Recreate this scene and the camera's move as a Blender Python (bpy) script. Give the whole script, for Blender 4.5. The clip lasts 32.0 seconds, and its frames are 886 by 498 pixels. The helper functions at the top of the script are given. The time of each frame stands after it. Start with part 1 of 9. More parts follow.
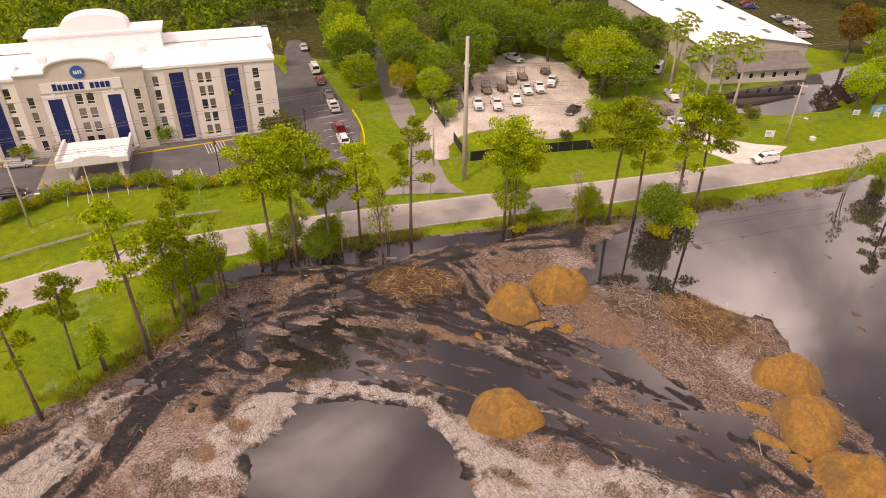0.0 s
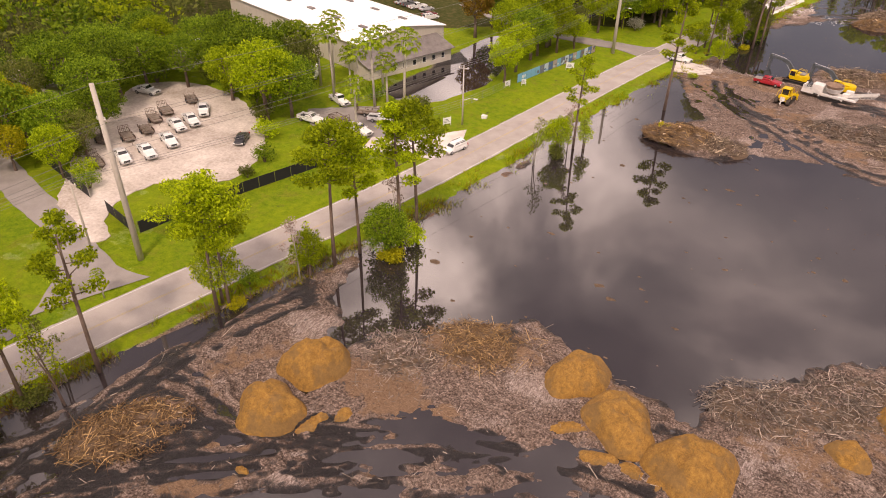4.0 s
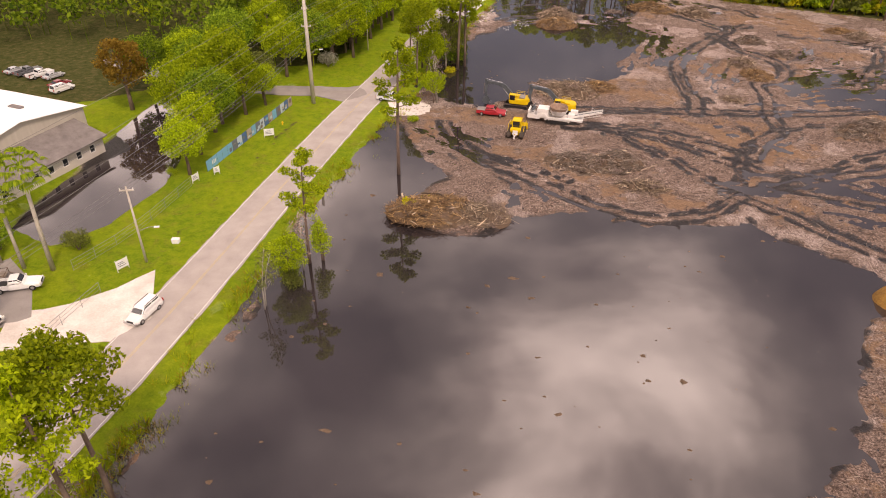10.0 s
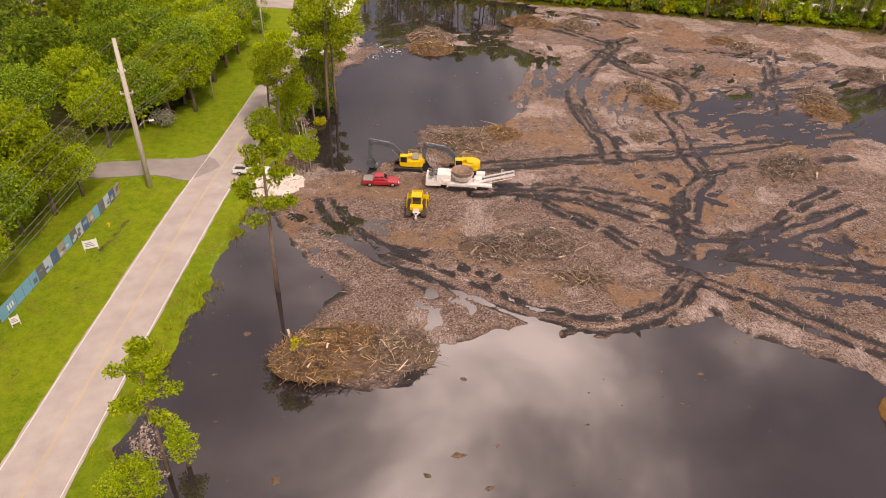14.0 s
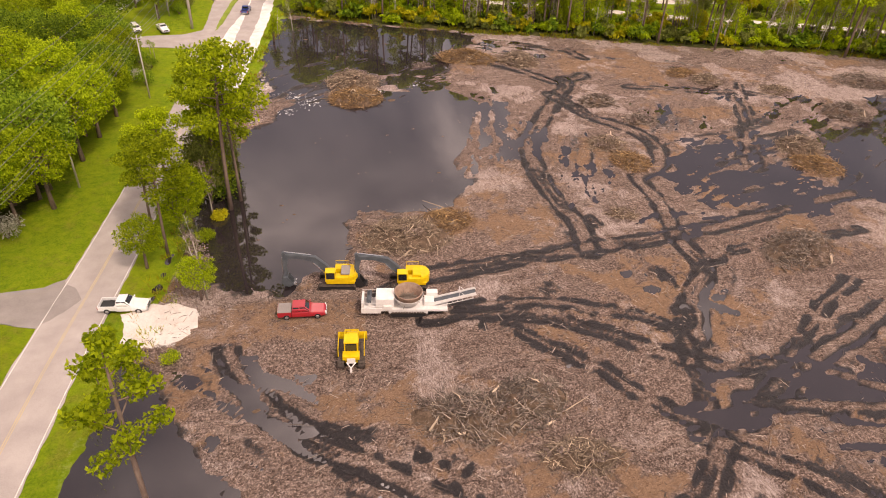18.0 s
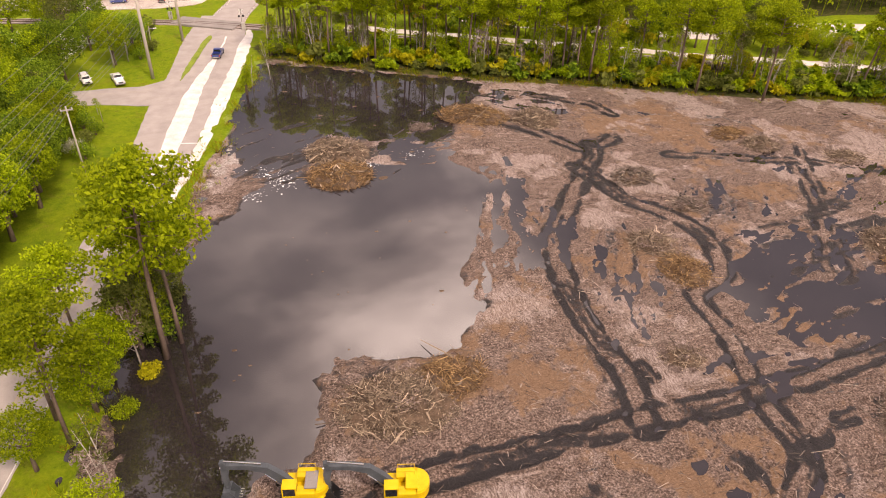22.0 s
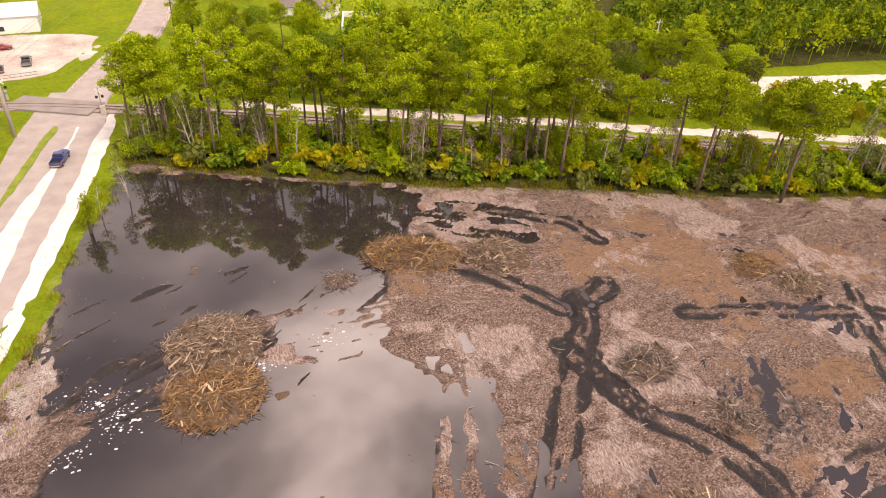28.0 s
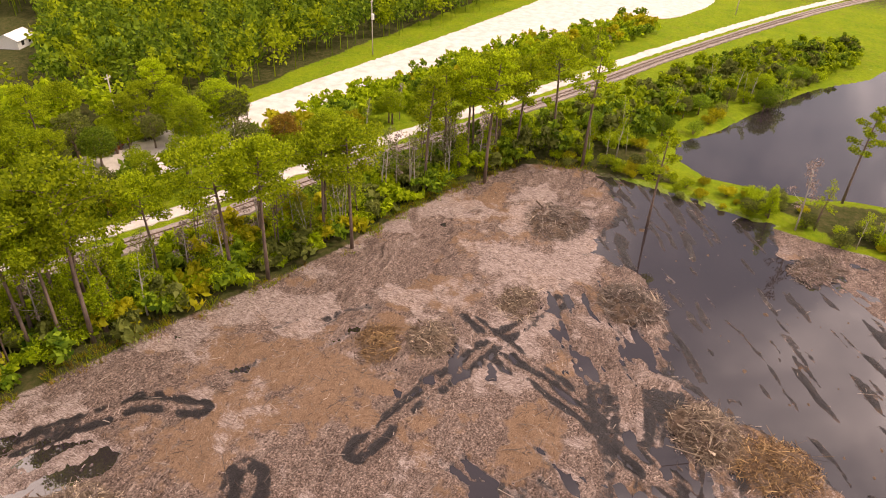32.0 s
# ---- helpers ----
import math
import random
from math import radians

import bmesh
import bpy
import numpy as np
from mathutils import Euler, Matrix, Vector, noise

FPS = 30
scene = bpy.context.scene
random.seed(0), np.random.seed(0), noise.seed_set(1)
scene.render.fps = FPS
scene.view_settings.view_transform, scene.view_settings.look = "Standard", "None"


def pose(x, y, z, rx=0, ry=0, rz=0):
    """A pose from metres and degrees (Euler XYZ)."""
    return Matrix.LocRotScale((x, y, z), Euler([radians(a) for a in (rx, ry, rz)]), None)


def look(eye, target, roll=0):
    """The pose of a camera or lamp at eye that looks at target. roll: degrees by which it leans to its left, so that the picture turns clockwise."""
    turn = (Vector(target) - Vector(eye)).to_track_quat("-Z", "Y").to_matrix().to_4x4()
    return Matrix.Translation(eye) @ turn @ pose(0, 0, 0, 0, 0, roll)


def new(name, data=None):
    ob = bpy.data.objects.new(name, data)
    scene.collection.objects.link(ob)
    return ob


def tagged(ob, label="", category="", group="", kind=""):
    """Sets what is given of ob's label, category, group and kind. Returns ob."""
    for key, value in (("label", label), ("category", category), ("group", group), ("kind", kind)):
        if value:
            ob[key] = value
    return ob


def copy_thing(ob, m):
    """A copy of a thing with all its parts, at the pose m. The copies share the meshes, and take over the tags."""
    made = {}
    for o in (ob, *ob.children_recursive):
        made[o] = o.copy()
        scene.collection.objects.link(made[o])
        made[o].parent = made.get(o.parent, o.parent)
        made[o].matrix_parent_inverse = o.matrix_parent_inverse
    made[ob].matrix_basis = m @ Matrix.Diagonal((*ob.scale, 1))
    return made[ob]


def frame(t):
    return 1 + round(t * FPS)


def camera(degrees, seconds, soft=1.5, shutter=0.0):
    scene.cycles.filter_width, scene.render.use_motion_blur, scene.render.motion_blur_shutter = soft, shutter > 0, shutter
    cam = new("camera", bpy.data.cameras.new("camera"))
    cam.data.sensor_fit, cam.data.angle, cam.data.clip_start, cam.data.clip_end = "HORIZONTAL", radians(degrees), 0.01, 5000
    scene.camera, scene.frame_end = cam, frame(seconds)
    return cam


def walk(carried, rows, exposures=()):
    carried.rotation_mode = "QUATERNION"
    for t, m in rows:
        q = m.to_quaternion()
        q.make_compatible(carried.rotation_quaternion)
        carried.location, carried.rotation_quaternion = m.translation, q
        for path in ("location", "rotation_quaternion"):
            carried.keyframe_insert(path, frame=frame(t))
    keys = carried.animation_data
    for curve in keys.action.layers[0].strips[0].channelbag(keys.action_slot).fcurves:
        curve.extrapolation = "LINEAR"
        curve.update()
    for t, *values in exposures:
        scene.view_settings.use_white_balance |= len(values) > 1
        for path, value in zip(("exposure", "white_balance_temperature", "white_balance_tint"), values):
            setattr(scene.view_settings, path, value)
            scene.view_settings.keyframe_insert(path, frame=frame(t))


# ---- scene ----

# ------------------------------------------------------------ camera and its flight
cam = camera(66.4, 32.0, soft=1.0)
PATH = [
    (0, (28.133, -158.879, 54.378), (26.642, -158.14, 53.268), 0.4),
    (0.5, (25.96, -158.338, 54.263), (24.515, -157.517, 53.151), 0.4),
    (1, (23.714, -157.836, 54.083), (22.348, -156.89, 52.971), 0.3),
    (1.5, (21.469, -157.438, 53.771), (20.19, -156.377, 52.658), 0.4),
    (2, (19.249, -156.853, 53.326), (18.065, -155.687, 52.213), 0.6),
    (2.5, (17.093, -156.148, 52.804), (15.99, -154.904, 51.693), 0.8),
    (3, (14.955, -155.186, 52.328), (13.931, -153.871, 51.221), 1.0),
    (3.5, (12.931, -153.9, 51.951), (11.977, -152.534, 50.846), 0.9),
    (4, (10.943, -152.188, 51.66), (10.067, -150.769, 50.557), 0.8),
    (4.5, (9.147, -150.379, 51.496), (8.398, -148.89, 50.391), 0.7),
    (6.5, (2.805, -141.299, 51.34), (2.309, -139.705, 50.239), 1.4),
    (7, (1.394, -138.499, 51.381), (0.941, -136.891, 50.283), 1.3),
    (7.5, (0.118, -135.518, 51.495), (-0.285, -133.897, 50.396), 1.2),
    (8, (-0.987, -132.451, 51.686), (-1.335, -130.817, 50.588), 1.1),
    (8.5, (-1.913, -129.249, 51.908), (-2.213, -127.607, 50.807), 1.0),
    (9, (-2.661, -125.856, 52.111), (-2.906, -124.205, 51.009), 0.9),
    (9.5, (-3.41, -122.509, 52.346), (-3.599, -120.852, 51.242), 0.8),
    (10, (-4.201, -118.867, 52.555), (-4.33, -117.206, 51.448), 0.8),
    (10.5, (-5.106, -115.19, 52.764), (-5.173, -113.528, 51.653), 1.0),
    (11, (-6.075, -111.438, 52.977), (-6.077, -109.776, 51.863), 1.2),
    (11.5, (-7.085, -107.791, 53.208), (-7.023, -106.135, 52.089), 1.4),
    (12, (-8.076, -104.03, 53.462), (-7.949, -102.38, 52.339), 1.5),
    (12.5, (-8.92, -100.158, 53.75), (-8.738, -98.515, 52.625), 1.9),
    (13, (-9.496, -96.209, 53.997), (-9.278, -94.572, 52.869), 1.9),
    (13.5, (-9.747, -92.388, 54.196), (-9.502, -90.756, 53.066), 2.2),
    (14, (-9.583, -88.545, 54.309), (-9.326, -86.916, 53.177), 2.1),
    (14.5, (-9.113, -84.802, 54.389), (-8.863, -83.173, 53.255), 2.6),
    (16.5, (-7.475, -69.439, 55.003), (-7.126, -67.832, 53.866), 2.4),
    (17, (-6.894, -65.382, 55.049), (-6.534, -63.777, 53.912), 2.4),
    (17.5, (-6.36, -61.515, 55.089), (-5.959, -59.92, 53.951), 2.5),
    (18, (-5.77, -57.636, 55.136), (-5.324, -56.052, 54.0), 2.5),
    (18.5, (-5.09, -53.843, 55.176), (-4.631, -52.262, 54.041), 2.5),
    (19, (-4.285, -49.906, 55.203), (-3.829, -48.323, 54.07), 2.4),
    (19.5, (-3.458, -46.166, 55.215), (-3.004, -44.581, 54.083), 2.3),
    (20, (-2.458, -42.237, 55.263), (-2.008, -40.651, 54.132), 2.3),
    (20.5, (-1.499, -38.545, 55.27), (-1.049, -36.957, 54.139), 2.2),
    (21, (-0.51, -34.637, 55.367), (-0.06, -33.049, 54.238), 2.2),
    (21.5, (0.516, -31.053, 55.53), (0.962, -29.463, 54.4), 2.2),
    (22, (1.669, -27.29, 55.682), (2.111, -25.699, 54.554), 2.2),
    (22.5, (2.701, -23.624, 55.773), (3.141, -22.032, 54.645), 2.2),
    (23, (3.763, -19.769, 55.85), (4.2, -18.176, 54.724), 2.2),
    (23.5, (4.856, -16.11, 55.96), (5.291, -14.516, 54.834), 2.2),
    (24, (6.028, -12.214, 56.084), (6.46, -10.619, 54.957), 2.2),
    (24.5, (7.135, -8.368, 56.207), (7.567, -6.774, 55.078), 2.2),
    (25, (8.193, -4.494, 56.293), (8.625, -2.899, 55.167), 2.2),
    (25.5, (9.216, -0.739, 56.418), (9.649, 0.855, 55.29), 2.3),
    (27.5, (13.959, 14.086, 56.999), (14.505, 15.651, 55.88), 2.5),
    (28, (15.269, 17.937, 56.939), (15.876, 19.482, 55.824), 2.7),
    (28.5, (16.489, 21.749, 56.896), (17.212, 23.246, 55.784), 2.8),
    (29, (17.613, 25.693, 56.904), (18.498, 27.106, 55.801), 3.0),
    (29.5, (18.95, 29.376, 56.918), (19.976, 30.696, 55.82), 3.0),
    (30, (20.631, 32.962, 56.897), (21.794, 34.17, 55.807), 2.9),
    (30.5, (22.543, 36.505, 56.797), (23.824, 37.595, 55.714), 2.7),
    (31, (24.661, 40.192, 56.682), (26.058, 41.139, 55.608), 2.7),
    (31.5, (26.918, 43.554, 56.66), (28.41, 44.353, 55.594), 2.7),
    (32, (29.502, 46.755, 56.658), (31.078, 47.388, 55.602), 2.5),
]
walk(cam, [(t, look(eye, target, roll)) for t, eye, target, roll in PATH],
     [(0.0, -0.14, 8050, 25), (6.0, -0.07, 8000, 25), (14.0, -0.06, 8000, 24), (19.0, 0.06, 8000, 24), (24.0, 0.12, 8000, 24), (28.0, 0.2, 7950, 24), (32.0, 0.16, 7950, 24)])

# ------------------------------------------------------------ sky and sun (bright, broken cloud)
SUN_EL, SUN_AZ = radians(52), radians(156)  # height, and turn from +y towards +x
world = bpy.data.worlds.new("sky")
scene.world = world
world.use_nodes = True
wn, wl = world.node_tree.nodes, world.node_tree.links
wn.clear()
w_out = wn.new("ShaderNodeOutputWorld")
w_sky = wn.new("ShaderNodeTexSky")
w_sky.sky_type, w_sky.sun_disc = "NISHITA", False
w_sky.sun_elevation, w_sky.sun_rotation = SUN_EL, SUN_AZ
w_bg = wn.new("ShaderNodeBackground")
w_bg.inputs["Strength"].default_value = 0.06
wl.new(w_sky.outputs[0], w_bg.inputs["Color"])
w_co = wn.new("ShaderNodeTexCoord")
w_map = wn.new("ShaderNodeMapping")
w_map.inputs["Scale"].default_value = (1.0, 1.0, 1.35)
wl.new(w_co.outputs["Generated"], w_map.inputs["Vector"])
w_no = wn.new("ShaderNodeTexNoise")
w_no.inputs["Scale"].default_value, w_no.inputs["Detail"].default_value = 2.3, 8.0
w_no.inputs["Roughness"].default_value, w_no.inputs["Distortion"].default_value = 0.5, 0.4
wl.new(w_map.outputs[0], w_no.inputs["Vector"])
w_rmp = wn.new("ShaderNodeValToRGB")
w_rmp.color_ramp.elements[0].position, w_rmp.color_ramp.elements[0].color = 0.41, (0.42, 0.39, 0.42, 1)
w_rmp.color_ramp.elements[1].position, w_rmp.color_ramp.elements[1].color = 0.71, (6.4, 5.9, 5.75, 1)
e = w_rmp.color_ramp.elements.new(0.51)
e.color = (1.02, 0.95, 0.96, 1)
e = w_rmp.color_ramp.elements.new(0.585)
e.color = (2.3, 2.1, 2.05, 1)
w_lift = wn.new("ShaderNodeMath")
w_lift.operation = "ADD"
wl.new(w_no.outputs[0], w_lift.inputs[0])
wl.new(w_lift.outputs[0], w_rmp.inputs[0])
# bright cloud banks stand in the north and north-west
w_banks = None
for turn, up, edge_, core, much in ((12, 48, 21, 5, 0.19), (-32, 27, 21, 5, 0.16), (-62, 56, 26, 8, 0.07), (-2, 26, 20, 6, -0.08), (46, 37, 17, 4, -0.09), (-20, 46, 16, 4, -0.06)):
    w_dot = wn.new("ShaderNodeVectorMath")
    w_dot.operation = "DOT_PRODUCT"
    w_dot.inputs[1].default_value = (math.sin(radians(turn)) * math.cos(radians(up)), math.cos(radians(turn)) * math.cos(radians(up)), math.sin(radians(up)))
    wl.new(w_co.outputs["Generated"], w_dot.inputs[0])
    w_rng = wn.new("ShaderNodeMapRange")
    w_rng.interpolation_type = "SMOOTHSTEP"
    for sock, val in (("From Min", math.cos(radians(edge_))), ("From Max", math.cos(radians(core))), ("To Min", 0.0), ("To Max", much)):
        w_rng.inputs[sock].default_value = val
    wl.new(w_dot.outputs["Value"], w_rng.inputs["Value"])
    if w_banks is None:
        w_banks = w_rng.outputs[0]
    else:
        w_both = wn.new("ShaderNodeMath")
        w_both.operation = "ADD"
        wl.new(w_banks, w_both.inputs[0])
        wl.new(w_rng.outputs[0], w_both.inputs[1])
        w_banks = w_both.outputs[0]
wl.new(w_banks, w_lift.inputs[1])
# the cloud thins towards a dull horizon
w_sep = wn.new("ShaderNodeSeparateXYZ")
wl.new(w_co.outputs["Generated"], w_sep.inputs[0])
w_low = wn.new("ShaderNodeMapRange")
for sock, val in (("From Min", 0.05), ("From Max", 0.66), ("To Min", 0.36), ("To Max", 1.15)):
    w_low.inputs[sock].default_value = val
wl.new(w_sep.outputs["Z"], w_low.inputs["Value"])
w_mul = wn.new("ShaderNodeVectorMath")
w_mul.operation = "SCALE"
wl.new(w_rmp.outputs[0], w_mul.inputs[0])
wl.new(w_low.outputs[0], w_mul.inputs["Scale"])
w_cl = wn.new("ShaderNodeBackground")
w_cl.inputs["Strength"].default_value = 0.66
wl.new(w_mul.outputs[0], w_cl.inputs["Color"])
w_add = wn.new("ShaderNodeAddShader")
wl.new(w_bg.outputs[0], w_add.inputs[0])
wl.new(w_cl.outputs[0], w_add.inputs[1])
wl.new(w_add.outputs[0], w_out.inputs["Surface"])

sun = new("sun", bpy.data.lights.new("sun", "SUN"))
sun.data.energy, sun.data.angle, sun.data.color = 2.7, radians(7), (1.0, 0.94, 0.85)
sun.matrix_world = look((0, 0, 200), (-200 * math.sin(SUN_AZ) * math.cos(SUN_EL), -200 * math.cos(SUN_AZ) * math.cos(SUN_EL), 200 - 200 * math.sin(SUN_EL)))


# ------------------------------------------------------------ materials
def shader(name):
    m = bpy.data.materials.new(name)
    m.use_nodes = True
    return m, m.node_tree.nodes, m.node_tree.links, m.node_tree.nodes["Principled BSDF"]


def coords(n, l, scale=(1, 1, 1), kind="Object"):
    c, p = n.new("ShaderNodeTexCoord"), n.new("ShaderNodeMapping")
    p.inputs["Scale"].default_value = scale
    l.new(c.outputs[kind], p.inputs["Vector"])
    return p.outputs[0]


def noise_node(n, l, vec, scale, detail=4.0, rough=0.6, distort=0.0):
    t = n.new("ShaderNodeTexNoise")
    t.inputs["Scale"].default_value, t.inputs["Detail"].default_value = scale, detail
    t.inputs["Roughness"].default_value, t.inputs["Distortion"].default_value = rough, distort
    l.new(vec, t.inputs["Vector"])
    return t.outputs[0]


def ramp(n, l, fac, stops):
    r = n.new("ShaderNodeValToRGB")
    els = r.color_ramp.elements
    els[0].position, els[0].color = stops[0][0], (*stops[0][1], 1)
    els[1].position, els[1].color = stops[-1][0], (*stops[-1][1], 1)
    for p, c in stops[1:-1]:
        els.new(p).color = (*c, 1)
    l.new(fac, r.inputs[0])
    return r.outputs[0]


def mix(n, l, fac, a, b, mode="MIX"):
    x = n.new("ShaderNodeMix")
    x.data_type, x.blend_type = "RGBA", mode
    for sock, val in ((x.inputs[0], fac), (x.inputs[6], a), (x.inputs[7], b)):
        if isinstance(val, (int, float)):
            sock.default_value = val
        elif isinstance(val, tuple):
            sock.default_value = (*val, 1)
        else:
            l.new(val, sock)
    return x.outputs[2]


def bump(n, l, height, strength, dist, bsdf):
    b = n.new("ShaderNodeBump")
    b.inputs["Strength"].default_value, b.inputs["Distance"].default_value = strength, dist
    l.new(height, b.inputs["Height"])
    l.new(b.outputs[0], bsdf.inputs["Normal"])


def surface(name, dark, light, scale=3.0, rough=0.8, metal=0.0, grain=25.0, relief=0.3, dist=0.02, stretch=(1, 1, 1), spec=0.2, vary=0.0):
    """A surface with a broad and a fine variation between two tones, and fine relief."""
    m, n, l, b = shader(name)
    v = coords(n, l, stretch)
    big, fine = noise_node(n, l, v, scale, 5), noise_node(n, l, v, grain, 3)
    c = ramp(n, l, big, [(0.3, dark), (0.7, light)])
    c = mix(n, l, 0.35, c, ramp(n, l, fine, [(0.3, dark), (0.7, light)]))
    if vary:
        i = n.new("ShaderNodeObjectInfo")
        c = mix(n, l, vary, c, ramp(n, l, i.outputs["Random"], [(0.0, dark), (1.0, light)]))
    l.new(c, b.inputs["Base Color"])
    b.inputs["Roughness"].default_value, b.inputs["Metallic"].default_value = rough, metal
    b.inputs["Specular IOR Level"].default_value = spec
    bump(n, l, fine, relief, dist, b)
    return m


def leaf(name, dark, light, trans=0.45):
    """Foliage: every leaf a little different in tone, lit through."""
    m, n, l, b = shader(name)
    g = n.new("ShaderNodeNewGeometry")
    c = ramp(n, l, g.outputs["Random Per Island"], [(0.0, dark), (1.0, light)])
    i = n.new("ShaderNodeObjectInfo")
    h = n.new("ShaderNodeHueSaturation")
    r = n.new("ShaderNodeMapRange")
    r.inputs["To Min"].default_value, r.inputs["To Max"].default_value = 0.7, 1.3
    l.new(i.outputs["Random"], r.inputs["Value"])
    l.new(r.outputs[0], h.inputs["Value"])
    l.new(c, h.inputs["Color"])
    l.new(h.outputs[0], b.inputs["Base Color"])
    b.inputs["Roughness"].default_value = 0.6
    b.inputs["Specular IOR Level"].default_value = 0.1
    t = n.new("ShaderNodeBsdfTranslucent")
    l.new(h.outputs[0], t.inputs["Color"])
    x = n.new("ShaderNodeMixShader")
    x.inputs[0].default_value = trans
    l.new(b.outputs[0], x.inputs[1])
    l.new(t.outputs[0], x.inputs[2])
    l.new(x.outputs[0], n["Material Output"].inputs["Surface"])
    return m


def plain(name, colour, rough=0.5, metal=0.0, spec=0.5, coat=0.0):
    m, n, l, b = shader(name)
    v = coords(n, l)
    f = noise_node(n, l, v, 6.0, 4)
    d = tuple(c * 0.86 for c in colour)
    l.new(ramp(n, l, f, [(0.35, d), (0.65, colour)]), b.inputs["Base Color"])
    b.inputs["Roughness"].default_value, b.inputs["Metallic"].default_value = rough, metal
    b.inputs["Specular IOR Level"].default_value, b.inputs["Coat Weight"].default_value = spec, coat
    return m


def ground_material():
    m, n, l, b = shader("open_ground")
    v = coords(n, l)
    a1, a2 = n.new("ShaderNodeVertexColor"), n.new("ShaderNodeVertexColor")
    a1.layer_name, a2.layer_name = "cover", "soil"
    s1, s2 = n.new("ShaderNodeSeparateColor"), n.new("ShaderNodeSeparateColor")
    l.new(a1.outputs[0], s1.inputs[0])
    l.new(a2.outputs[0], s2.inputs[0])

    def crisp(mask, grain, amount=1.3, soft=0.14):
        """A broken, ragged edge to a soft mask."""
        a = n.new("ShaderNodeMath")
        a.operation, a.inputs[1].default_value = "MULTIPLY_ADD", amount
        l.new(grain, a.inputs[0])
        l.new(mask, a.inputs[2])
        r = n.new("ShaderNodeMapRange")
        r.interpolation_type = "SMOOTHSTEP"
        r.inputs["From Min"].default_value, r.inputs["From Max"].default_value = 0.5 + amount * 0.5 - soft, 0.5 + amount * 0.5 + soft
        l.new(a.outputs[0], r.inputs["Value"])
        return r.outputs[0]

    big, mid, fine = noise_node(n, l, v, 0.09, 5), noise_node(n, l, v, 0.9, 6, 0.7), noise_node(n, l, v, 5.0, 5, 0.75)
    vs = coords(n, l, (1.0, 0.25, 1.0))
    straw = noise_node(n, l, vs, 6.0, 4, 0.8, 1.2)
    tiny = noise_node(n, l, v, 3.4, 6, 0.85)
    wt = n.new("ShaderNodeTexNoise")
    wt.inputs["Scale"].default_value, wt.inputs["Detail"].default_value = 0.12, 2.0
    l.new(v, wt.inputs["Vector"])
    warp = wt.outputs["Color"]
    twig = noise_node(n, l, coords(n, l, (0.35, 1.0, 1.0)), 7.0, 4, 0.85, 2.5)
    dirt = ramp(n, l, mid, [(0.28, (0.085, 0.060, 0.050)), (0.5, (0.19, 0.138, 0.115)), (0.72, (0.34, 0.265, 0.235))])
    dirt = mix(n, l, 0.5, dirt, ramp(n, l, fine, [(0.41, (0.040, 0.028, 0.023)), (0.5, (0.19, 0.135, 0.110)), (0.60, (0.50, 0.385, 0.33))]))
    for turn, size, tone, amount, where in ((24, 1.1, (0.040, 0.030, 0.027), 0.55, 0.047), (-38, 1.5, (0.050, 0.036, 0.031), 0.5, 0.061), (70, 1.2, (0.44, 0.35, 0.305), 0.5, 0.053), (-8, 0.9, (0.38, 0.30, 0.26), 0.45, 0.071), (118, 1.3, (0.055, 0.040, 0.035), 0.45, 0.083)):
        c_, q = n.new("ShaderNodeTexCoord"), n.new("ShaderNodeMapping")
        q.inputs["Rotation"].default_value = (0, 0, radians(turn))
        q.inputs["Scale"].default_value = (0.16, 1, 1)
        w = n.new("ShaderNodeVectorMath")
        w.operation = "MULTIPLY_ADD"
        w.inputs[1].default_value = (7.0, 7.0, 0)
        l.new(warp, w.inputs[0])
        l.new(c_.outputs["Object"], w.inputs[2])
        l.new(w.outputs[0], q.inputs["Vector"])
        drag = noise_node(n, l, q.outputs[0], size, 4, 0.7)
        area = ramp(n, l, noise_node(n, l, q.outputs[0], where * 2.0, 2), [(0.50, (0, 0, 0)), (0.60, (1, 1, 1))])
        area = mix(n, l, 1.0, area, ramp(n, l, drag, [(0.54, (0, 0, 0)), (0.62, (amount, amount, amount))]), "MULTIPLY")
        dirt = mix(n, l, area, dirt, tone)
    dirt = mix(n, l, 1.0, dirt, ramp(n, l, tiny, [(0.36, (0.30, 0.28, 0.27)), (0.5, (0.95, 0.95, 0.95)), (0.64, (1.9, 1.86, 1.82))]), "MULTIPLY")
    rust = ramp(n, l, twig, [(0.36, (0.085, 0.048, 0.028)), (0.5, (0.250, 0.153, 0.094)), (0.64, (0.50, 0.338, 0.225))])
    part_ = n.new("ShaderNodeMath")
    part_.operation, part_.inputs[1].default_value = "MULTIPLY", 0.85
    l.new(crisp(s2.outputs[0], mid), part_.inputs[0])
    dirt = mix(n, l, part_.outputs[0], dirt, rust)
    pale = ramp(n, l, straw, [(0.39, (0.14, 0.10, 0.085)), (0.5, (0.38, 0.295, 0.262)), (0.61, (0.68, 0.575, 0.53))])
    half = n.new("ShaderNodeMath")
    half.operation, half.inputs[1].default_value = "MULTIPLY", 0.75
    l.new(crisp(s2.outputs[1], fine), half.inputs[0])
    dirt = mix(n, l, half.outputs[0], dirt, pale)
    sand = ramp(n, l, twig, [(0.40, (0.09, 0.068, 0.057)), (0.49, (0.40, 0.335, 0.30)), (0.59, (0.86, 0.81, 0.77))])
    dirt = mix(n, l, crisp(s1.outputs[1], fine), dirt, sand)
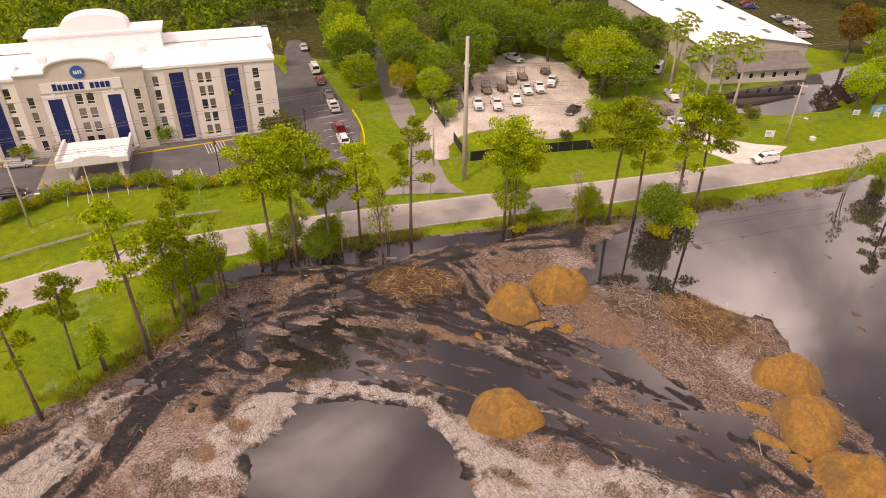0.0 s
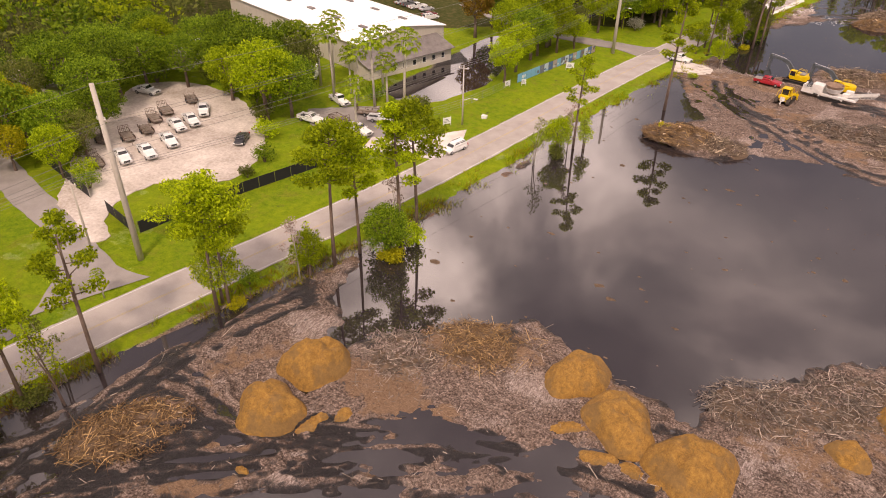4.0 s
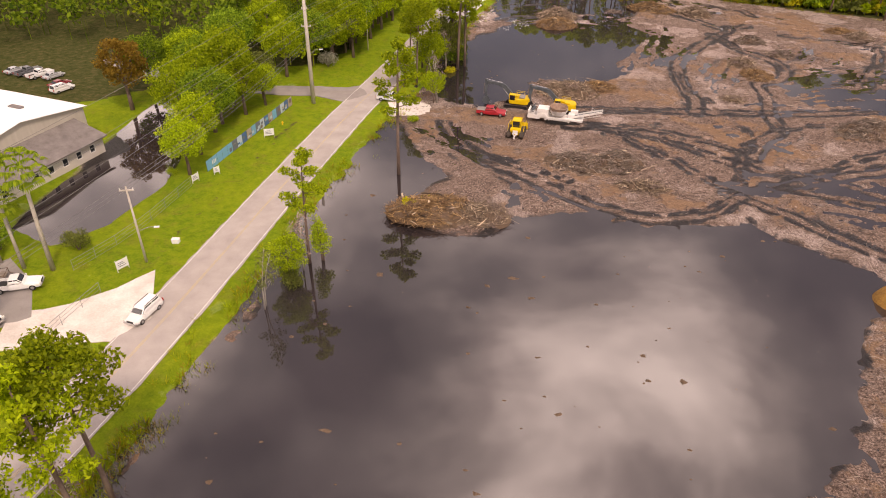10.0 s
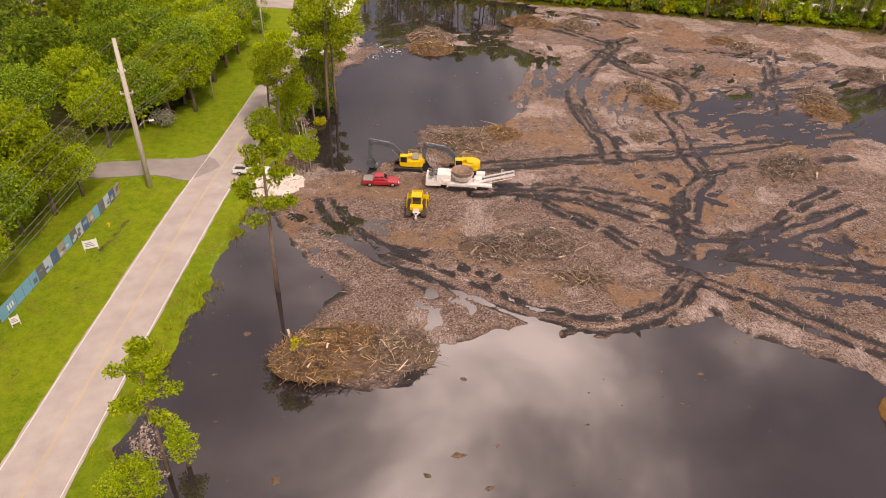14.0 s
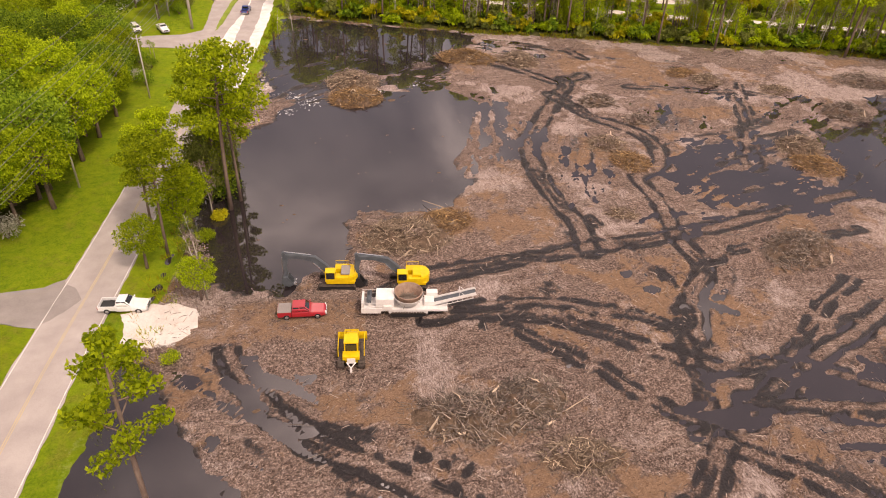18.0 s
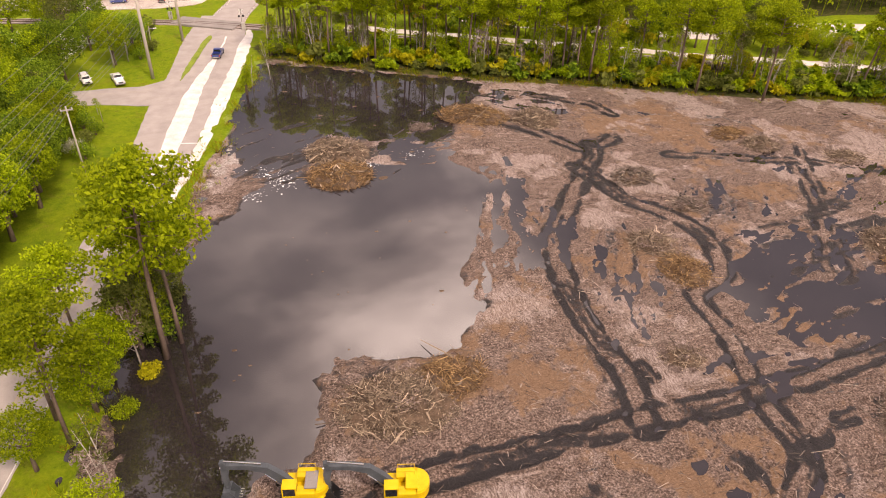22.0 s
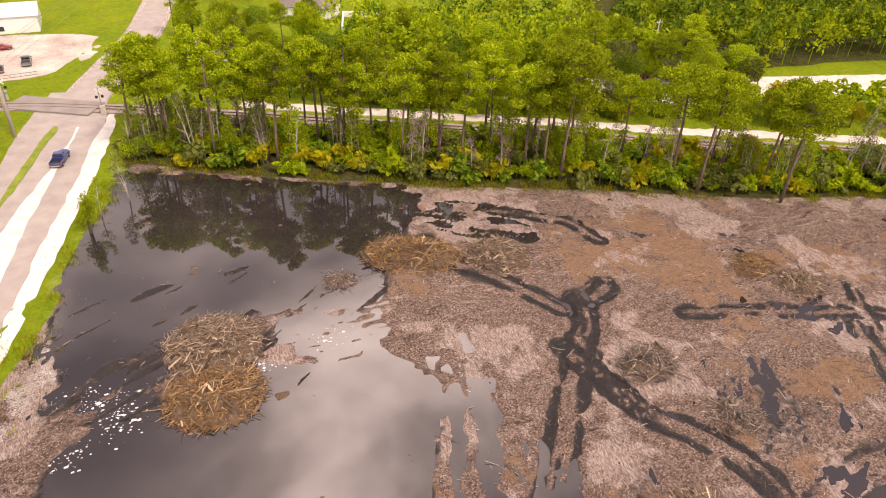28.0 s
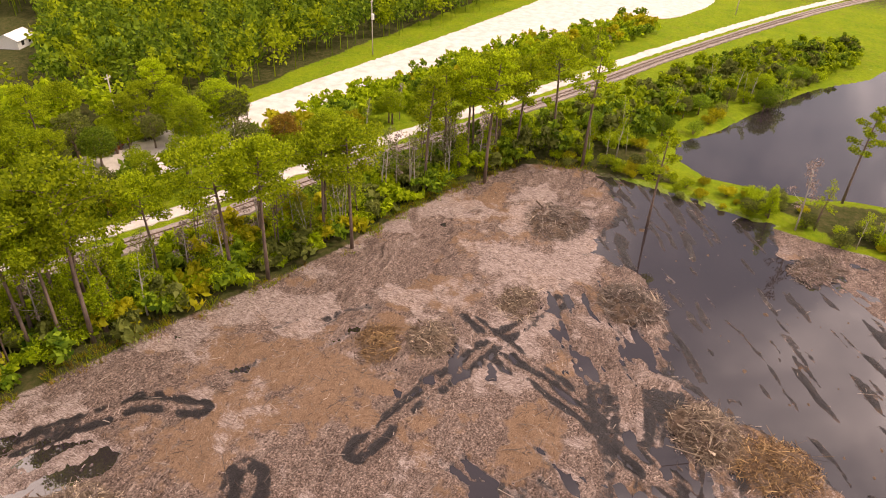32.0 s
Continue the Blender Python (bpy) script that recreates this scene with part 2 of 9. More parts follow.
    mud = ramp(n, l, fine, [(0.36, (0.008, 0.007, 0.008)), (0.55, (0.024, 0.019, 0.020)), (0.70, (0.085, 0.068, 0.064))])
    torn = mix(n, l, 0.5, mix(n, l, 0.5, fine, twig), mid)
    wetness = crisp(s1.outputs[2], torn, 2.2, 0.11)
    dirt = mix(n, l, wetness, dirt, mud)
    grass = ramp(n, l, mid, [(0.34, (0.07, 0.145, 0.012)), (0.5, (0.19, 0.30, 0.018)), (0.66, (0.34, 0.40, 0.030))])
    grass = mix(n, l, 0.45, grass, ramp(n, l, tiny, [(0.38, (0.055, 0.115, 0.010)), (0.62, (0.33, 0.42, 0.030))]))
    grass = mix(n, l, 0.35, grass, ramp(n, l, big, [(0.35, (0.10, 0.195, 0.004)), (0.65, (0.28, 0.33, 0.008))]))
    weed = ramp(n, l, noise_node(n, l, v, 0.33, 6, 0.7, 0.6), [(0.52, (0, 0, 0)), (0.66, (0.6, 0.6, 0.6))])
    grass = mix(n, l, weed, grass, ramp(n, l, fine, [(0.35, (0.09, 0.12, 0.008)), (0.65, (0.33, 0.30, 0.055))]))
    floor = ramp(n, l, mid, [(0.3, (0.032, 0.050, 0.010)), (0.55, (0.085, 0.085, 0.030)), (0.75, (0.16, 0.125, 0.06))])
    grass = mix(n, l, crisp(s2.outputs[2], mid), grass, floor)
    col = mix(n, l, crisp(s1.outputs[0], fine, 0.9), dirt, grass)
    l.new(col, b.inputs["Base Color"])
    r = n.new("ShaderNodeMapRange")
    r.inputs["To Min"].default_value, r.inputs["To Max"].default_value = 0.92, 0.38
    l.new(wetness, r.inputs["Value"])
    l.new(r.outputs[0], b.inputs["Roughness"])
    sp = n.new("ShaderNodeMapRange")
    sp.inputs["To Min"].default_value, sp.inputs["To Max"].default_value = 0.04, 0.5
    l.new(wetness, sp.inputs["Value"])
    l.new(sp.outputs[0], b.inputs["Specular IOR Level"])
    h = mix(n, l, 0.5, fine, straw)
    bump(n, l, h, 1.0, 0.4, b)
    return m


def water_material(name, body, rough=0.02, ior=1.85):
    m, n, l, b = shader(name)
    v = coords(n, l)
    silt = noise_node(n, l, v, 0.05, 5, 0.6)
    l.new(ramp(n, l, silt, [(0.35, body), (0.7, tuple(c * 1.7 for c in body))]), b.inputs["Base Color"])
    b.inputs["Roughness"].default_value, b.inputs["IOR"].default_value = rough, ior
    rip = noise_node(n, l, v, 0.7, 3)
    bump(n, l, rip, 0.03, 0.05, b)
    return m


M = {
    "ground": ground_material(),
    "water": water_material("tannin_water", (0.020, 0.016, 0.017)),
    "road": surface("worn_asphalt", (0.30, 0.268, 0.252), (0.44, 0.398, 0.372), 0.35, 0.9, grain=9, relief=0.15),
    "lot": surface("dark_asphalt", (0.085, 0.08, 0.085), (0.16, 0.15, 0.155), 0.25, 0.85, grain=7, relief=0.15),
    "lane": surface("grey_asphalt", (0.21, 0.19, 0.18), (0.33, 0.30, 0.28), 0.3, 0.9, grain=7, relief=0.15),
    "shell_lot": surface("trodden_shell", (0.25, 0.20, 0.165), (0.74, 0.67, 0.61), 0.11, 0.95, grain=2.2, relief=0.5, dist=0.06),
    "shell": surface("crushed_shell", (0.46, 0.41, 0.365), (0.78, 0.72, 0.67), 0.35, 0.95, grain=5, relief=0.4, dist=0.05),
    "line_white": surface("road_paint_white", (0.45, 0.42, 0.40), (0.76, 0.74, 0.71), 0.8, 0.7),
    "line_yellow": surface("road_paint_yellow", (0.55, 0.36, 0.03), (0.75, 0.50, 0.04), 2, 0.7),
    "line_faded": surface("faded_yellow_paint", (0.40, 0.34, 0.26), (0.56, 0.43, 0.20), 0.6, 0.8),
    "stucco": surface("cream_stucco", (0.70, 0.66, 0.62), (0.80, 0.765, 0.725), 0.5, 0.9, grain=20, relief=0.1),
    "stucco_tan": surface("greige_stucco", (0.50, 0.455, 0.41), (0.60, 0.55, 0.50), 0.5, 0.9, grain=20, relief=0.1),
    "roof_white": surface("white_roof_membrane", (0.78, 0.78, 0.79), (0.9, 0.9, 0.9), 0.3, 0.6, grain=6, relief=0.1),
    "blue": surface("navy_panel", (0.012, 0.02, 0.095), (0.022, 0.035, 0.14), 0.8, 0.4),
    "glass": plain("window_glass", (0.03, 0.033, 0.038), 0.08, 0, 0.8),
    "pale_glass": plain("curtained_glass", (0.17, 0.15, 0.13), 0.12, 0, 0.8),
    "white": plain("white_paint", (0.80, 0.80, 0.79), 0.45),
    "trim": plain("white_trim", (0.78, 0.76, 0.73), 0.7),
    "black": plain("black_plastic", (0.018, 0.018, 0.02), 0.6),
    "bark": surface("pine_bark", (0.10, 0.065, 0.05), (0.27, 0.20, 0.165), 1.5, 0.95, grain=9, relief=0.8, dist=0.05, stretch=(1, 1, 0.3)),
    "bark_pale": surface("pale_bark", (0.33, 0.29, 0.25), (0.58, 0.53, 0.47), 1.5, 0.95, grain=9, relief=0.5, stretch=(1, 1, 0.3)),
    "pine": leaf("pine_needles", (0.14, 0.215, 0.010), (0.56, 0.66, 0.028), 0.58),
    "oak": leaf("oak_leaves", (0.045, 0.105, 0.009), (0.31, 0.44, 0.030), 0.42),
    "lush": leaf("bright_leaves", (0.14, 0.225, 0.010), (0.53, 0.64, 0.028), 0.56),
    "olive": leaf("olive_leaves", (0.09, 0.115, 0.025), (0.27, 0.3, 0.07)),
    "yellowing": leaf("yellowing_leaves", (0.24, 0.25, 0.012), (0.58, 0.52, 0.025)),
    "rusty": leaf("rusty_leaves", (0.2, 0.11, 0.018), (0.46, 0.3, 0.045)),
    "brown": leaf("brown_leaves", (0.095, 0.056, 0.032), (0.36, 0.235, 0.14), 0.1),
    "dead": leaf("dead_leaves", (0.16, 0.115, 0.095), (0.4, 0.31, 0.28), 0.1),
    "pale": leaf("silvery_leaves", (0.28, 0.28, 0.22), (0.62, 0.60, 0.52)),
    "palm": leaf("palm_fronds", (0.12, 0.21, 0.012), (0.40, 0.50, 0.035), 0.5),
}


# ------------------------------------------------------------ building blocks
def mesh_object(name, verts, faces, mat, parent=None, label="", smooth=False):
    me = bpy.data.meshes.new(name)
    me.from_pydata([tuple(v) for v in verts], [], [tuple(f) for f in faces])
    me.validate()
    for mm in (mat if isinstance(mat, (list, tuple)) else [mat]):
        me.materials.append(mm)
    if smooth:
        me.polygons.foreach_set("use_smooth", [True] * len(me.polygons))
    ob = new(name, me)
    ob.parent = parent
    if label:
        tagged(ob, label)
    return ob


def part(name, bm, mat, parent=None, label="", smooth=False):
    me = bpy.data.meshes.new(name)
    bmesh.ops.recalc_face_normals(bm, faces=bm.faces)
    bm.to_mesh(me)
    bm.free()
    for mm in (mat if isinstance(mat, (list, tuple)) else [mat]):
        me.materials.append(mm)
    if smooth:
        me.polygons.foreach_set("use_smooth", [True] * len(me.polygons))
    ob = new(name, me)
    ob.parent = parent
    if label:
        tagged(ob, label)
    return ob


def empty(name, label, category, m=None, group="", kind=""):
    ob = new(name)
    ob.empty_display_size = 0.3
    if m is not None:
        ob.matrix_basis = m
    return tagged(ob, label, category, group, kind)


def box(bm, x0, y0, z0, x1, y1, z1, m=None, bevel=0.0):
    r = bmesh.ops.create_cube(bm, size=1.0)
    vs = r["verts"]
    for v in vs:
        v.co = Vector(((x0 + x1) / 2 + v.co.x * (x1 - x0), (y0 + y1) / 2 + v.co.y * (y1 - y0), (z0 + z1) / 2 + v.co.z * (z1 - z0)))
    if bevel:
        es = {e for v in vs for e in v.link_edges}
        r2 = bmesh.ops.bevel(bm, geom=list(es), offset=bevel, segments=2, affect="EDGES", profile=0.6)
        vs = [v for v in r2["verts"]]
    if m is not None:
        for v in vs:
            v.co = m @ v.co
    return vs


def tube(bm, pts, radii, sides=7, cap=True):
    """A tapering round bar along a line of points."""
    rings, prev = [], None
    pts = [Vector(p) for p in pts]
    for i, p in enumerate(pts):
        d = (pts[min(i + 1, len(pts) - 1)] - pts[max(i - 1, 0)]).normalized()
        u = d.orthogonal().normalized() if prev is None else (prev - d * prev.dot(d)).normalized()
        prev = u
        w = d.cross(u)
        rings.append([bm.verts.new(p + (u * math.cos(a) + w * math.sin(a)) * radii[i]) for a in (2 * math.pi * k / sides for k in range(sides))])
    for a, b in zip(rings, rings[1:]):
        for k in range(sides):
            bm.faces.new((a[k], a[(k + 1) % sides], b[(k + 1) % sides], b[k]))
    if cap:
        bm.faces.new(rings[0][::-1])
        bm.faces.new(rings[-1])


def prism(bm, poly, z0, z1):
    """A flat slab over an outline."""
    lo, hi = [bm.verts.new((x, y, z0)) for x, y in poly], [bm.verts.new((x, y, z1)) for x, y in poly]
    k = len(poly)
    bm.faces.new(hi)
    bm.faces.new(lo[::-1])
    for i in range(k):
        bm.faces.new((lo[i], lo[(i + 1) % k], hi[(i + 1) % k], hi[i]))


def spline(pts, step=1.5):
    """A smooth line through the points, at even steps."""
    p = np.array(pts, float)
    p = np.vstack([2 * p[0] - p[1], p, 2 * p[-1] - p[-2]])
    out = []
    for i in range(1, len(p) - 2):
        k = max(2, int(np.linalg.norm(p[i + 1][:2] - p[i][:2]) / step))
        for t in np.arange(k) / k:
            out.append(0.5 * (2 * p[i] + (p[i + 1] - p[i - 1]) * t + (2 * p[i - 1] - 5 * p[i] + 4 * p[i + 1] - p[i + 2]) * t ** 2 + (3 * p[i] - p[i - 1] - 3 * p[i + 1] + p[i + 2]) * t ** 3))
    out.append(p[-2])
    return np.array(out)


def ribbon(name, pts, z, mat, thick=0.25, ragged=0.0, offset=0.0, width=None, parent=None, step=1.5):
    """A paved strip along a line; each point is x, y and (where not given) a width."""
    s = spline([(q[0], q[1], width if width else q[2]) for q in pts], step)
    d = np.gradient(s[:, :2], axis=0)
    d /= np.linalg.norm(d, axis=1)[:, None]
    nrm = np.stack([d[:, 1], -d[:, 0]], 1)
    rs = np.random.RandomState(len(s))
    wl_, wr_ = s[:, 2] / 2 + rs.uniform(-ragged, ragged, len(s)), s[:, 2] / 2 + rs.uniform(-ragged, ragged, len(s))
    c = s[:, :2] + nrm * offset
    a, b = c - nrm * wl_[:, None], c + nrm * wr_[:, None]
    zz = np.full(len(s), z) if not hasattr(z, "__len__") else np.interp(np.linspace(0, 1, len(s)), np.linspace(0, 1, len(z)), z)
    verts = []
    for i in range(len(s)):
        verts += [(*a[i], zz[i] - thick), (*a[i], zz[i]), (*c[i], zz[i] + 0.03), (*b[i], zz[i]), (*b[i], zz[i] - thick)]
    faces = []
    for i in range(len(s) - 1):
        for k in range(4):
            faces.append((5 * i + k, 5 * i + k + 1, 5 * i + 6 + k, 5 * i + 5 + k))
    ob = mesh_object(name, verts, faces, mat, parent)
    return ob


# ------------------------------------------------------------ the ground: one sheet, shaped by the ponds, ruts and banks
def lattice(x, y, seed):
    rs = np.random.RandomState(seed)
    g = rs.rand(256, 256)
    xi, yi = np.floor(x).astype(int), np.floor(y).astype(int)
    fx, fy = x - xi, y - yi
    fx, fy = fx * fx * (3 - 2 * fx), fy * fy * (3 - 2 * fy)
    a, b = g[xi % 256, yi % 256], g[(xi + 1) % 256, yi % 256]
    c, d = g[xi % 256, (yi + 1) % 256], g[(xi + 1) % 256, (yi + 1) % 256]
    return (a * (1 - fx) + b * fx) * (1 - fy) + (c * (1 - fx) + d * fx) * fy


def fbm(x, y, size, octaves=4, seed=1, gain=0.5):
    """Rough noise around 0, about -0.5 to 0.5; size: metres of its largest lumps."""
    out, amp, tot = 0, 1.0, 0.0
    for k in range(octaves):
        out = out + amp * (lattice(x / size * 2 ** k + 17 * k, y / size * 2 ** k - 9 * k, seed + k) - 0.5)
        tot += amp
        amp *= gain
    return out / tot * 1.6


def inside(x, y, poly):
    """Signed distance to an outline, in metres: negative inside."""
    p = np.array(poly, float)
    if x.size > 20000:  # far points only need to count as outside
        near = np.flatnonzero((x > p[:, 0].min() - 14) & (x < p[:, 0].max() + 14) & (y > p[:, 1].min() - 14) & (y < p[:, 1].max() + 14))
        if near.size < x.size:
            out = np.full(x.shape, 60.0)
            if near.size:
                out[near] = inside_near(x[near], y[near], p)
            return out
    return inside_near(x, y, p)


def inside_near(x, y, p):
    dist, odd = np.full(x.shape, 1e9), np.zeros(x.shape, bool)
    for (x0, y0), (x1, y1) in zip(p, np.roll(p, -1, 0)):
        dx, dy = x1 - x0, y1 - y0
        t = np.clip(((x - x0) * dx + (y - y0) * dy) / (dx * dx + dy * dy + 1e-9), 0, 1)
        dist = np.minimum(dist, np.hypot(x - x0 - t * dx, y - y0 - t * dy))
        if y0 != y1:
            hit = ((y0 > y) != (y1 > y)) & (x < dx * (y - y0) / dy + x0)
            odd ^= hit
    return np.where(odd, -dist, dist)


def along(x, y, pts):
    """Distance to a line, the side offset, and the way gone along it."""
    s = spline(pts, 2.0)
    dist, off, way = np.full(x.shape, 1e9), np.zeros(x.shape), np.zeros(x.shape)
    lo, hi = s.min(0) - 13, s.max(0) + 13
    near = (x > lo[0]) & (x < hi[0]) & (y > lo[1]) & (y < hi[1])
    xn, yn = x[near], y[near]
    dn, on, wn_, gone = np.full(xn.shape, 1e9), np.zeros(xn.shape), np.zeros(xn.shape), 0.0
    for (x0, y0), (x1, y1) in zip(s, s[1:]):
        dx, dy = x1 - x0, y1 - y0
        t = np.clip(((xn - x0) * dx + (yn - y0) * dy) / (dx * dx + dy * dy + 1e-9), 0, 1)
        d = np.hypot(xn - x0 - t * dx, yn - y0 - t * dy)
        sg = np.sign((xn - x0) * dy - (yn - y0) * dx)
        on = np.where(d < dn, d * sg, on)
        wn_ = np.where(d < dn, gone + t * math.hypot(dx, dy), wn_)
        gone += math.hypot(dx, dy)
        dn = np.minimum(dn, d)
    dist[near], off[near], way[near] = dn, on, wn_
    return dist, off, way


def step01(v, a, b):
    t = np.clip((v - a) / (b - a), 0, 1)
    return t * t * (3 - 2 * t)


SITE = [(-34.3, -180.8), (-37.2, -169.7), (-43, -160.6), (-47.9, -154.6), (-53.7, -150.6), (-52.5, -139.7), (-50.4, -127.8), (-46.2, -112.2), (-41.9, -98.7), (-38.8, -86.1), (-36.8, -73.3),
        (-34, -51.3), (-31.3, -31.3), (-28.5, -17.2), (-25.7, -6.1), (-24.2, 4.8), (-21.7, 16.6), (-19.8, 28), (-18.7, 42), (-16.6, 55.7), (-14, 69.2), (-10.5, 87), (-7.2, 95.9),
        (-5.4, 108.9), (-1.4, 124.4), (2, 138), (17.9, 130.1), (40.1, 120.7), (53.9, 114.6), (72.7, 108.6), (91.1, 101.5), (109.9, 94.3), (123.5, 91.4), (140.8, 84.8), (150.7, 79.3),
        (154.2, 67.3), (150, 48.8), (146.6, 33.1), (143, 19.6), (139.2, -3.8), (131.3, -48.2), (111.5, -109.1), (80.7, -169.8), (50.5, -214.8), (0.2, -224.7), (-30.1, -204.7)]
# open water
POND_BIG = [(-32, -56.3), (-33.1, -45.3), (-31.2, -34.3), (-28.5, -21.2), (-26.6, -9.1), (-23.7, 1.9), (-17.7, -9.6), (-11.6, -18.2), (-16.5, -24.5), (-19.4, -32.7), (-10.3, -36.3), (-2.3, -35),
            (2.7, -30.7), (10.8, -28.8), (19, -32), (28.3, -30.5), (34.6, -30.2), (40.9, -36), (46.3, -40.8), (49.5, -44.7), (43, -49.3), (36.6, -61), (31.1, -71.6), (24.6, -78), (18.4, -81.1),
            (14.2, -88.1), (8.1, -93.1), (7, -97), (0.1, -97), (-6.8, -94.2), (-11.7, -92.3), (-17.6, -96.3), (-23.6, -104.2), (-29.5, -108.2), (-35.3, -102.4), (-38, -92.8), (-34.9, -81.1), (-35.8, -71.3)]
POND_SOUTH = [(-13.3, -157.5), (-20.2, -155.6), (-23.1, -148.6), (-21.1, -142.6), (-17.1, -138.5), (-13.1, -138.5), (-6.1, -138.4), (-1.2, -142.3), (-0.2, -151.3), (-5.3, -159.4)]
POND_MID = [(-11.9, 57.7), (-4.1, 69.6), (1.8, 77.8), (7.5, 76.3), (15.3, 80.2), (21.1, 76.9), (30.9, 76.4), (35.9, 70.3), (31.9, 63), (27.9, 53.9), (23.9, 46.6), (24, 37.4), (19.2, 30.7), (12.3, 31.4), (5.4, 33),
            (2.5, 28.2), (1.7, 19.6), (-3.2, 18.5), (-6.1, 14), (-12.9, 14.7), (-16.9, 22.6), (-18.8, 30), (-16.8, 41.2), (-14.8, 50.4)]
POND_NORTH = [(0.3, 134.6), (14.2, 129.8), (24.6, 125.5), (41.1, 118.1), (47.2, 113.3), (42.8, 104.9), (37.3, 96.5), (32.7, 89), (24.9, 89.5), (17.1, 90), (7.5, 88.7), (5.6, 82.4), (-1.1, 81.2), (-4.8, 88.1), (-5.8, 96.8), (-5, 109), (-1.4, 120.3)]
POND_EAST = [(152.6, 63.2), (142.8, 56.8), (123.8, 58.4), (122.5, 50.4), (113.6, 44.6), (99.9, 42.8), (96.1, 36.6), (92.2, 29.9), (88.3, 23.7), (93.6, 13.5), (107.1, 7.8), (121.9, 17.3), (132.8, 32.8), (146.6, 33.1), (150.5, 44.7)]
LAKE = [(168.9, 51.6), (162.3, 45.1), (161, 30.5), (164.5, 11.6), (166.4, -38.1), (255.4, -55.5), (283, -5.2), (252.1, 7.4), (234.7, 22.5), (213.5, 33.5), (189.6, 44.1), (176.4, 51.9)]
CANAL = [(-72.7, -41.1), (-72.9, -22.7), (-74.1, -1.6), (-72.2, 9.8), (-64.6, 4.4), (-59.7, -7.7), (-56.7, -25.8), (-59.4, -38.6), (-65.1, -44.7)]
POND_FLAT = [(-35, -147), (-33, -139), (-25, -130.5), (-14, -123), (-4, -116.5), (4, -114.5), (3, -118), (-8, -125.5), (-16, -135), (-26, -141)]
# wet flats: x, y, half lengths, turn in degrees, how deep they lie, way of their streaks in degrees
WET = [(-26, -140.6, 10, 7, 20, 0.16, 60), (-9.1, -118.6, 11, 8, 30, 0.17, 35), (-34.1, -156.6, 15, 8, 60, 0.16, 60), (-39.9, -145.6, 9, 6, 60, 0.10, 50), (76.8, 33.5, 17, 12, 20, 0.22, 20),
       (35.9, 56, 9, 17, -10, 0.32, 75), (47.2, 40, 6, 16, -25, 0.10, 70), (105.5, 52.3, 12, 12, 0, 0.0, 30), (71.8, 56.8, 9, 9, 0, -0.12, 60), (-13.8, -5.4, 11, 8, -30, 0.04, -45), (37.4, -15.8, 6, 5, 0, 0.15, 0),
       (91.8, 66.9, 6, 5, 30, 0.12, 30), (55.5, 102.1, 10, 6, -30, 0.18, -30), (79.6, 23.1, 14, 8, 10, 0.18, 15), (4.9, -111.6, 9, 7, 0, 0.13, 20), (63.4, -26.2, 20, 10, -20, 0.08, -20),
       (26.9, 86.1, 8, 6, -20, 0.1, 0), (-5.8, 88.1, 6, 8, 0, 0.1, 70), (52.3, 17.9, 10, 4, 0, 0.08, 5), (122.7, 26.6, 14, 10, 30, 0.15, 40), (-47.5, -129.8, 3, 20, 14, 0.08, 70), (86.1, 89.1, 12, 4, -28, 0.02, -28), (2.8, 83.2, 9, 6, 0, 0.24, 25), (25.9, 84.2, 6, 5, 20, 0.15, 10), (29.9, 66.5, 6, 9, 0, 0.16, 60), (24.9, 43.9, 4, 8, 0, 0.12, 60)]
DRY = [(12.6, -13, 13, 9, -20, 0.35), (-9.4, -31.2, 8, 5, 5, 0.5), (67.9, 8.3, 9, 7, 20, 0.3), (13.5, 23.9, 13, 7, 10, 0.4), (53.3, 43.8, 6, 8, 15, 0.3), (90.1, 28.9, 6, 10, 20, 0.3),
       (-15.8, -102.1, 8, 5, 20, 0.3), (76.1, 88.6, 22, 12, -27, 0.2), (-39.7, -129.7, 8, 5, 60, 0.25), (112, 50.4, 5, 6, 0, 0.3), (19.9, -94.1, 8, 6, 20, 0.3), (12.4, 78.3, 5, 8, -10, 0.3),
       (40.3, 94.8, 8, 6, 0, 0.3), (127.8, 70.4, 10, 9, -20, 0.3), (59.2, 65.6, 8, 6, 0, 0.25), (-11.9, 8, 15, 4.2, -6, 0.45), (117.9, 75.7, 8, 6, -20, 0.25), (126, 36.1, 6, 3, -40, 0.2), (30.6, -1.3, 14, 8, -10, 0.25)]
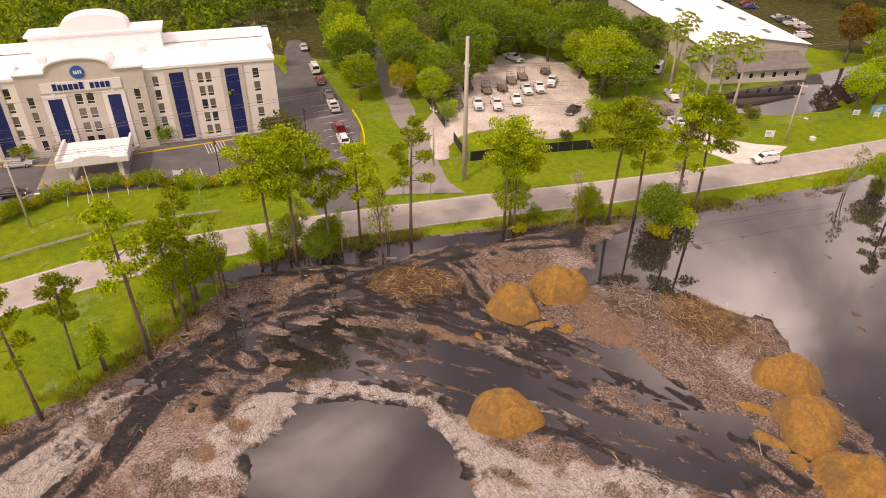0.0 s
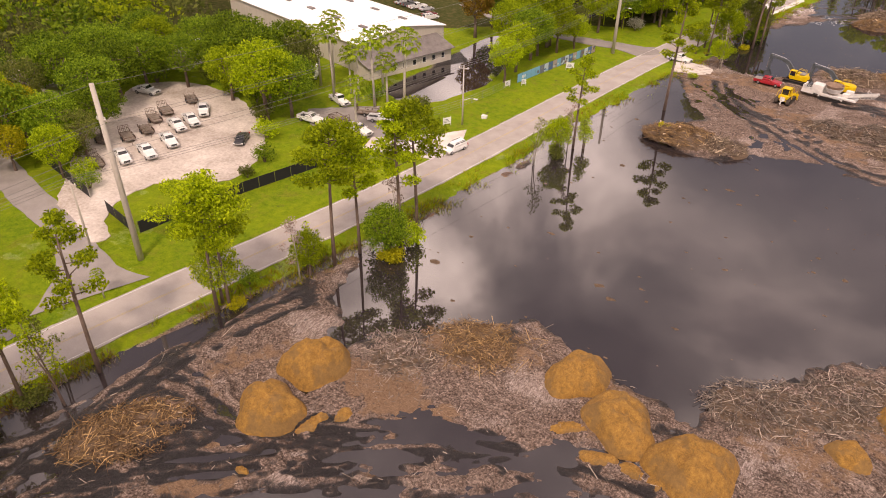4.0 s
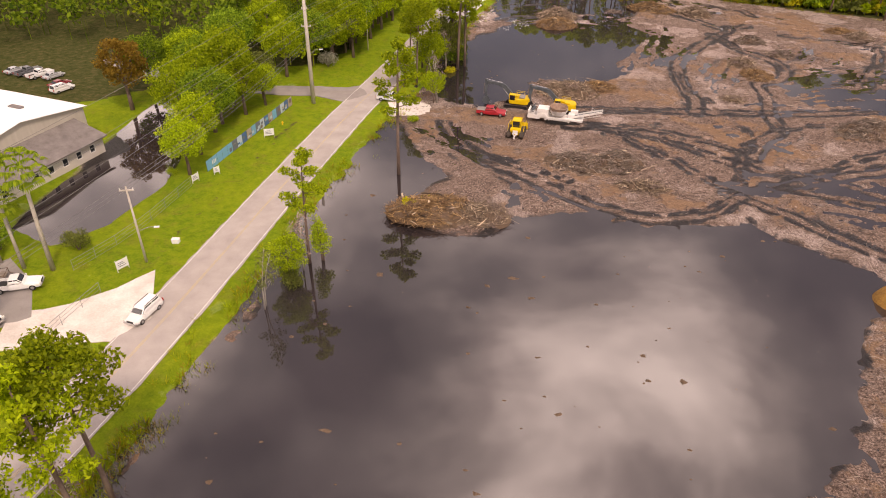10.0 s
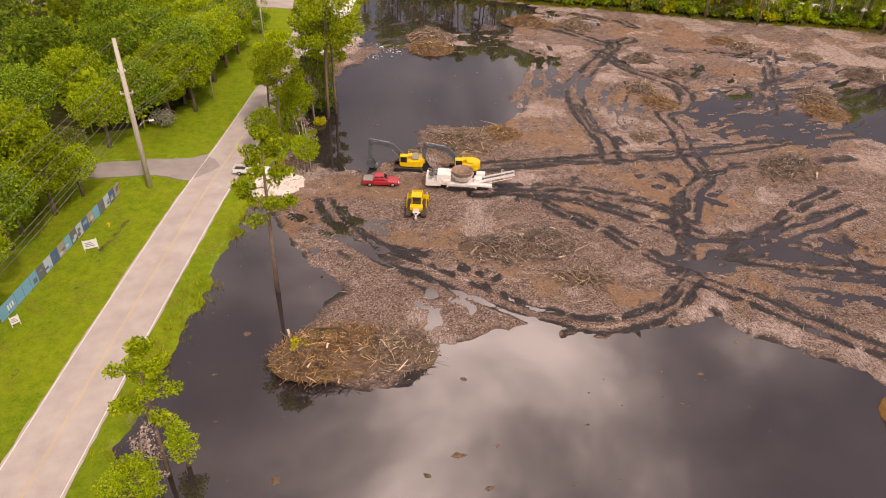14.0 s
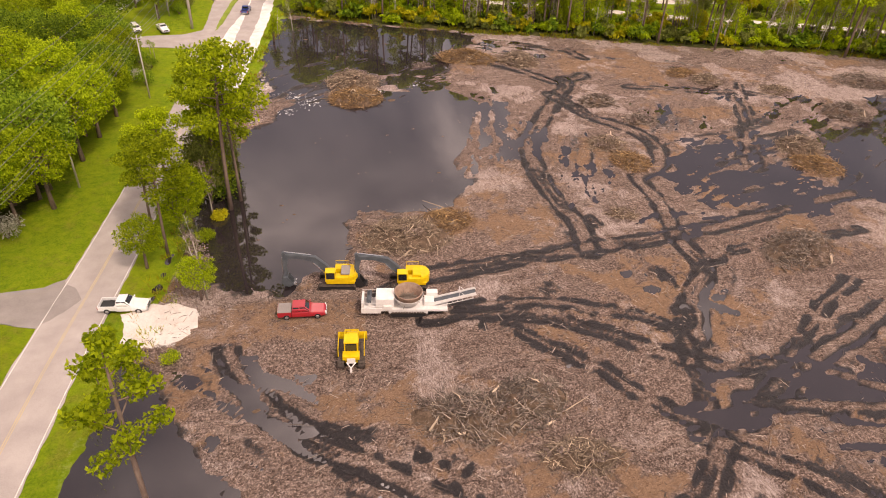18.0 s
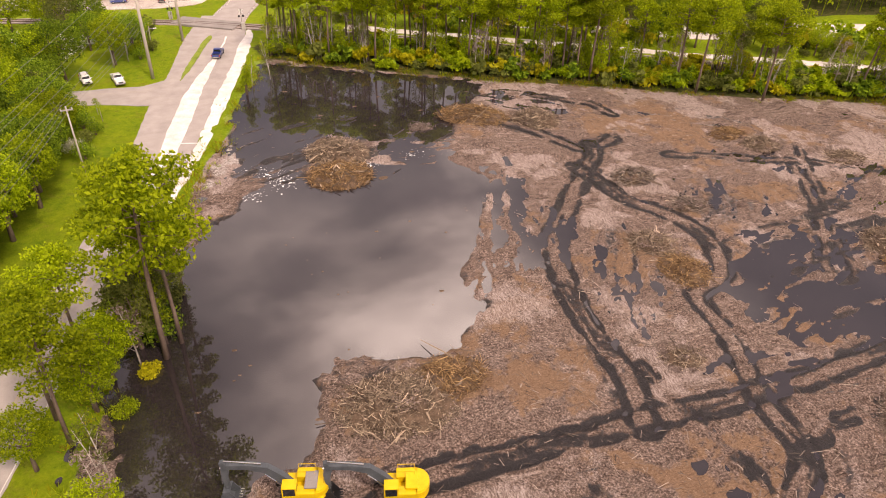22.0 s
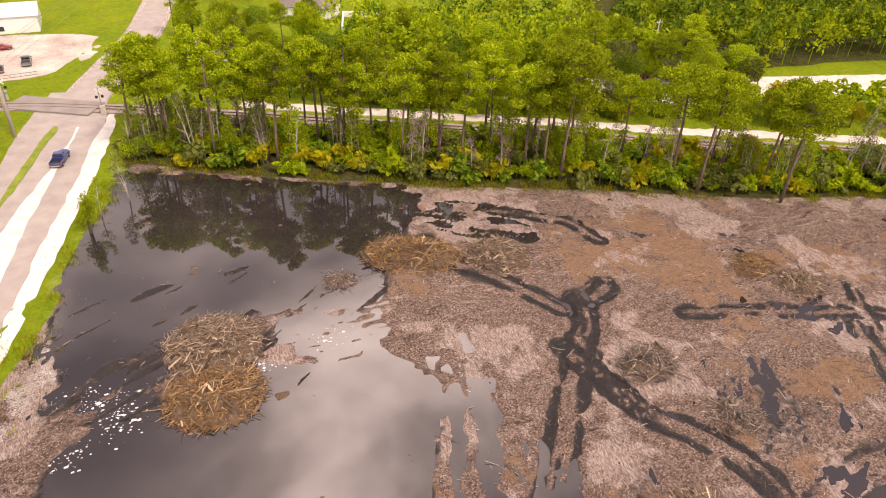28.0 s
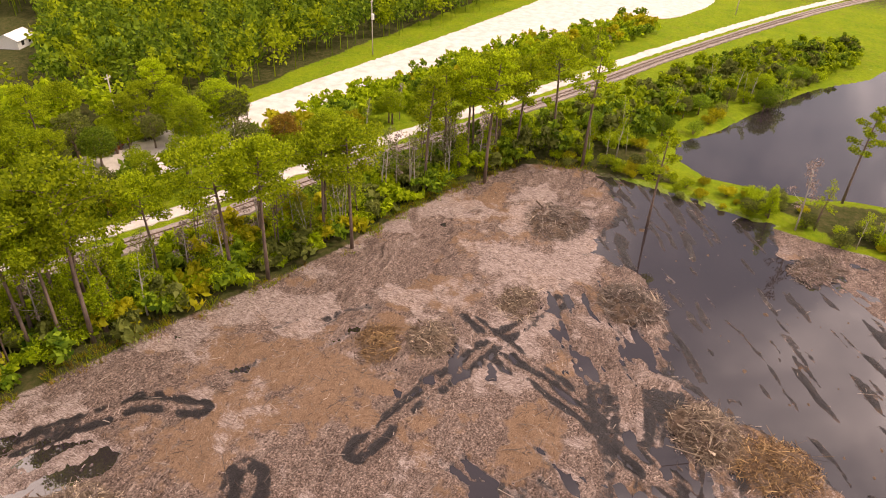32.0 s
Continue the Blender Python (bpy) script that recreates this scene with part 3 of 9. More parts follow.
TRACKS = [([(-42.3, -152.7), (-42.5, -142.4), (-42.7, -131), (-42.2, -117.1), (-38.5, -105.9)], 1.0), ([(-38.3, -139.2), (-31.8, -131), (-23.8, -124.2), (-15.4, -118), (-6.5, -113.4), (3.9, -113.7)], 0.8), ([(-40, -136), (-33, -127), (-25, -120.5), (-15, -115), (-6, -111)], 0.7),
          ([(-23, -170.5), (-29.8, -165.3), (-34.1, -158.9), (-39.7, -149.8), (-40.2, -143.1)], 0.8), ([(-26, -175.3), (-32.8, -167.8), (-36.6, -159.7), (-39.8, -152.5)], 0.8), ([(-13.9, 3.5), (-8.8, -7.1), (-0.6, -15.7), (7.7, -22.3), (14.9, -27.1), (22.1, -28.8), (30.3, -26.3), (36.5, -19.9), (43.7, -15.5), (56.2, -10.8), (70, -5.8)], 1.0),
          ([(10.1, 4.6), (16.1, 4.4), (25.4, 1.5), (35, -6), (41.4, -10.6), (51, -12.1), (61, -20.4)], 0.9), ([(5.9, 10.3), (11.8, 12.9), (24.9, 14), (39, 15.4), (55.6, 16.1), (72.4, 19), (95, 22.6)], 1.1),
          ([(36, 14.4), (37.7, 22), (37.2, 34.2), (40, 48.9), (48.1, 61.6), (57.9, 74.7), (59.6, 80.3)], 1.2), ([(42.2, -5.6), (46, 2.3), (50.9, 7.3), (51.4, 15.9), (53.9, 27.3), (54.6, 33.8), (60.7, 37.6), (63.8, 44.9), (61.6, 53.8), (56.3, 60), (53, 70.9)], 1.1),
          ([(49.9, -11.2), (60.2, -4.6), (70.6, 0.9)], 0.7), ([(98.8, 70), (90.7, 53.7), (82.9, 40.7), (79.1, 31.8)], 0.7), ([(56.7, 78.4), (52.5, 85.5), (46.3, 92.4), (44, 99.6)], 1.0), ([(60.7, 79.5), (64.6, 80.6)], 1.2),
          ([(72.1, 72.6), (83.5, 69.3), (97.1, 65.3), (108, 60)], 0.8), ([(93.1, 64.1), (88.6, 52.7), (82.8, 44.3), (76.7, 35.3)], 0.8), ([(-22.4, -183.8), (-27.3, -177.8), (-31.2, -170.7), (-36.1, -161.7), (-37, -155.6), (-33.1, -152.6)], 1.1),
          ([(-51.8, -153.6), (-48.7, -141.7), (-43.6, -130.7), (-40.6, -123.8), (-28.8, -123.8), (-19, -119.8), (-8, -112.7), (5.9, -110.6)], 0.9), ([(-45.7, -138.7), (-34.8, -132.7), (-26.9, -126.7), (-18, -121.7)], 0.8),
          ([(-18.4, -179.7), (-23.3, -172.7), (-30.2, -166.7), (-35.1, -159.6), (-39, -151.6)], 1.0), ([(34.4, -19), (41.9, -26.7), (50.5, -35.4), (61.4, -44.8)], 1.0), ([(36.4, -17.9), (39.2, -7.8), (43, -0.7)], 0.8),
          ([(37.5, -19.8), (32.2, -15.1), (24.6, -4.5), (17.2, 2.1)], 0.7), ([(41.6, -15.6), (52.3, -19), (67.6, -23.8), (83.1, -30.1)], 0.9), ([(14.1, 5.8), (26.3, 4.4), (38.9, -1.9)], 0.8), ([(50.9, 7.3), (61.3, 10.7), (80.6, 11.2)], 0.6),
          ([(-9.7, -8.1), (0, -12), (8.6, -18.2)], 0.5), ([(57.3, 105.8), (67.5, 99.1), (69.9, 91.9)], 0.8), ([(-42.9, -149.6), (-39.8, -137.7), (-33.8, -127.7)], 0.7), ([(44.8, 4.2), (42.2, 13.7), (39.7, 23)], 0.6)]
SAND = [[(-15.3, -167.6), (-24.2, -162.6), (-27.1, -155.6), (-29, -145.6), (-26, -138.6), (-20.1, -134.6), (-13.1, -133.5), (-7.1, -129.5), (-3.1, -120.5), (1.9, -117.5), (5.9, -118.4), (3.9, -127.3), (-2.1, -135.3), (-2.2, -164.6)],
        [(-8.6, 82.7), (-3.9, 83.8), (-2, 90), (-5.8, 95.1), (-10.5, 88.7)], [(-11.6, 73.7), (-7.7, 77.4), (-6.7, 84.5), (-10.5, 86.1)], [(-24.4, -183.8), (-30.3, -177.8), (-37.1, -167.7), (-34.1, -163.7), (-26.3, -169.7), (-19.4, -179.7)]]
ROAD = [(-36.5, -330.2, 7.6), (-44.3, -264.8, 7.6), (-52.6, -214.6, 7.6), (-57.9, -184.7, 7.6), (-60.4, -159.6, 7.6), (-57.3, -134.7, 7.6), (-52.5, -110.3, 7.5), (-47.8, -89.2, 7.5), (-43.6, -67.6, 7.5), (-40.5, -46.6, 7.5),
        (-37.7, -25.7, 7.4), (-33.2, 4.2, 7.4), (-29, 27.5, 7.4), (-25.4, 49.8, 7.0), (-21.9, 68.8, 7.6), (-18, 89.2, 9.6), (-15.3, 109.9, 11.0), (-11.6, 133.4, 12), (-9.2, 154.9, 12.5),
        (-7.1, 174.1, 9), (-1.8, 194.8, 7.5), (4.5, 220.5, 7.2), (12, 273.9, 7), (30.4, 374, 7)]

fine_x = np.arange(-62, 158, 0.46)
fine_y = np.arange(-192, 156, 0.46)
gx = np.concatenate([[-2600, -1500, -900, -600, -420, -330], np.arange(-280, -62, 2.5), fine_x, np.arange(158, 330, 2.5), [340, 400, 480, 600, 900, 1500, 2600]])
gy = np.concatenate([[-2600, -1500, -900, -600, -420, -330], np.arange(-280, -192, 2.5), fine_y, np.arange(156, 330, 2.5), [340, 400, 480, 600, 900, 1500, 2600]])
X, Y = [a.ravel() for a in np.meshgrid(gx, gy, indexing="ij")]
wob_x, wob_y = fbm(X, Y, 9, 4, 11) * 3.2, fbm(X, Y, 9, 4, 31) * 3.2
XW, YW = X + wob_x, Y + wob_y
site = inside(X + wob_x * 0.45, Y + wob_y * 0.45, SITE)
in_site = step01(-site, -0.6, 1.2)
rough = fbm(X, Y, 2.2, 3, 5)
lumps = fbm(X, Y, 12, 4, 7)
height = np.where(site < 0, 0.20 + 0.34 * lumps + 0.26 * rough, 0.34 + 0.10 * lumps + 0.03 * rough)
mud, sandy, pale, rust = np.zeros_like(X), np.zeros_like(X), np.zeros_like(X), np.zeros_like(X)
pale = step01(fbm(X, Y, 9, 5, 41, 0.65), -0.15, 0.4) * (0.68 + 0.5 * step01(Y, 20, 70))
rust = step01(fbm(X, Y, 8, 5, 51, 0.65), -0.10, 0.35) * 0.8
mud = step01(fbm(X, Y, 7, 5, 91, 0.7) + 0.14 * step01(-Y, 85, 112) + 0.17 * np.exp(-((X - 44) / 26) ** 2 - ((Y + 22) / 17) ** 2), 0.15, 0.55) * (0.7 - 0.5 * step01(Y, 20, 60))
for cx, cy, rx, ry, turn, up in DRY:
    c, s = math.cos(radians(turn)), math.sin(radians(turn))
    u, v = ((XW - cx) * c + (YW - cy) * s) / rx, (-(XW - cx) * s + (YW - cy) * c) / ry
    k = step01(1.25 - np.hypot(u, v), 0, 0.7)
    height += up * k * (0.8 + 0.6 * rough)
    rust = np.maximum(rust, k * (0.45 + 0.5 * rough))
blot = 0.5 * fbm(X, Y, 6, 3, 63)
for cx, cy, rx, ry, turn, deep, way in WET:
    b = np.flatnonzero((np.abs(X - cx) < 1.5 * max(rx, ry) + 4) & (np.abs(Y - cy) < 1.5 * max(rx, ry) + 4))
    c, s = math.cos(radians(turn)), math.sin(radians(turn))
    u, v = ((XW[b] - cx) * c + (YW[b] - cy) * s) / rx, (-(XW[b] - cx) * s + (YW[b] - cy) * c) / ry
    k = step01(1.3 - np.hypot(u, v), 0, 0.6)
    c, s = math.cos(radians(way)), math.sin(radians(way))
    xs, ys = XW[b] * 0.3 + X[b] * 0.7, YW[b] * 0.3 + Y[b] * 0.7
    streak = 1.25 * fbm(xs * c / 6 + ys * s / 6, -xs * s + ys * c, 1.15, 4, 61, 0.7) + 0.7 * blot[b]
    height[b] -= k * (deep * 0.75 + 0.06 + 0.5 * streak)
    mud[b] = np.maximum(mud[b], k * (0.25 + 0.8 * streak))
    pale[b] = np.maximum(pale[b], k * step01(streak, 0.05, 0.4) * 0.8)
crumb, sway, fade = fbm(X, Y, 1.6, 2, 71), 0.5 * fbm(X, Y, 5, 2, 73), 1.0 + 0.3 * fbm(X, Y, 14, 2, 75)
for pts, w in TRACKS:
    dist, off, way = along(X + wob_x * 0.25, Y + wob_y * 0.25, pts)
    off = off + sway
    # many lesser passes beside each main track
    b = np.flatnonzero(dist < 9.5)
    lines = fbm(off[b] * 1.0 + 40, way[b] / 11 + 3, 0.85, 3, 111 + len(pts), 0.7)
    zone = step01(6.5 * min(w, 1.0) - dist[b] + 5 * sway[b], 0, 5.0) * fade[b]
    mud[b] = np.maximum(mud[b], zone * step01(lines, 0.05, 0.36) * 0.66)
    pale[b] = np.maximum(pale[b], zone * step01(-lines, 0.02, 0.3) * 0.55)
    height[b] -= zone * 0.16 * lines
    band = step01(2.5 * w - dist + 1.8 * crumb, 0, 1.2) * fade
    rut = np.exp(-((np.abs(off) - 1.3 * w) / 0.48) ** 2)
    height += band * (0.10 - 0.30 * rut) * (0.7 + 0.9 * rough)
    mud = np.maximum(mud, np.clip(band * (0.22 + 0.95 * rut), 0, 1) * 1.1 * (1.0 + 0.55 * rough + 0.35 * crumb))
    rust, pale = rust * (1 - 0.7 * band), pale * (1 - 0.6 * band)
for poly in SAND:
    d = inside(XW, YW, poly)
    k = step01(-d, -1.0, 2.0)
    sandy = np.maximum(sandy, k * (0.66 + 0.9 * rough + 0.6 * crumb))
    height += k * (0.10 + 0.15 * rough)
    mud *= 1 - 0.6 * k
ragged = 2.6 * fbm(X, Y, 3.2, 4, 81, 0.65)
for poly, lip, deep in ((POND_BIG, 0.4, 0.9), (POND_SOUTH, 0.25, 0.9), (POND_MID, 0.3, 0.9), (POND_NORTH, 0.3, 0.9), (POND_EAST, 0.5, 0.8), (POND_FLAT, 0.5, 0.45)):
    d = inside(X + wob_x * lip, Y + wob_y * lip, poly) + ragged
    k = step01(-d, -2.2, 2.0)
    height = height * (1 - k) - deep * k * 0.6
    mud = np.maximum(mud, np.exp(-(d / 2.2) ** 2) * (0.55 + 0.7 * rough))
# drawn-out ridges of silt just breaking the surface
for poly, way in ((POND_EAST, 28), (POND_FLAT, 36), ([(71, 22.5), (98.5, 32.5), (92.9, 51.9), (65.9, 44)], 12), ([(-5.8, 77.5), (19.1, 75), (34.6, 90), (18.9, 99.9), (-3.9, 96.9)], 35)):
    d = inside(X, Y, poly)
    b = np.flatnonzero(d < 1)
    c, s = math.cos(radians(way)), math.sin(radians(way))
    xs, ys = XW[b] * 0.5 + X[b] * 0.5, YW[b] * 0.5 + Y[b] * 0.5
    ridge = fbm(xs * c / 7 + ys * s / 7, -xs * s + ys * c, 1.25, 3, 161, 0.6) + 0.5 * blot[b]
    height[b] = np.maximum(height[b], (-0.05 if poly is POND_FLAT else -0.16) + 0.62 * ridge)
    mud[b] = np.maximum(mud[b], 0.35 + 0.8 * ridge)
# level causeway of dumped fill by the gate
gate = inside(XW * 0.3 + X * 0.7, YW * 0.3 + Y * 0.7, [(-26.6, 12.9), (-10, 12.9), (2.9, 11.1), (3, 2), (-11.9, 3.6), (-24.7, 5.8)])
k = step01(-gate, -0.5, 1.5)
height = height * (1 - k) + 0.42 * k
rust, mud = np.maximum(rust, k * 0.55), mud * (1 - 0.85 * k)
shell = step01(-inside(XW, YW, [(-27.6, 13.4), (-21.7, 14.2), (-16.8, 11.1), (-18.8, 6.1), (-24.7, 5.8)]), -0.6, 0.8)
sandy = np.maximum(sandy, shell)
# outside the cleared land: grass, wood floor, lake and canal, the ditch by the road
grass = 1 - in_site
wood = np.zeros_like(X)
for poly in ([(0.3, 134.6), (53.1, 110.1), (109.3, 89.5), (148.1, 75.2), (154.3, 48.9), (166.5, 53.5), (179, 64.3), (138.1, 100.9), (104, 115.3), (52.5, 136.4), (7.9, 158.2), (-3.5, 146.6)],
             [(-125.3, -105.9), (-122.6, -62.8), (-119, -35), (-96.8, -0.4), (-76, 14.3), (-60.6, 29.1), (-43, 35.7), (-37.5, 80.8), (-44.1, 105.4), (-112.6, 114.7), (-268.8, 50.7), (-262.1, -197.6), (-144.5, -125.5)],
             [(111.5, 156.3), (334.9, 135.3), (309.5, 316.3), (141.9, 291.6), (143.4, 216.8), (98.3, 196.6)], [(155.3, 40.7), (143, 19.6), (144.8, -28.3), (166.4, -38.1), (161.3, 20)]):
    wood = np.maximum(wood, step01(-inside(XW, YW, poly), -1, 3))
for poly in (LAKE, CANAL):
    d = inside(X + wob_x * 0.3, Y + wob_y * 0.3, poly)
    k = step01(-d, -1.2, 1.4)
    height = height * (1 - k) - 0.5 * k
    mud = np.maximum(mud, step01(-d, -0.3, 0.6))
    grass *= 1 - step01(-d, -0.2, 0.5)
    wood *= 1 - 0.85 * np.exp(-(d / 3.0) ** 2)
dist, off, _ = along(X, Y, [(q[0], q[1]) for q in ROAD])
ditch = np.exp(-((off - 8.0) / 1.1) ** 2) * (Y < 70) * (Y > -160) * (dist < 12)
height -= ditch * 0.42 * (0.7 + rough)
wet_ditch = np.exp(-((off - 8.4) / 1.3) ** 2) * (dist < 12) * step01(np.abs(Y + 122), 45, 25)
height -= 0.35 * wet_ditch
grass *= 1 - 0.9 * np.clip(wet_ditch * 1.6, 0, 1)
for pts, w in (([(-18.6, 119.5), (-24.7, 118.7), (-31.6, 119.5), (-40.4, 119.3), (-70.2, 120.9)], 7), ([(-30.5, 17), (-41.3, 17.5), (-55, 17.4), (-73.1, 20.8), (-96.5, 32.4)], 4), ([(-60, -118.5), (-67.6, -115.1), (-81, -110.3), (-115.9, -102.4), (-143.6, -95.5)], 4),
               ([(-21, 94.1), (-16.3, 132.9), (-14.7, 154.2), (-11, 176.6)], 6), ([(-44.7, -56.8), (-53.3, -61), (-60, -63.2)], 7), ([(-14.2, 108.3), (-9, 154.9), (-4.7, 185.3)], 8), ([(20.7, 155.4), (52.2, 141.5), (103.6, 118.9), (161.2, 96.5), (252.6, 59.4), (340.9, 19.3)], 11)):
    dd, _, _ = along(X, Y, pts)
    fl = step01(w + 1.5 - dd, 0, 1.5)
    height = height * (1 - fl) + np.minimum(height, 0.2) * fl
swale = np.exp(-((off + 8.3 + 1.0 * rough) / 1.2) ** 2) * (np.abs(Y + 30) < 60) * (dist < 14)
wood = np.maximum(wood, 0.40 * swale * (0.8 + rough))
height -= 0.05 * swale
bank = (dist < 5.2)
height = np.where(bank, np.minimum(np.maximum(height, 0.2), 0.24), height)
verge = step01(5.6 - dist, 0, 1.2) * step01(Y, 60, 100)
sandy, grass = np.maximum(sandy, verge), grass * (1 - verge)
for poly in ([(-108.3, -93.2), (-118.1, -67.4), (-107.3, -59.1), (-89.4, -62.8), (-73.2, -74.3), (-68.6, -88.5), (-76.5, -93.2), (-78, -104.6), (-81, -111.3), (-97, -98.8)],
             [(-139, -99.3), (-58.6, -104.6), (-59.3, -139.7), (-157.8, -113.1)], [(-102.3, -189.3), (-101.6, -137.9), (-73.8, -137.7), (-79.3, -189.5)], [(-86.5, -66.7), (-58.4, -42.5), (-46.7, -51.9), (-69.4, -78.1)],
             [(-119.2, -49), (-86.7, -48.4), (-68.3, -13.8), (-77.9, -4.6), (-133.1, 7.6)], [(-136.3, -189.1), (-135.2, -125.4), (-95.6, -125.1), (-96.6, -189.4)], [(-78, 186.8), (-18.1, 186.6), (-7.2, 220.3), (-63.2, 220.6)],
             [(44, 167.2), (122.3, 131.9), (180.2, 125.1), (281.6, 82.5), (305.9, 59.6), (358.8, 54.3), (338.7, 123), (236.4, 135.6), (150.3, 151.5), (80.7, 179.6)]):
    flat = step01(-inside(X, Y, poly), -3, 1)
    height = height * (1 - flat) + 0.2 * flat
edge = step01(np.hypot(X, Y), 300, 420)
height, grass, wood = height * (1 - edge) + 0.3 * edge, np.maximum(grass, edge), np.maximum(wood, edge * 0.8)

nx, ny = len(gx), len(gy)
gi = np.arange(nx * ny).reshape(nx, ny)
quads = np.stack([gi[:-1, :-1], gi[1:, :-1], gi[1:, 1:], gi[:-1, 1:]], -1).reshape(-1, 4)
me = bpy.data.meshes.new("ground")
me.vertices.add(nx * ny)
me.vertices.foreach_set("co", np.stack([X, Y, height], 1).ravel().astype(np.float32))
me.loops.add(len(quads) * 4)
me.loops.foreach_set("vertex_index", quads.ravel().astype(np.int32))
me.polygons.add(len(quads))
me.polygons.foreach_set("loop_start", np.arange(0, len(quads) * 4, 4, dtype=np.int32))
me.update(calc_edges=True)
for layer, ch in (("cover", (grass, sandy, mud)), ("soil", (rust, pale, wood))):
    col = me.color_attributes.new(layer, "FLOAT_COLOR", "POINT")
    col.data.foreach_set("color", np.stack([np.clip(c, 0, 1) for c in ch] + [np.ones_like(X)], 1).ravel().astype(np.float32))
me.materials.append(M["ground"])
me.polygons.foreach_set("use_smooth", [True] * len(me.polygons))
tagged(new("ground", me), "churned muddy earth, pale sand and grass verges", "ground", kind="structure")
HEIGHT = height.reshape(nx, ny)


def ground_z(x, y):
    i, j = int(np.clip(np.searchsorted(gx, x) - 1, 0, nx - 2)), int(np.clip(np.searchsorted(gy, y) - 1, 0, ny - 2))
    u, v = (x - gx[i]) / (gx[i + 1] - gx[i]), (y - gy[j]) / (gy[j + 1] - gy[j])
    return float((HEIGHT[i, j] * (1 - u) + HEIGHT[i + 1, j] * u) * (1 - v) + (HEIGHT[i, j + 1] * (1 - u) + HEIGHT[i + 1, j + 1] * u) * v)


bm = bmesh.new()
prism(bm, [(-62, -195), (158, -195), (290, -65), (290, 160), (-62, 160)], -0.06, 0.0)
tagged(part("water", bm, M["water"]), "still dark tannin-brown flood water mirroring clouds", "water", kind="structure")
bm = bmesh.new()
prism(bm, [(-80, -45), (-55, -45), (-55, 18), (-80, 18)], -0.06, 0.004)
tagged(part("water_canal", bm, M["water"]), "dark still canal water between grassy banks", "water", kind="structure")

# ------------------------------------------------------------ roads, lots and lanes
tagged(ribbon("road", ROAD, 0.30, M["road"], 0.3, 0.12), "sun-bleached two-lane asphalt road with faded markings", "road", kind="structure")
tagged(ribbon("road_north_branch", [(-21, 94.1, 5), (-19.1, 112.8, 6.5), (-16.3, 132.9, 7), (-14.7, 154.2, 7), (-11, 176.6, 7)], 0.294, M["road"], 0.3, 0.1), "pale asphalt lane beside the grassy median", "road", kind="structure")
tagged(ribbon("road_west", [(-30.5, 17, 14), (-35.4, 16.6, 9), (-41.3, 17.5, 6), (-55, 17.4, 5), (-73.1, 20.8, 4.5), (-96.5, 32.4, 4.5)], 0.297, M["lane"], 0.3, 0.25), "pale side road joining the main road", "road", kind="structure")
tagged(ribbon("road_crossing_west", [(-18.6, 119.5, 16), (-24.7, 118.7, 11), (-31.6, 119.5, 9), (-40.4, 119.3, 8), (-70.2, 120.9, 8)], 0.291, M["road"], 0.3, 0.1), "pale asphalt side street mouth", "road", kind="structure")
tagged(ribbon("lane_hotel", [(-60.5, -118.5, 14), (-63.8, -117.1, 9.5), (-67.6, -115.1, 6.5), (-73.4, -112.8, 5), (-81, -110.3, 5), (-93.4, -108, 5), (-115.9, -102.4, 5), (-143.6, -95.5, 5)], 0.30, M["lane"], 0.28, 0.15), "narrow grey asphalt access lane", "lane", kind="structure")
tagged(ribbon("driveway_shell", [(-44.7, -56.8, 16), (-48.5, -58.4, 11), (-53.3, -61, 8), (-60, -63.2, 7)], 0.296, M["shell"], 0.28, 0.2), "white crushed-shell driveway apron", "driveway", kind="structure")
def worn(poly, step=1.2, ragged=0.35, seed=3):
    """An outline with its corners eased and its edge crumbled."""
    p = spline(list(poly) + [poly[0]], step)[:-1]
    q = np.vstack([p[-1], p, p[0]])
    p = (q[:-2] + 2 * q[1:-1] + q[2:]) / 4
    r = np.random.RandomState(seed)
    return [(x + r.uniform(-ragged, ragged), y + r.uniform(-ragged, ragged)) for x, y in p]


bm = bmesh.new()
prism(bm, [(-58.1, -60.2), (-62.1, -53.5), (-71.7, -45.9), (-82.9, -53.1), (-77.1, -60.8), (-67.6, -68.4)], 0.0, 0.312)
tagged(part("pavement_truck_lot", bm, M["lane"]), "grey asphalt yard with parked work trucks", "parking lot", kind="structure")
bm = bmesh.new()
prism(bm, worn([(-104.5, -93.1), (-106.2, -85.5), (-118.1, -68.4), (-107.3, -60.1), (-89.4, -63.8), (-74.1, -75.3), (-69.5, -87.6), (-77.5, -93.2), (-78, -103.6), (-70.4, -109.3), (-74.3, -112.2), (-82, -110.3), (-96, -97.9)]), 0.0, 0.308)
tagged(part("pavement_shell_lot", bm, M["shell_lot"]), "pale crushed-shell lot with worn tan patches", "parking lot", kind="structure")
bm = bmesh.new()
prism(bm, [(-153.5, -121.7), (-151.4, -113), (-124.6, -115.6), (-100.2, -117.3), (-89.7, -118.7), (-79.3, -123), (-73.6, -127.4), (-61.1, -127.8), (-60.2, -135.7), (-69, -136.7), (-78.5, -133.8), (-97.7, -133.4), (-109.1, -132.1), (-130.6, -128.3)], 0.0, 0.300)
tagged(part("pavement_hotel_side", bm, M["lot"]), "dark asphalt parking beside the hotel", "parking lot", kind="structure")
bm = bmesh.new()
prism(bm, [(-75.7, -136.3), (-96.8, -136.9), (-99.7, -159.7), (-102.2, -177.5), (-109.3, -214.5), (-92.3, -214.6), (-86.9, -181.5), (-81.9, -157.7)], 0.0, 0.296)
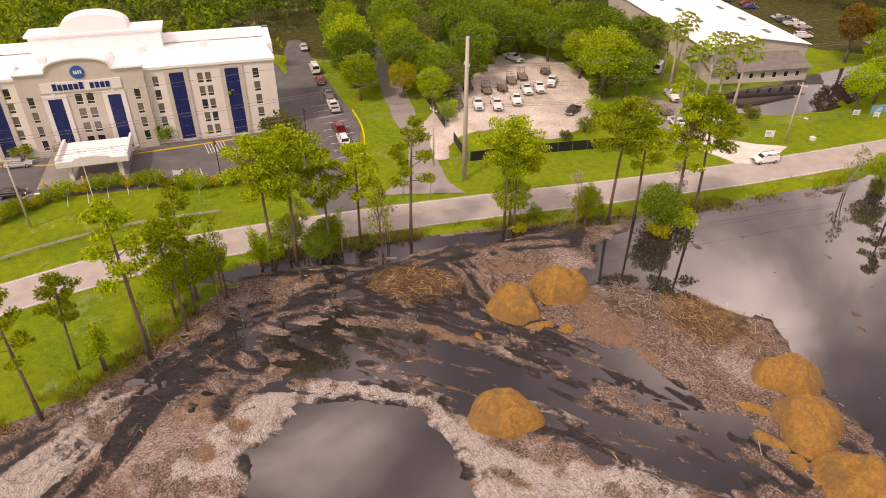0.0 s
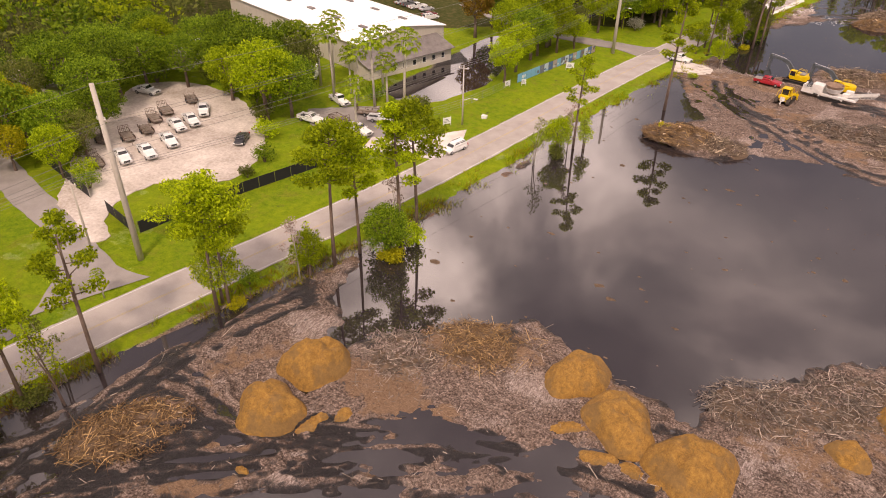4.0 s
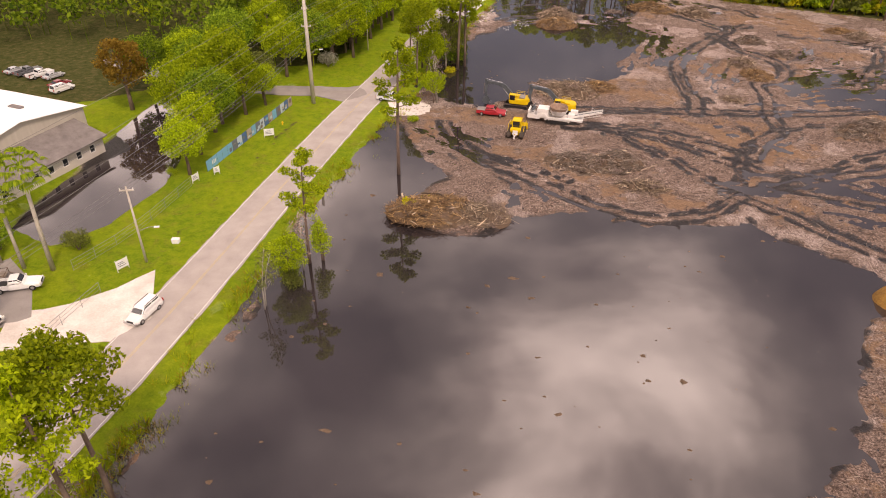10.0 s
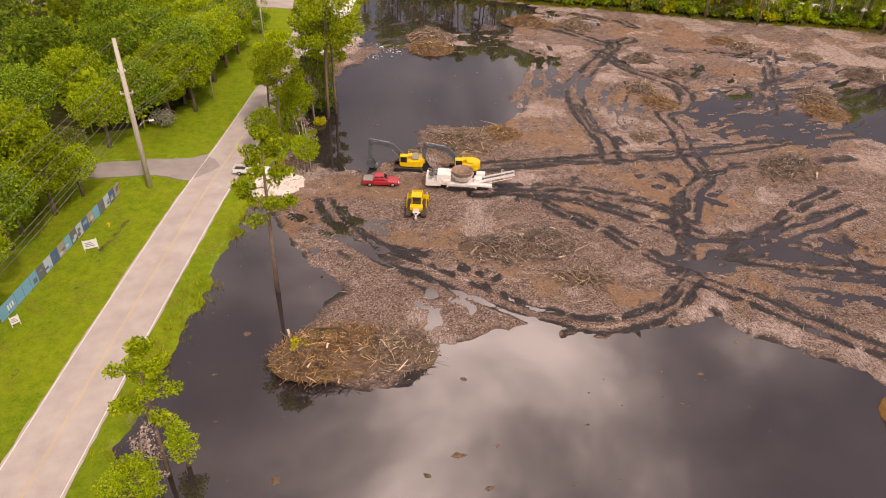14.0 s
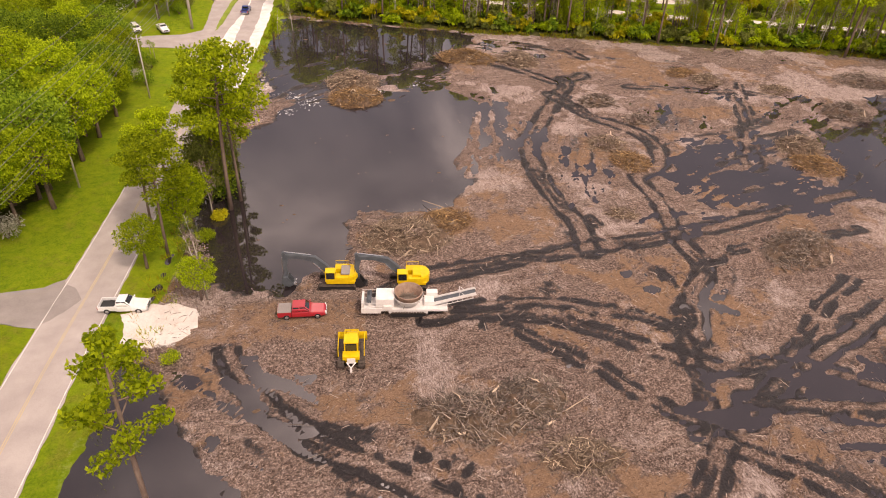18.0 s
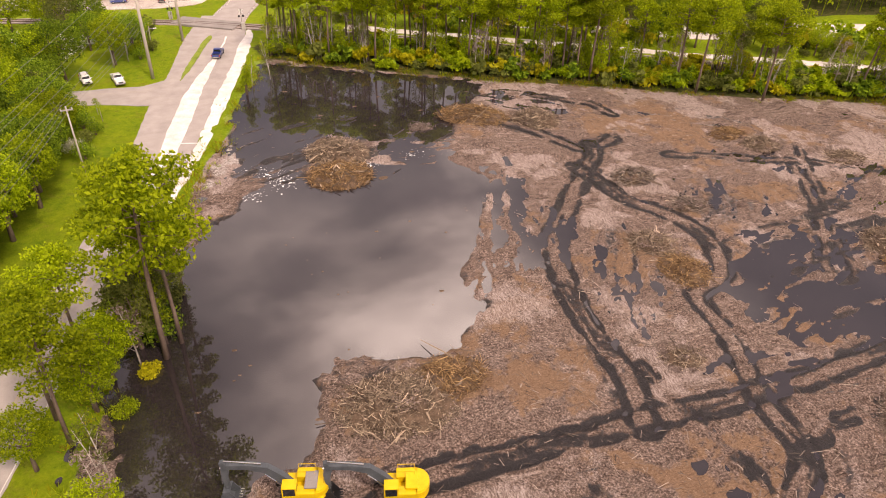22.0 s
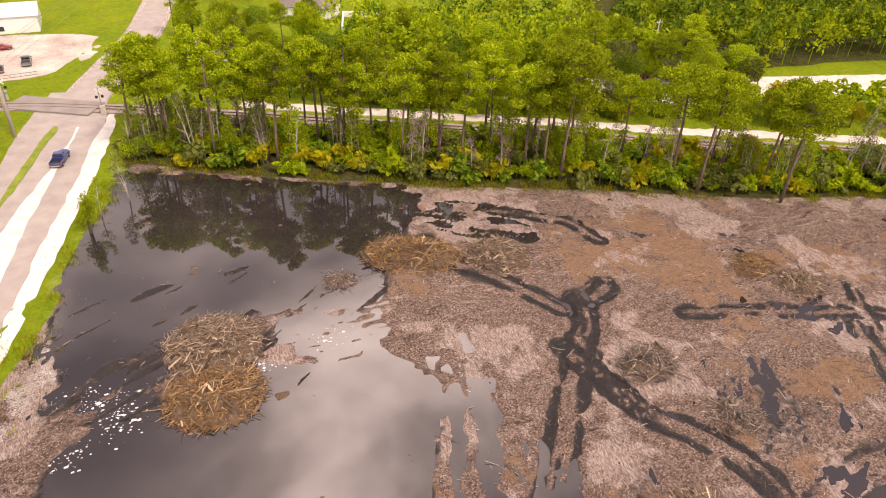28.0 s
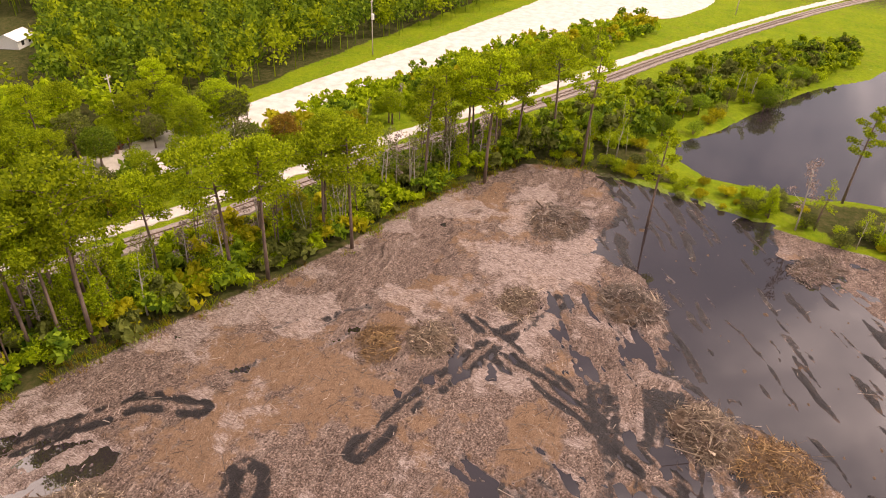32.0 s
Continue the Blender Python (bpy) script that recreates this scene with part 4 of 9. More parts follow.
tagged(part("pavement_hotel_front", bm, M["lot"]), "dark asphalt parking in front of the hotel", "parking lot", kind="structure")
bm = bmesh.new()
prism(bm, worn([(53.5, 164.2), (71.2, 154), (103.2, 141.8), (121.8, 135.3), (140.2, 134), (179.9, 127.9), (217.4, 111.6), (280.7, 86.6), (304.2, 65.9), (351.3, 59.4), (340.7, 116.1), (296.7, 120.4), (237.5, 130), (191.4, 139.1), (150.7, 147.1), (118.6, 154.2), (91.4, 164.1), (71.5, 175.5)]), 0.0, 0.34)
tagged(part("pavement_north_yard", bm, M["shell"]), "bright white gravel yard beyond the railway", "yard", kind="structure")

bm = bmesh.new()
prism(bm, worn([(-75.5, 188.9), (-17.9, 188.6), (-8.9, 218.5), (-61.8, 219.4)]), 0.0, 0.33)
tagged(part("pavement_far_yard", bm, M["shell_lot"]), "white gravel yard with parked trucks", "yard", kind="structure")
bm = bmesh.new()
prism(bm, worn([(-26.1, 12.9), (-21.7, 13.9), (-18.4, 12.4), (-17.2, 10.1), (-18.6, 6.7), (-21.7, 6.2), (-25.2, 6.7)], 0.7, 0.4, 9), 0.2, 0.47)
tagged(part("pavement_gate_apron", bm, M["shell"]), "white crushed-rock apron at the site gate", "gravel pad", kind="structure")

# ------------------------------------------------------------ trees
def leaves(rs, centre, radii, count, size, verts, faces, flat=0.0):
    """Loose small leaves in a rounded clump: more on its outside."""
    d = rs.normal(size=(count, 3))
    d /= np.linalg.norm(d, axis=1)[:, None]
    p = np.array(centre) + d * np.array(radii) * (0.45 + 0.6 * rs.rand(count, 1))
    u = rs.normal(size=(count, 3)) + d * 0.2
    u[:, 2] *= 1 - flat
    u /= np.linalg.norm(u, axis=1)[:, None]
    w = np.cross(u, rs.normal(size=(count, 3)))
    w /= np.linalg.norm(w, axis=1)[:, None] + 1e-9
    s = size * (0.6 + 0.8 * rs.rand(count, 1))
    base = len(verts)
    q = np.stack([p - u * s, p - w * s * 0.55, p + u * s, p + w * s * 0.55], 1).reshape(-1, 3)
    verts.extend(q.tolist())
    faces.extend([(base + 4 * i, base + 4 * i + 1, base + 4 * i + 2, base + 4 * i + 3) for i in range(count)])


def limb(bm, rs, a, b, r0, r1, sag=0.0):
    a, b = Vector(a), Vector(b)
    mid = (a + b) / 2 + Vector((rs.normal() * 0.06, rs.normal() * 0.06, sag)) * (b - a).length
    tube(bm, [a, mid, b], [r0, (r0 + r1) / 2, r1], 5, cap=False)


def pine_tree(seed, h, spread, leaf_mat, dense=1.0, bare=0.55, label="tall slender pine with a bare trunk and a tufted crown"):
    rs = np.random.RandomState(seed)
    t = empty("pine_tree", label, "tree")
    bm = bmesh.new()
    lean = rs.normal(size=2) * 0.025 * h
    pts = [(lean[0] * s ** 2, lean[1] * s ** 2, h * s - 0.4 * (s == 0)) for s in (0, 0.25, 0.5, 0.75, 0.93)]
    tube(bm, pts, [0.30 * h / 20, 0.22 * h / 20, 0.19 * h / 20, 0.13 * h / 20, 0.05], 7)
    verts, faces = [], []
    nb = int(15 * dense) + 3
    for k in range(nb):
        s = bare + (1.0 - bare) * (k + 0.5) / nb
        z0 = h * s * 0.95
        ang = k * 2.4 + rs.rand() * 0.8
        reach = spread * (0.35 + 0.75 * math.sin(math.pi * min(1, 0.18 + (s - bare) / (1 - bare) * 0.85))) * (0.7 + 0.5 * rs.rand())
        tip = (lean[0] * s * s + math.cos(ang) * reach, lean[1] * s * s + math.sin(ang) * reach, z0 + reach * (0.15 + 0.25 * rs.rand()))
        limb(bm, rs, (lean[0] * s * s, lean[1] * s * s, z0), tip, 0.075, 0.025)
        for q in (1.0, 0.62):
            c = [lean[0] * s * s + (tip[0] - lean[0] * s * s) * q, lean[1] * s * s + (tip[1] - lean[1] * s * s) * q, z0 + (tip[2] - z0) * q + 0.25]
            leaves(rs, c, (spread * 0.40, spread * 0.40, spread * 0.24), int(190 * dense) if q == 1.0 else int(100 * dense), 0.21, verts, faces)
    leaves(rs, (lean[0], lean[1], h * 0.97), (spread * 0.4, spread * 0.4, spread * 0.28), int(240 * dense), 0.21, verts, faces)
    part("trunk", bm, M["bark"], t, smooth=True)
    mesh_object("crown", verts, faces, M[leaf_mat], t)
    return t


def broad_tree(seed, h, spread, leaf_mat, bark="bark", density=1.0, low=0.3, label="leafy green oak tree with broad crown"):
    rs = np.random.RandomState(seed)
    t = empty("broadleaf_tree", label, "tree")
    bm = bmesh.new()
    fork = h * (low + 0.05)
    tube(bm, [(0, 0, -0.4), (0.1, 0, fork * 0.5), (0, 0.1, fork)], [0.035 * h, 0.026 * h, 0.022 * h], 8)
    verts, faces = [], []
    mids = []
    for k in range(6):
        a = k * 1.05 + rs.rand()
        m = (math.cos(a) * spread * 0.45, math.sin(a) * spread * 0.45, h * (0.5 + 0.25 * rs.rand()))
        limb(bm, rs, (0, 0.1, fork), m, 0.016 * h, 0.007 * h)
        mids.append(m)
    mids.append((0, 0, h * 0.75))
    limb(bm, rs, (0, 0.1, fork), mids[-1], 0.018 * h, 0.007 * h)
    n = int(46 * density)
    for k in range(n):
        z = 1 - 2 * (k + 0.5) / n
        a = k * 2.39996
        r = math.sqrt(1 - z * z)
        j = 0.72 + 0.42 * rs.rand()
        cz = h * (low + (1 - low) * 0.5) + z * h * (1 - low) * 0.45 * j
        if z < -0.75:
            continue
        c = (math.cos(a) * r * spread * 0.82 * j, math.sin(a) * r * spread * 0.82 * j, cz)
        if k % 3 == 0:
            limb(bm, rs, mids[k % 7], c, 0.006 * h, 0.02)
        leaves(rs, c, (spread * 0.27, spread * 0.27, spread * 0.21), int(130 * density), 0.195, verts, faces)
    part("trunk", bm, M[bark], t, smooth=True)
    mesh_object("crown", verts, faces, M[leaf_mat], t)
    return t


def thin_tree(seed, h, leaf_mat, bark="bark_pale", amount=1.0, label="thin pale sapling tree with sparse leaves"):
    rs = np.random.RandomState(seed)
    t = empty("thin_tree", label, "tree")
    bm = bmesh.new()
    lean = rs.normal(size=2) * 0.06 * h
    verts, faces = [], []
    for stem in range(1 + seed % 3):
        o = rs.normal(size=2) * 0.35 * (stem > 0)
        le = lean + rs.normal(size=2) * 0.05 * h * (stem > 0)
        top = h * (1 - 0.15 * stem)
        pts = [(o[0] + le[0] * s * s, o[1] + le[1] * s * s, top * s - 0.4 * (s == 0)) for s in (0, 0.35, 0.7, 1)]
        tube(bm, pts, [0.13, 0.10, 0.06, 0.02], 6)
        for k in range(11):
            s = 0.3 + 0.68 * (k + rs.rand()) / 11
            a = rs.rand() * 6.28
            reach = (1.15 - s) * h * 0.17 * (0.6 + 0.8 * rs.rand())
            b = (o[0] + le[0] * s * s, o[1] + le[1] * s * s, top * s)
            tip = (b[0] + math.cos(a) * reach, b[1] + math.sin(a) * reach, b[2] + reach * 0.75)
            limb(bm, rs, b, tip, 0.04, 0.012)
            leaves(rs, tip, (0.75, 0.75, 0.6), int(52 * amount), 0.14, verts, faces)
    part("trunk", bm, M[bark], t, smooth=True)
    if faces:
        mesh_object("crown", verts, faces, M[leaf_mat], t)
    return t


def shrub(seed, h, spread, leaf_mat, label="dense rounded shrub with green leaves"):
    rs = np.random.RandomState(seed)
    t = empty("shrub", label, "shrub")
    bm = bmesh.new()
    verts, faces = [], []
    for k in range(7):
        a = k * 0.9 + rs.rand()
        tip = (math.cos(a) * spread * 0.55, math.sin(a) * spread * 0.55, h * (0.45 + 0.4 * rs.rand()))
        tube(bm, [(0, 0, -0.3), (tip[0] * 0.4, tip[1] * 0.4, tip[2] * 0.6), tip], [0.06, 0.04, 0.015], 5)
        leaves(rs, tip, (spread * 0.48, spread * 0.48, h * 0.36), 140, 0.14, verts, faces)
    leaves(rs, (0, 0, h * 0.6), (spread * 0.6, spread * 0.6, h * 0.4), 180, 0.14, verts, faces)
    part("trunk", bm, M["bark"], t)
    mesh_object("crown", verts, faces, M[leaf_mat], t)
    return t


def palm_tree(seed, h, label="tall cabbage palm with a round head of fronds"):
    rs = np.random.RandomState(seed)
    t = empty("palm_tree", label, "palm")
    bm = bmesh.new()
    le = rs.normal(size=2) * 0.3
    tube(bm, [(0, 0, -0.3), (le[0] * 0.3, le[1] * 0.3, h * 0.5), (le[0], le[1], h)], [0.24, 0.18, 0.17], 8)
    part("trunk", bm, M["bark_pale"], t, smooth=True)
    verts, faces = [], []
    for k in range(34):
        a, up = k * 2.4, 1.15 - 1.75 * (k / 34)
        d = np.array([math.cos(a) * math.cos(up), math.sin(a) * math.cos(up), math.sin(up)])
        side = np.array([-math.sin(a), math.cos(a), 0])
        o = np.array([le[0], le[1], h])
        L = 1.35 + 0.4 * rs.rand()
        tip = o + d * L
        for b in range(9):
            an = (b - 4) * 0.27
            dd = d * math.cos(an) + side * math.sin(an)
            e1 = tip + dd * (0.85 - 0.03 * abs(b - 4)) + np.array([0, 0, -0.35 - 0.2 * rs.rand()])
            base = len(verts)
            verts.extend([(tip - side * 0.04).tolist(), (tip + dd * 0.45 - np.cross(dd, d) * 0.05 + side * 0.13).tolist(), e1.tolist(), (tip + dd * 0.45 - side * 0.13).tolist()])
            faces.append((base, base + 1, base + 2, base + 3))
        base = len(verts)
        verts.extend([(o + side * 0.03).tolist(), (o - side * 0.03).tolist(), (tip - side * 0.02).tolist(), (tip + side * 0.02).tolist()])
        faces.append((base, base + 1, base + 2, base + 3))
    mesh_object("crown", verts, faces, M["palm"], t)
    return t


def stand(src, parts, m):
    """A copy of a tree with its parts at the pose m, on the same meshes."""
    ob = src.copy()
    scene.collection.objects.link(ob)
    ob.matrix_basis = m
    for p in parts:
        q = p.copy()
        scene.collection.objects.link(q)
        q.parent = ob
    return ob


class Planter:
    """Builds a few trees of a kind, then stands copies of them about."""
    def __init__(self, *made):
        self.made, self.used = list(made), [False] * len(made)
        self.parts = [list(t.children) for t in made]

    def put(self, k, x, y, scale=1.0, turn=0.0, z=None, tall=1.0, label="", group=""):
        k %= len(self.made)
        z = ground_z(x, y) if z is None else z
        m = pose(x, y, z, 0, 0, turn) @ Matrix.Diagonal((scale, scale, scale * tall, 1))
        if not self.used[k]:
            self.used[k] = True
            ob = self.made[k]
            ob.matrix_basis = m
        else:
            ob = stand(self.made[k], self.parts[k], m)
        return tagged(ob, label, "", group)


PINES = Planter(*[pine_tree(100 + i, 21, s, "pine", d, b) for i, (s, d, b) in enumerate(((3.6, 1.0, 0.62), (3.0, 0.9, 0.55), (4.2, 1.15, 0.6), (2.6, 0.7, 0.5)))])
OAKS = Planter(*[broad_tree(200 + i, 12, s, m, density=d) for i, (s, m, d) in enumerate(((5.2, "oak", 1.2), (4.6, "lush", 1.1), (5.6, "oak", 1.25), (4.2, "olive", 0.9)))])
YELLOWS = Planter(broad_tree(220, 10, 4.0, "yellowing", density=1.0, label="broad tree with yellowing green leaves"), broad_tree(221, 12, 3.8, "rusty", density=1.0, label="cypress tree with rusty brown tinge"))
THINS = Planter(*[thin_tree(300 + i, h, m, b, a) for i, (h, m, b, a) in enumerate(((9, "lush", "bark_pale", 1.0), (11, "olive", "bark_pale", 0.7), (8, "lush", "bark", 1.2), (10, "dead", "bark_pale", 0.9), (12, "pine", "bark", 0.8)))])
SHRUBS = Planter(shrub(400, 2.6, 2.0, "lush"), shrub(401, 3.2, 2.2, "oak"), shrub(402, 1.6, 1.6, "yellowing", "low bush with yellowing green leaves"), shrub(403, 2.4, 1.8, "olive"))
PALMS = Planter(palm_tree(500, 9), palm_tree(501, 11))

# the row of trees along the road by the flooded land
ROADSIDE = [(-34, -174.6, 3, 0.80), (-40.4, -170.8, 1, 0.62), (-38.4, -163.3, 3, 1.02), (-42.1, -158.7, 1, 0.74), (-44.6, -157.2, 3, 0.85), (-50, -145.9, 0, 0.93), (-49.7, -142.8, 2, 0.95), (-49, -138.1, 1, 0.8),
            (-48.3, -126.2, 3, 0.95), (-49.9, -133.4, 1, 0.83), (-45.5, -112.2, 2, 0.84), (-44.6, -111, 0, 0.76), (-39.9, -97.1, 0, 0.98), (-39.1, -92.7, 1, 0.88), (-35.2, -88.6, 3, 1.02), (-35.3, -84.4, 0, 0.98),
            (-28, -45.2, 3, 0.84), (-19.7, -18, 3, 1.1), (-13.4, 36, 2, 1.24), (-11.9, 38.4, 3, 1.0), (-14.9, 40.7, 1, 0.96), (-15.4, 44.2, 1, 1.0), (-12.2, 47.8, 3, 0.85), (-21.7, 25.1, 2, 0.82), (-23.6, 28.6, 1, 0.8), (-21.6, 35.3, 0, 0.82)]
for i, (x, y, k, s) in enumerate(ROADSIDE):
    PINES.put(k, x, y, s, i * 77)
ROADSIDE_THIN = [(-29.3, -48.4), (-31, -55.6), (-26.5, -44.4), (-28.4, -47), (-47.5, -131), (-50.6, -136), (-53, -141), (-41.8, -100.2), (-41.5, -102), (-46.5, -153), (-42, -163), (-50.5, -129), (-39, -168), (-37.2, -86.5), (-13.5, 38.5), (-15, 45),
                 (-13, 50), (-16.5, 41), (-16, 35), (-17.5, 47), (-1.9, 120.6), (2.1, 125), (-3, 116), (-16.2, 14.1), (-15, 43), (-14, 53), (-17, 19), (-51, -147.5)]
for i, (x, y) in enumerate(ROADSIDE_THIN):
    THINS.put(i, x, y, 0.8 + 0.05 * (i % 5), i * 63)
for i, (x, y, s) in enumerate([(-35, -87.9, 1.5), (-36.5, -90.4, 1.4), (-34.6, -91.8, 1.2), (-49.5, -132.7, 1.0), (-52.5, -137.7, 1.2), (-46, -106.4, 0.7), (-44.2, -110.3, 0.8), (-28.9, -50.2, 0.9), (-30.1, -48.2, 0.8)]):
    SHRUBS.put(i, x, y, s, i * 50)

# the belt of wood along the railway
rs = np.random.RandomState(9)
BELT = spline([(2, 139.7), (17.8, 132.6), (39.9, 123.3), (53.7, 117.3), (72.6, 111.3), (90.9, 103.8), (109.7, 96.6), (123.4, 93.3), (140.6, 86.7), (152.7, 80.4)], 1.0)
for i in range(105):
    s = rs.rand() ** 1.25
    p = BELT[int(s * (len(BELT) - 1))]
    o = rs.rand() * 9 + 0.5
    THINS.put(i, p[0] + o * 0.4, p[1] + o * 0.9, 0.75 + 0.5 * rs.rand(), rs.rand() * 360)
for i, (s, o, k, sc) in enumerate([(0.0, 2, 1, 0.95), (0.02, 6, 0, 1.0), (0.05, 3, 2, 0.9), (0.08, 8, 1, 1.05), (0.1, 2, 3, 1.0), (0.14, 6, 2, 0.95), (0.17, 1, 1, 1.0), (0.2, 9, 0, 1.0), (0.23, 4, 3, 0.9), (0.26, 8, 1, 1.0),
                                   (0.3, 3, 0, 1.0), (0.33, 9, 2, 0.95), (0.37, 5, 1, 0.95), (0.4, 10, 3, 0.9), (0.44, 3, 0, 0.95), (0.49, 8, 1, 0.9), (0.60, 1.0, 2, 1.04), (0.70, 1.0, 0, 0.96), (0.71, 3, 1, 0.9), (0.86, 1.5, 1, 1.0),
                                   (0.9, 4, 3, 1.0), (0.93, 2, 0, 1.05), (0.95, 5, 1, 1.0), (0.97, 2, 2, 1.05), (0.99, 4, 0, 1.0), (1.0, 1, 1, 1.0), (0.65, 7, 2, 0.8), (0.55, 6, 0, 0.85), (0.46, 1, 2, 0.95)] + [(0.012 * q, 3 + (q * 5) % 13, q % 4, 0.85 + 0.05 * (q % 5)) for q in range(1, 40, 2)]):
    p = BELT[int(s * (len(BELT) - 1))]
    PINES.put(k, p[0] + o * 0.4, p[1] + o * 0.9, sc, i * 53)
for i in range(120):
    p = BELT[int(rs.rand() * (len(BELT) - 1))]
    o = rs.rand() * 12
    SHRUBS.put(i if i % 3 else 0, p[0] + o * 0.4, p[1] + o * 0.9, 0.7 + 0.75 * rs.rand(), rs.rand() * 360)

# woods west of the road
rs = np.random.RandomState(12)
WEST = [(-123.3, -97.2, 1.0, 1), (-114, -100, 1.05, 1), (-106.5, -101.8, 1.1, 0), (-100.8, -96.9, 0.9, 2), (-117.6, -91.3, 1.0, 3), (-125.9, -81.7, 1.1, 0), (-127.5, -70.3, 1.0, 2), (-122.5, -60, 1.1, 0), (-112.8, -53.6, 1.0, 2), (-103.4, -53.5, 1.2, 0),
        (-94.1, -56.2, 1.2, 2), (-88.4, -59, 1.0, 0), (-81.8, -66.6, 1.25, 1), (-79, -62.7, 1.0, 2), (-84.8, -53.1, 1.0, 3), (-92.3, -48.5, 1.1, 0), (-60.7, 1.8, 1.1, 1), (-58.8, 9.5, 1.15, 1), (-55.9, -1.7, 0.9, 1), (-68.4, 16.4, 1.1, 0), (-76, 12.4, 1.0, 2), (-51, 25.5, 1.0, 1), (-47, 33.4, 1.05, 0),
        (-44.8, 42.8, 1.05, 1), (-42.5, 52, 1.0, 0), (-40.2, 61.2, 1.1, 1), (-37.9, 70.3, 1.0, 2), (-43.5, 75.1, 1.2, 1), (-35.6, 79.3, 1.0, 0), (-50.2, 62.1, 1.2, 0), (-54.5, 50.9, 1.2, 2), (-58.6, 39.5, 1.1, 1), (-64.5, 29.6, 1.1, 0), (-51.3, 81.7, 1.2, 1), (-44.8, 92.2, 1.2, 0), (-37.2, 89.5, 0.9, 1),
        (-44.5, 127.4, 1.0, 1), (-41.7, 112, 0.9, 0), (-49.7, 162.2, 1.0, 1), (-39.8, 159.3, 0.9, 0), (-35.1, 96.4, 0.85, 1), (-35.4, 87.1, 0.8, 0), (-50.6, 120.5, 1.1, 1), (-57, 135.3, 1.1, 0), (-44.7, 156.9, 1.0, 3), (-51.2, 170, 1.1, 0), (-58.5, 162.7, 1.1, 1), (-37.6, 102.7, 0.9, 2), (-46, 105.2, 1.1, 1), (-40.1, 108.9, 0.8, 3), (-40.8, 129.5, 1.1, 0), (-32, 138.7, 0.9, 1), (-28.6, 145.7, 0.8, 2), (-50.2, 125.2, 1.1, 2), (-56.8, 96.5, 1.2, 0), (-57.5, 112.1, 1.1, 1), (-59.8, 72.4, 1.2, 0), (-68, 53.1, 1.2, 2), (-71.5, 84.4, 1.2, 1)]
for i, (x, y, s, k) in enumerate(WEST):
    OAKS.put(k, x, y, s, i * 67)
for x, y, k, s in [(-108.3, -98, 0, 1.1), (-100.9, -104.7, 0, 0.8), (-76, 3.1, 1, 1.2), (-48.9, 38.8, 0, 1.1), (-56.3, 58, 0, 1.1)]:
    YELLOWS.put(k, x, y, s, x * 3)

for i, (x, y, k, s) in enumerate([(-14.5, 39.5, 1, 1.5), (-15.8, 44, 3, 1.3), (-13.4, 46.4, 3, 1.2), (-17.8, 41.1, 1, 1.3), (-15, 33.9, 2, 0.9), (-16.9, 28.2, 0, 0.8), (-60.3, -45.5, 3, 1.1), (-70.7, -46.9, 1, 1.0), (-73.6, -43.1, 0, 0.9), (-56.7, -22.9, 0, 0.5),
                                  (-19.8, 3.1, 0, 0.6), (-102.1, -159.7, 1, 0.9), (-102.1, -170.5, 1, 1.1), (-99.6, -153.7, 1, 1.3), (-91, -134.4, 3, 2.0), (-89.1, -132.9, 3, 1.8), (-99, -145.8, 0, 0.8), (-98.8, -139.9, 0, 0.7), (-103.1, -177.5, 0, 1.1)]):
    SHRUBS.put(k, x, y, s, i * 71)
for i, (x, y, s) in enumerate([(-85.8, -46.4, 1.2), (-83, -45.3, 1.25), (-73.5, -48.9, 1.15), (-68.8, -49.8, 1.2), (-65, -50.6, 1.1), (-61.1, -50.5, 1.35), (-61.9, -64.3, 1.1), (-78.2, -51, 1.2), (-75.4, -49, 1.0), (-98.8, -140.8, 0.85), (-102, -150.8, 0.75), (-104.5, -174.5, 0.9),
                               (-73.6, -151.7, 0.35), (-49.3, -153.1, 0.45), (-59, -118, 0.4), (-61, -122, 0.45), (-32.1, 137.1, 0.7), (-29.5, 140.7, 0.6), (-30.2, 145.4, 0.7), (-36.8, 99.5, 0.4), (-71.7, -43, 1.3), (-88.5, -49.4, 1.1)]):
    PALMS.put(i, x, y, s, i * 90)
for i, (x, y, s, k) in enumerate([(-52.1, -143.2, 0.5, 1), (-50.7, -146.1, 0.45, 1), (-49.1, -139.7, 0.45, 0), (-47.4, -156.6, 0.65, 1), (-45.5, -159.6, 0.6, 1), (-49.8, -154.1, 0.5, 1), (-51, -137.7, 0.45, 1), (-41, -100.6, 0.5, 1), (-46.1, -110.8, 0.6, 1), (-36, -90.8, 0.6, 0),
                                  (-19.8, 29, 0.7, 1), (-24.1, 22.2, 0.6, 1), (-16.4, 38.4, 0.8, 3), (-16.8, 43, 0.8, 3), (-13.9, 46.8, 0.6, 3), (-18.8, 33.7, 0.7, 1), (-16.9, 14, 0.5, 1), (-29.6, -49.2, 0.55, 1), (-56.9, 5.9, 1.2, 1), (-62.6, -4, 1.0, 1), (-38.9, 40.6, 1.0, 1), (-37.4, 56.1, 1.1, 1), (-40.7, 46.8, 1.2, 0), (-36.1, 65.1, 1.0, 1), (-34.4, 74.1, 0.9, 1)]):
    OAKS.put(k, x, y, s, i * 61, tall=1.1)
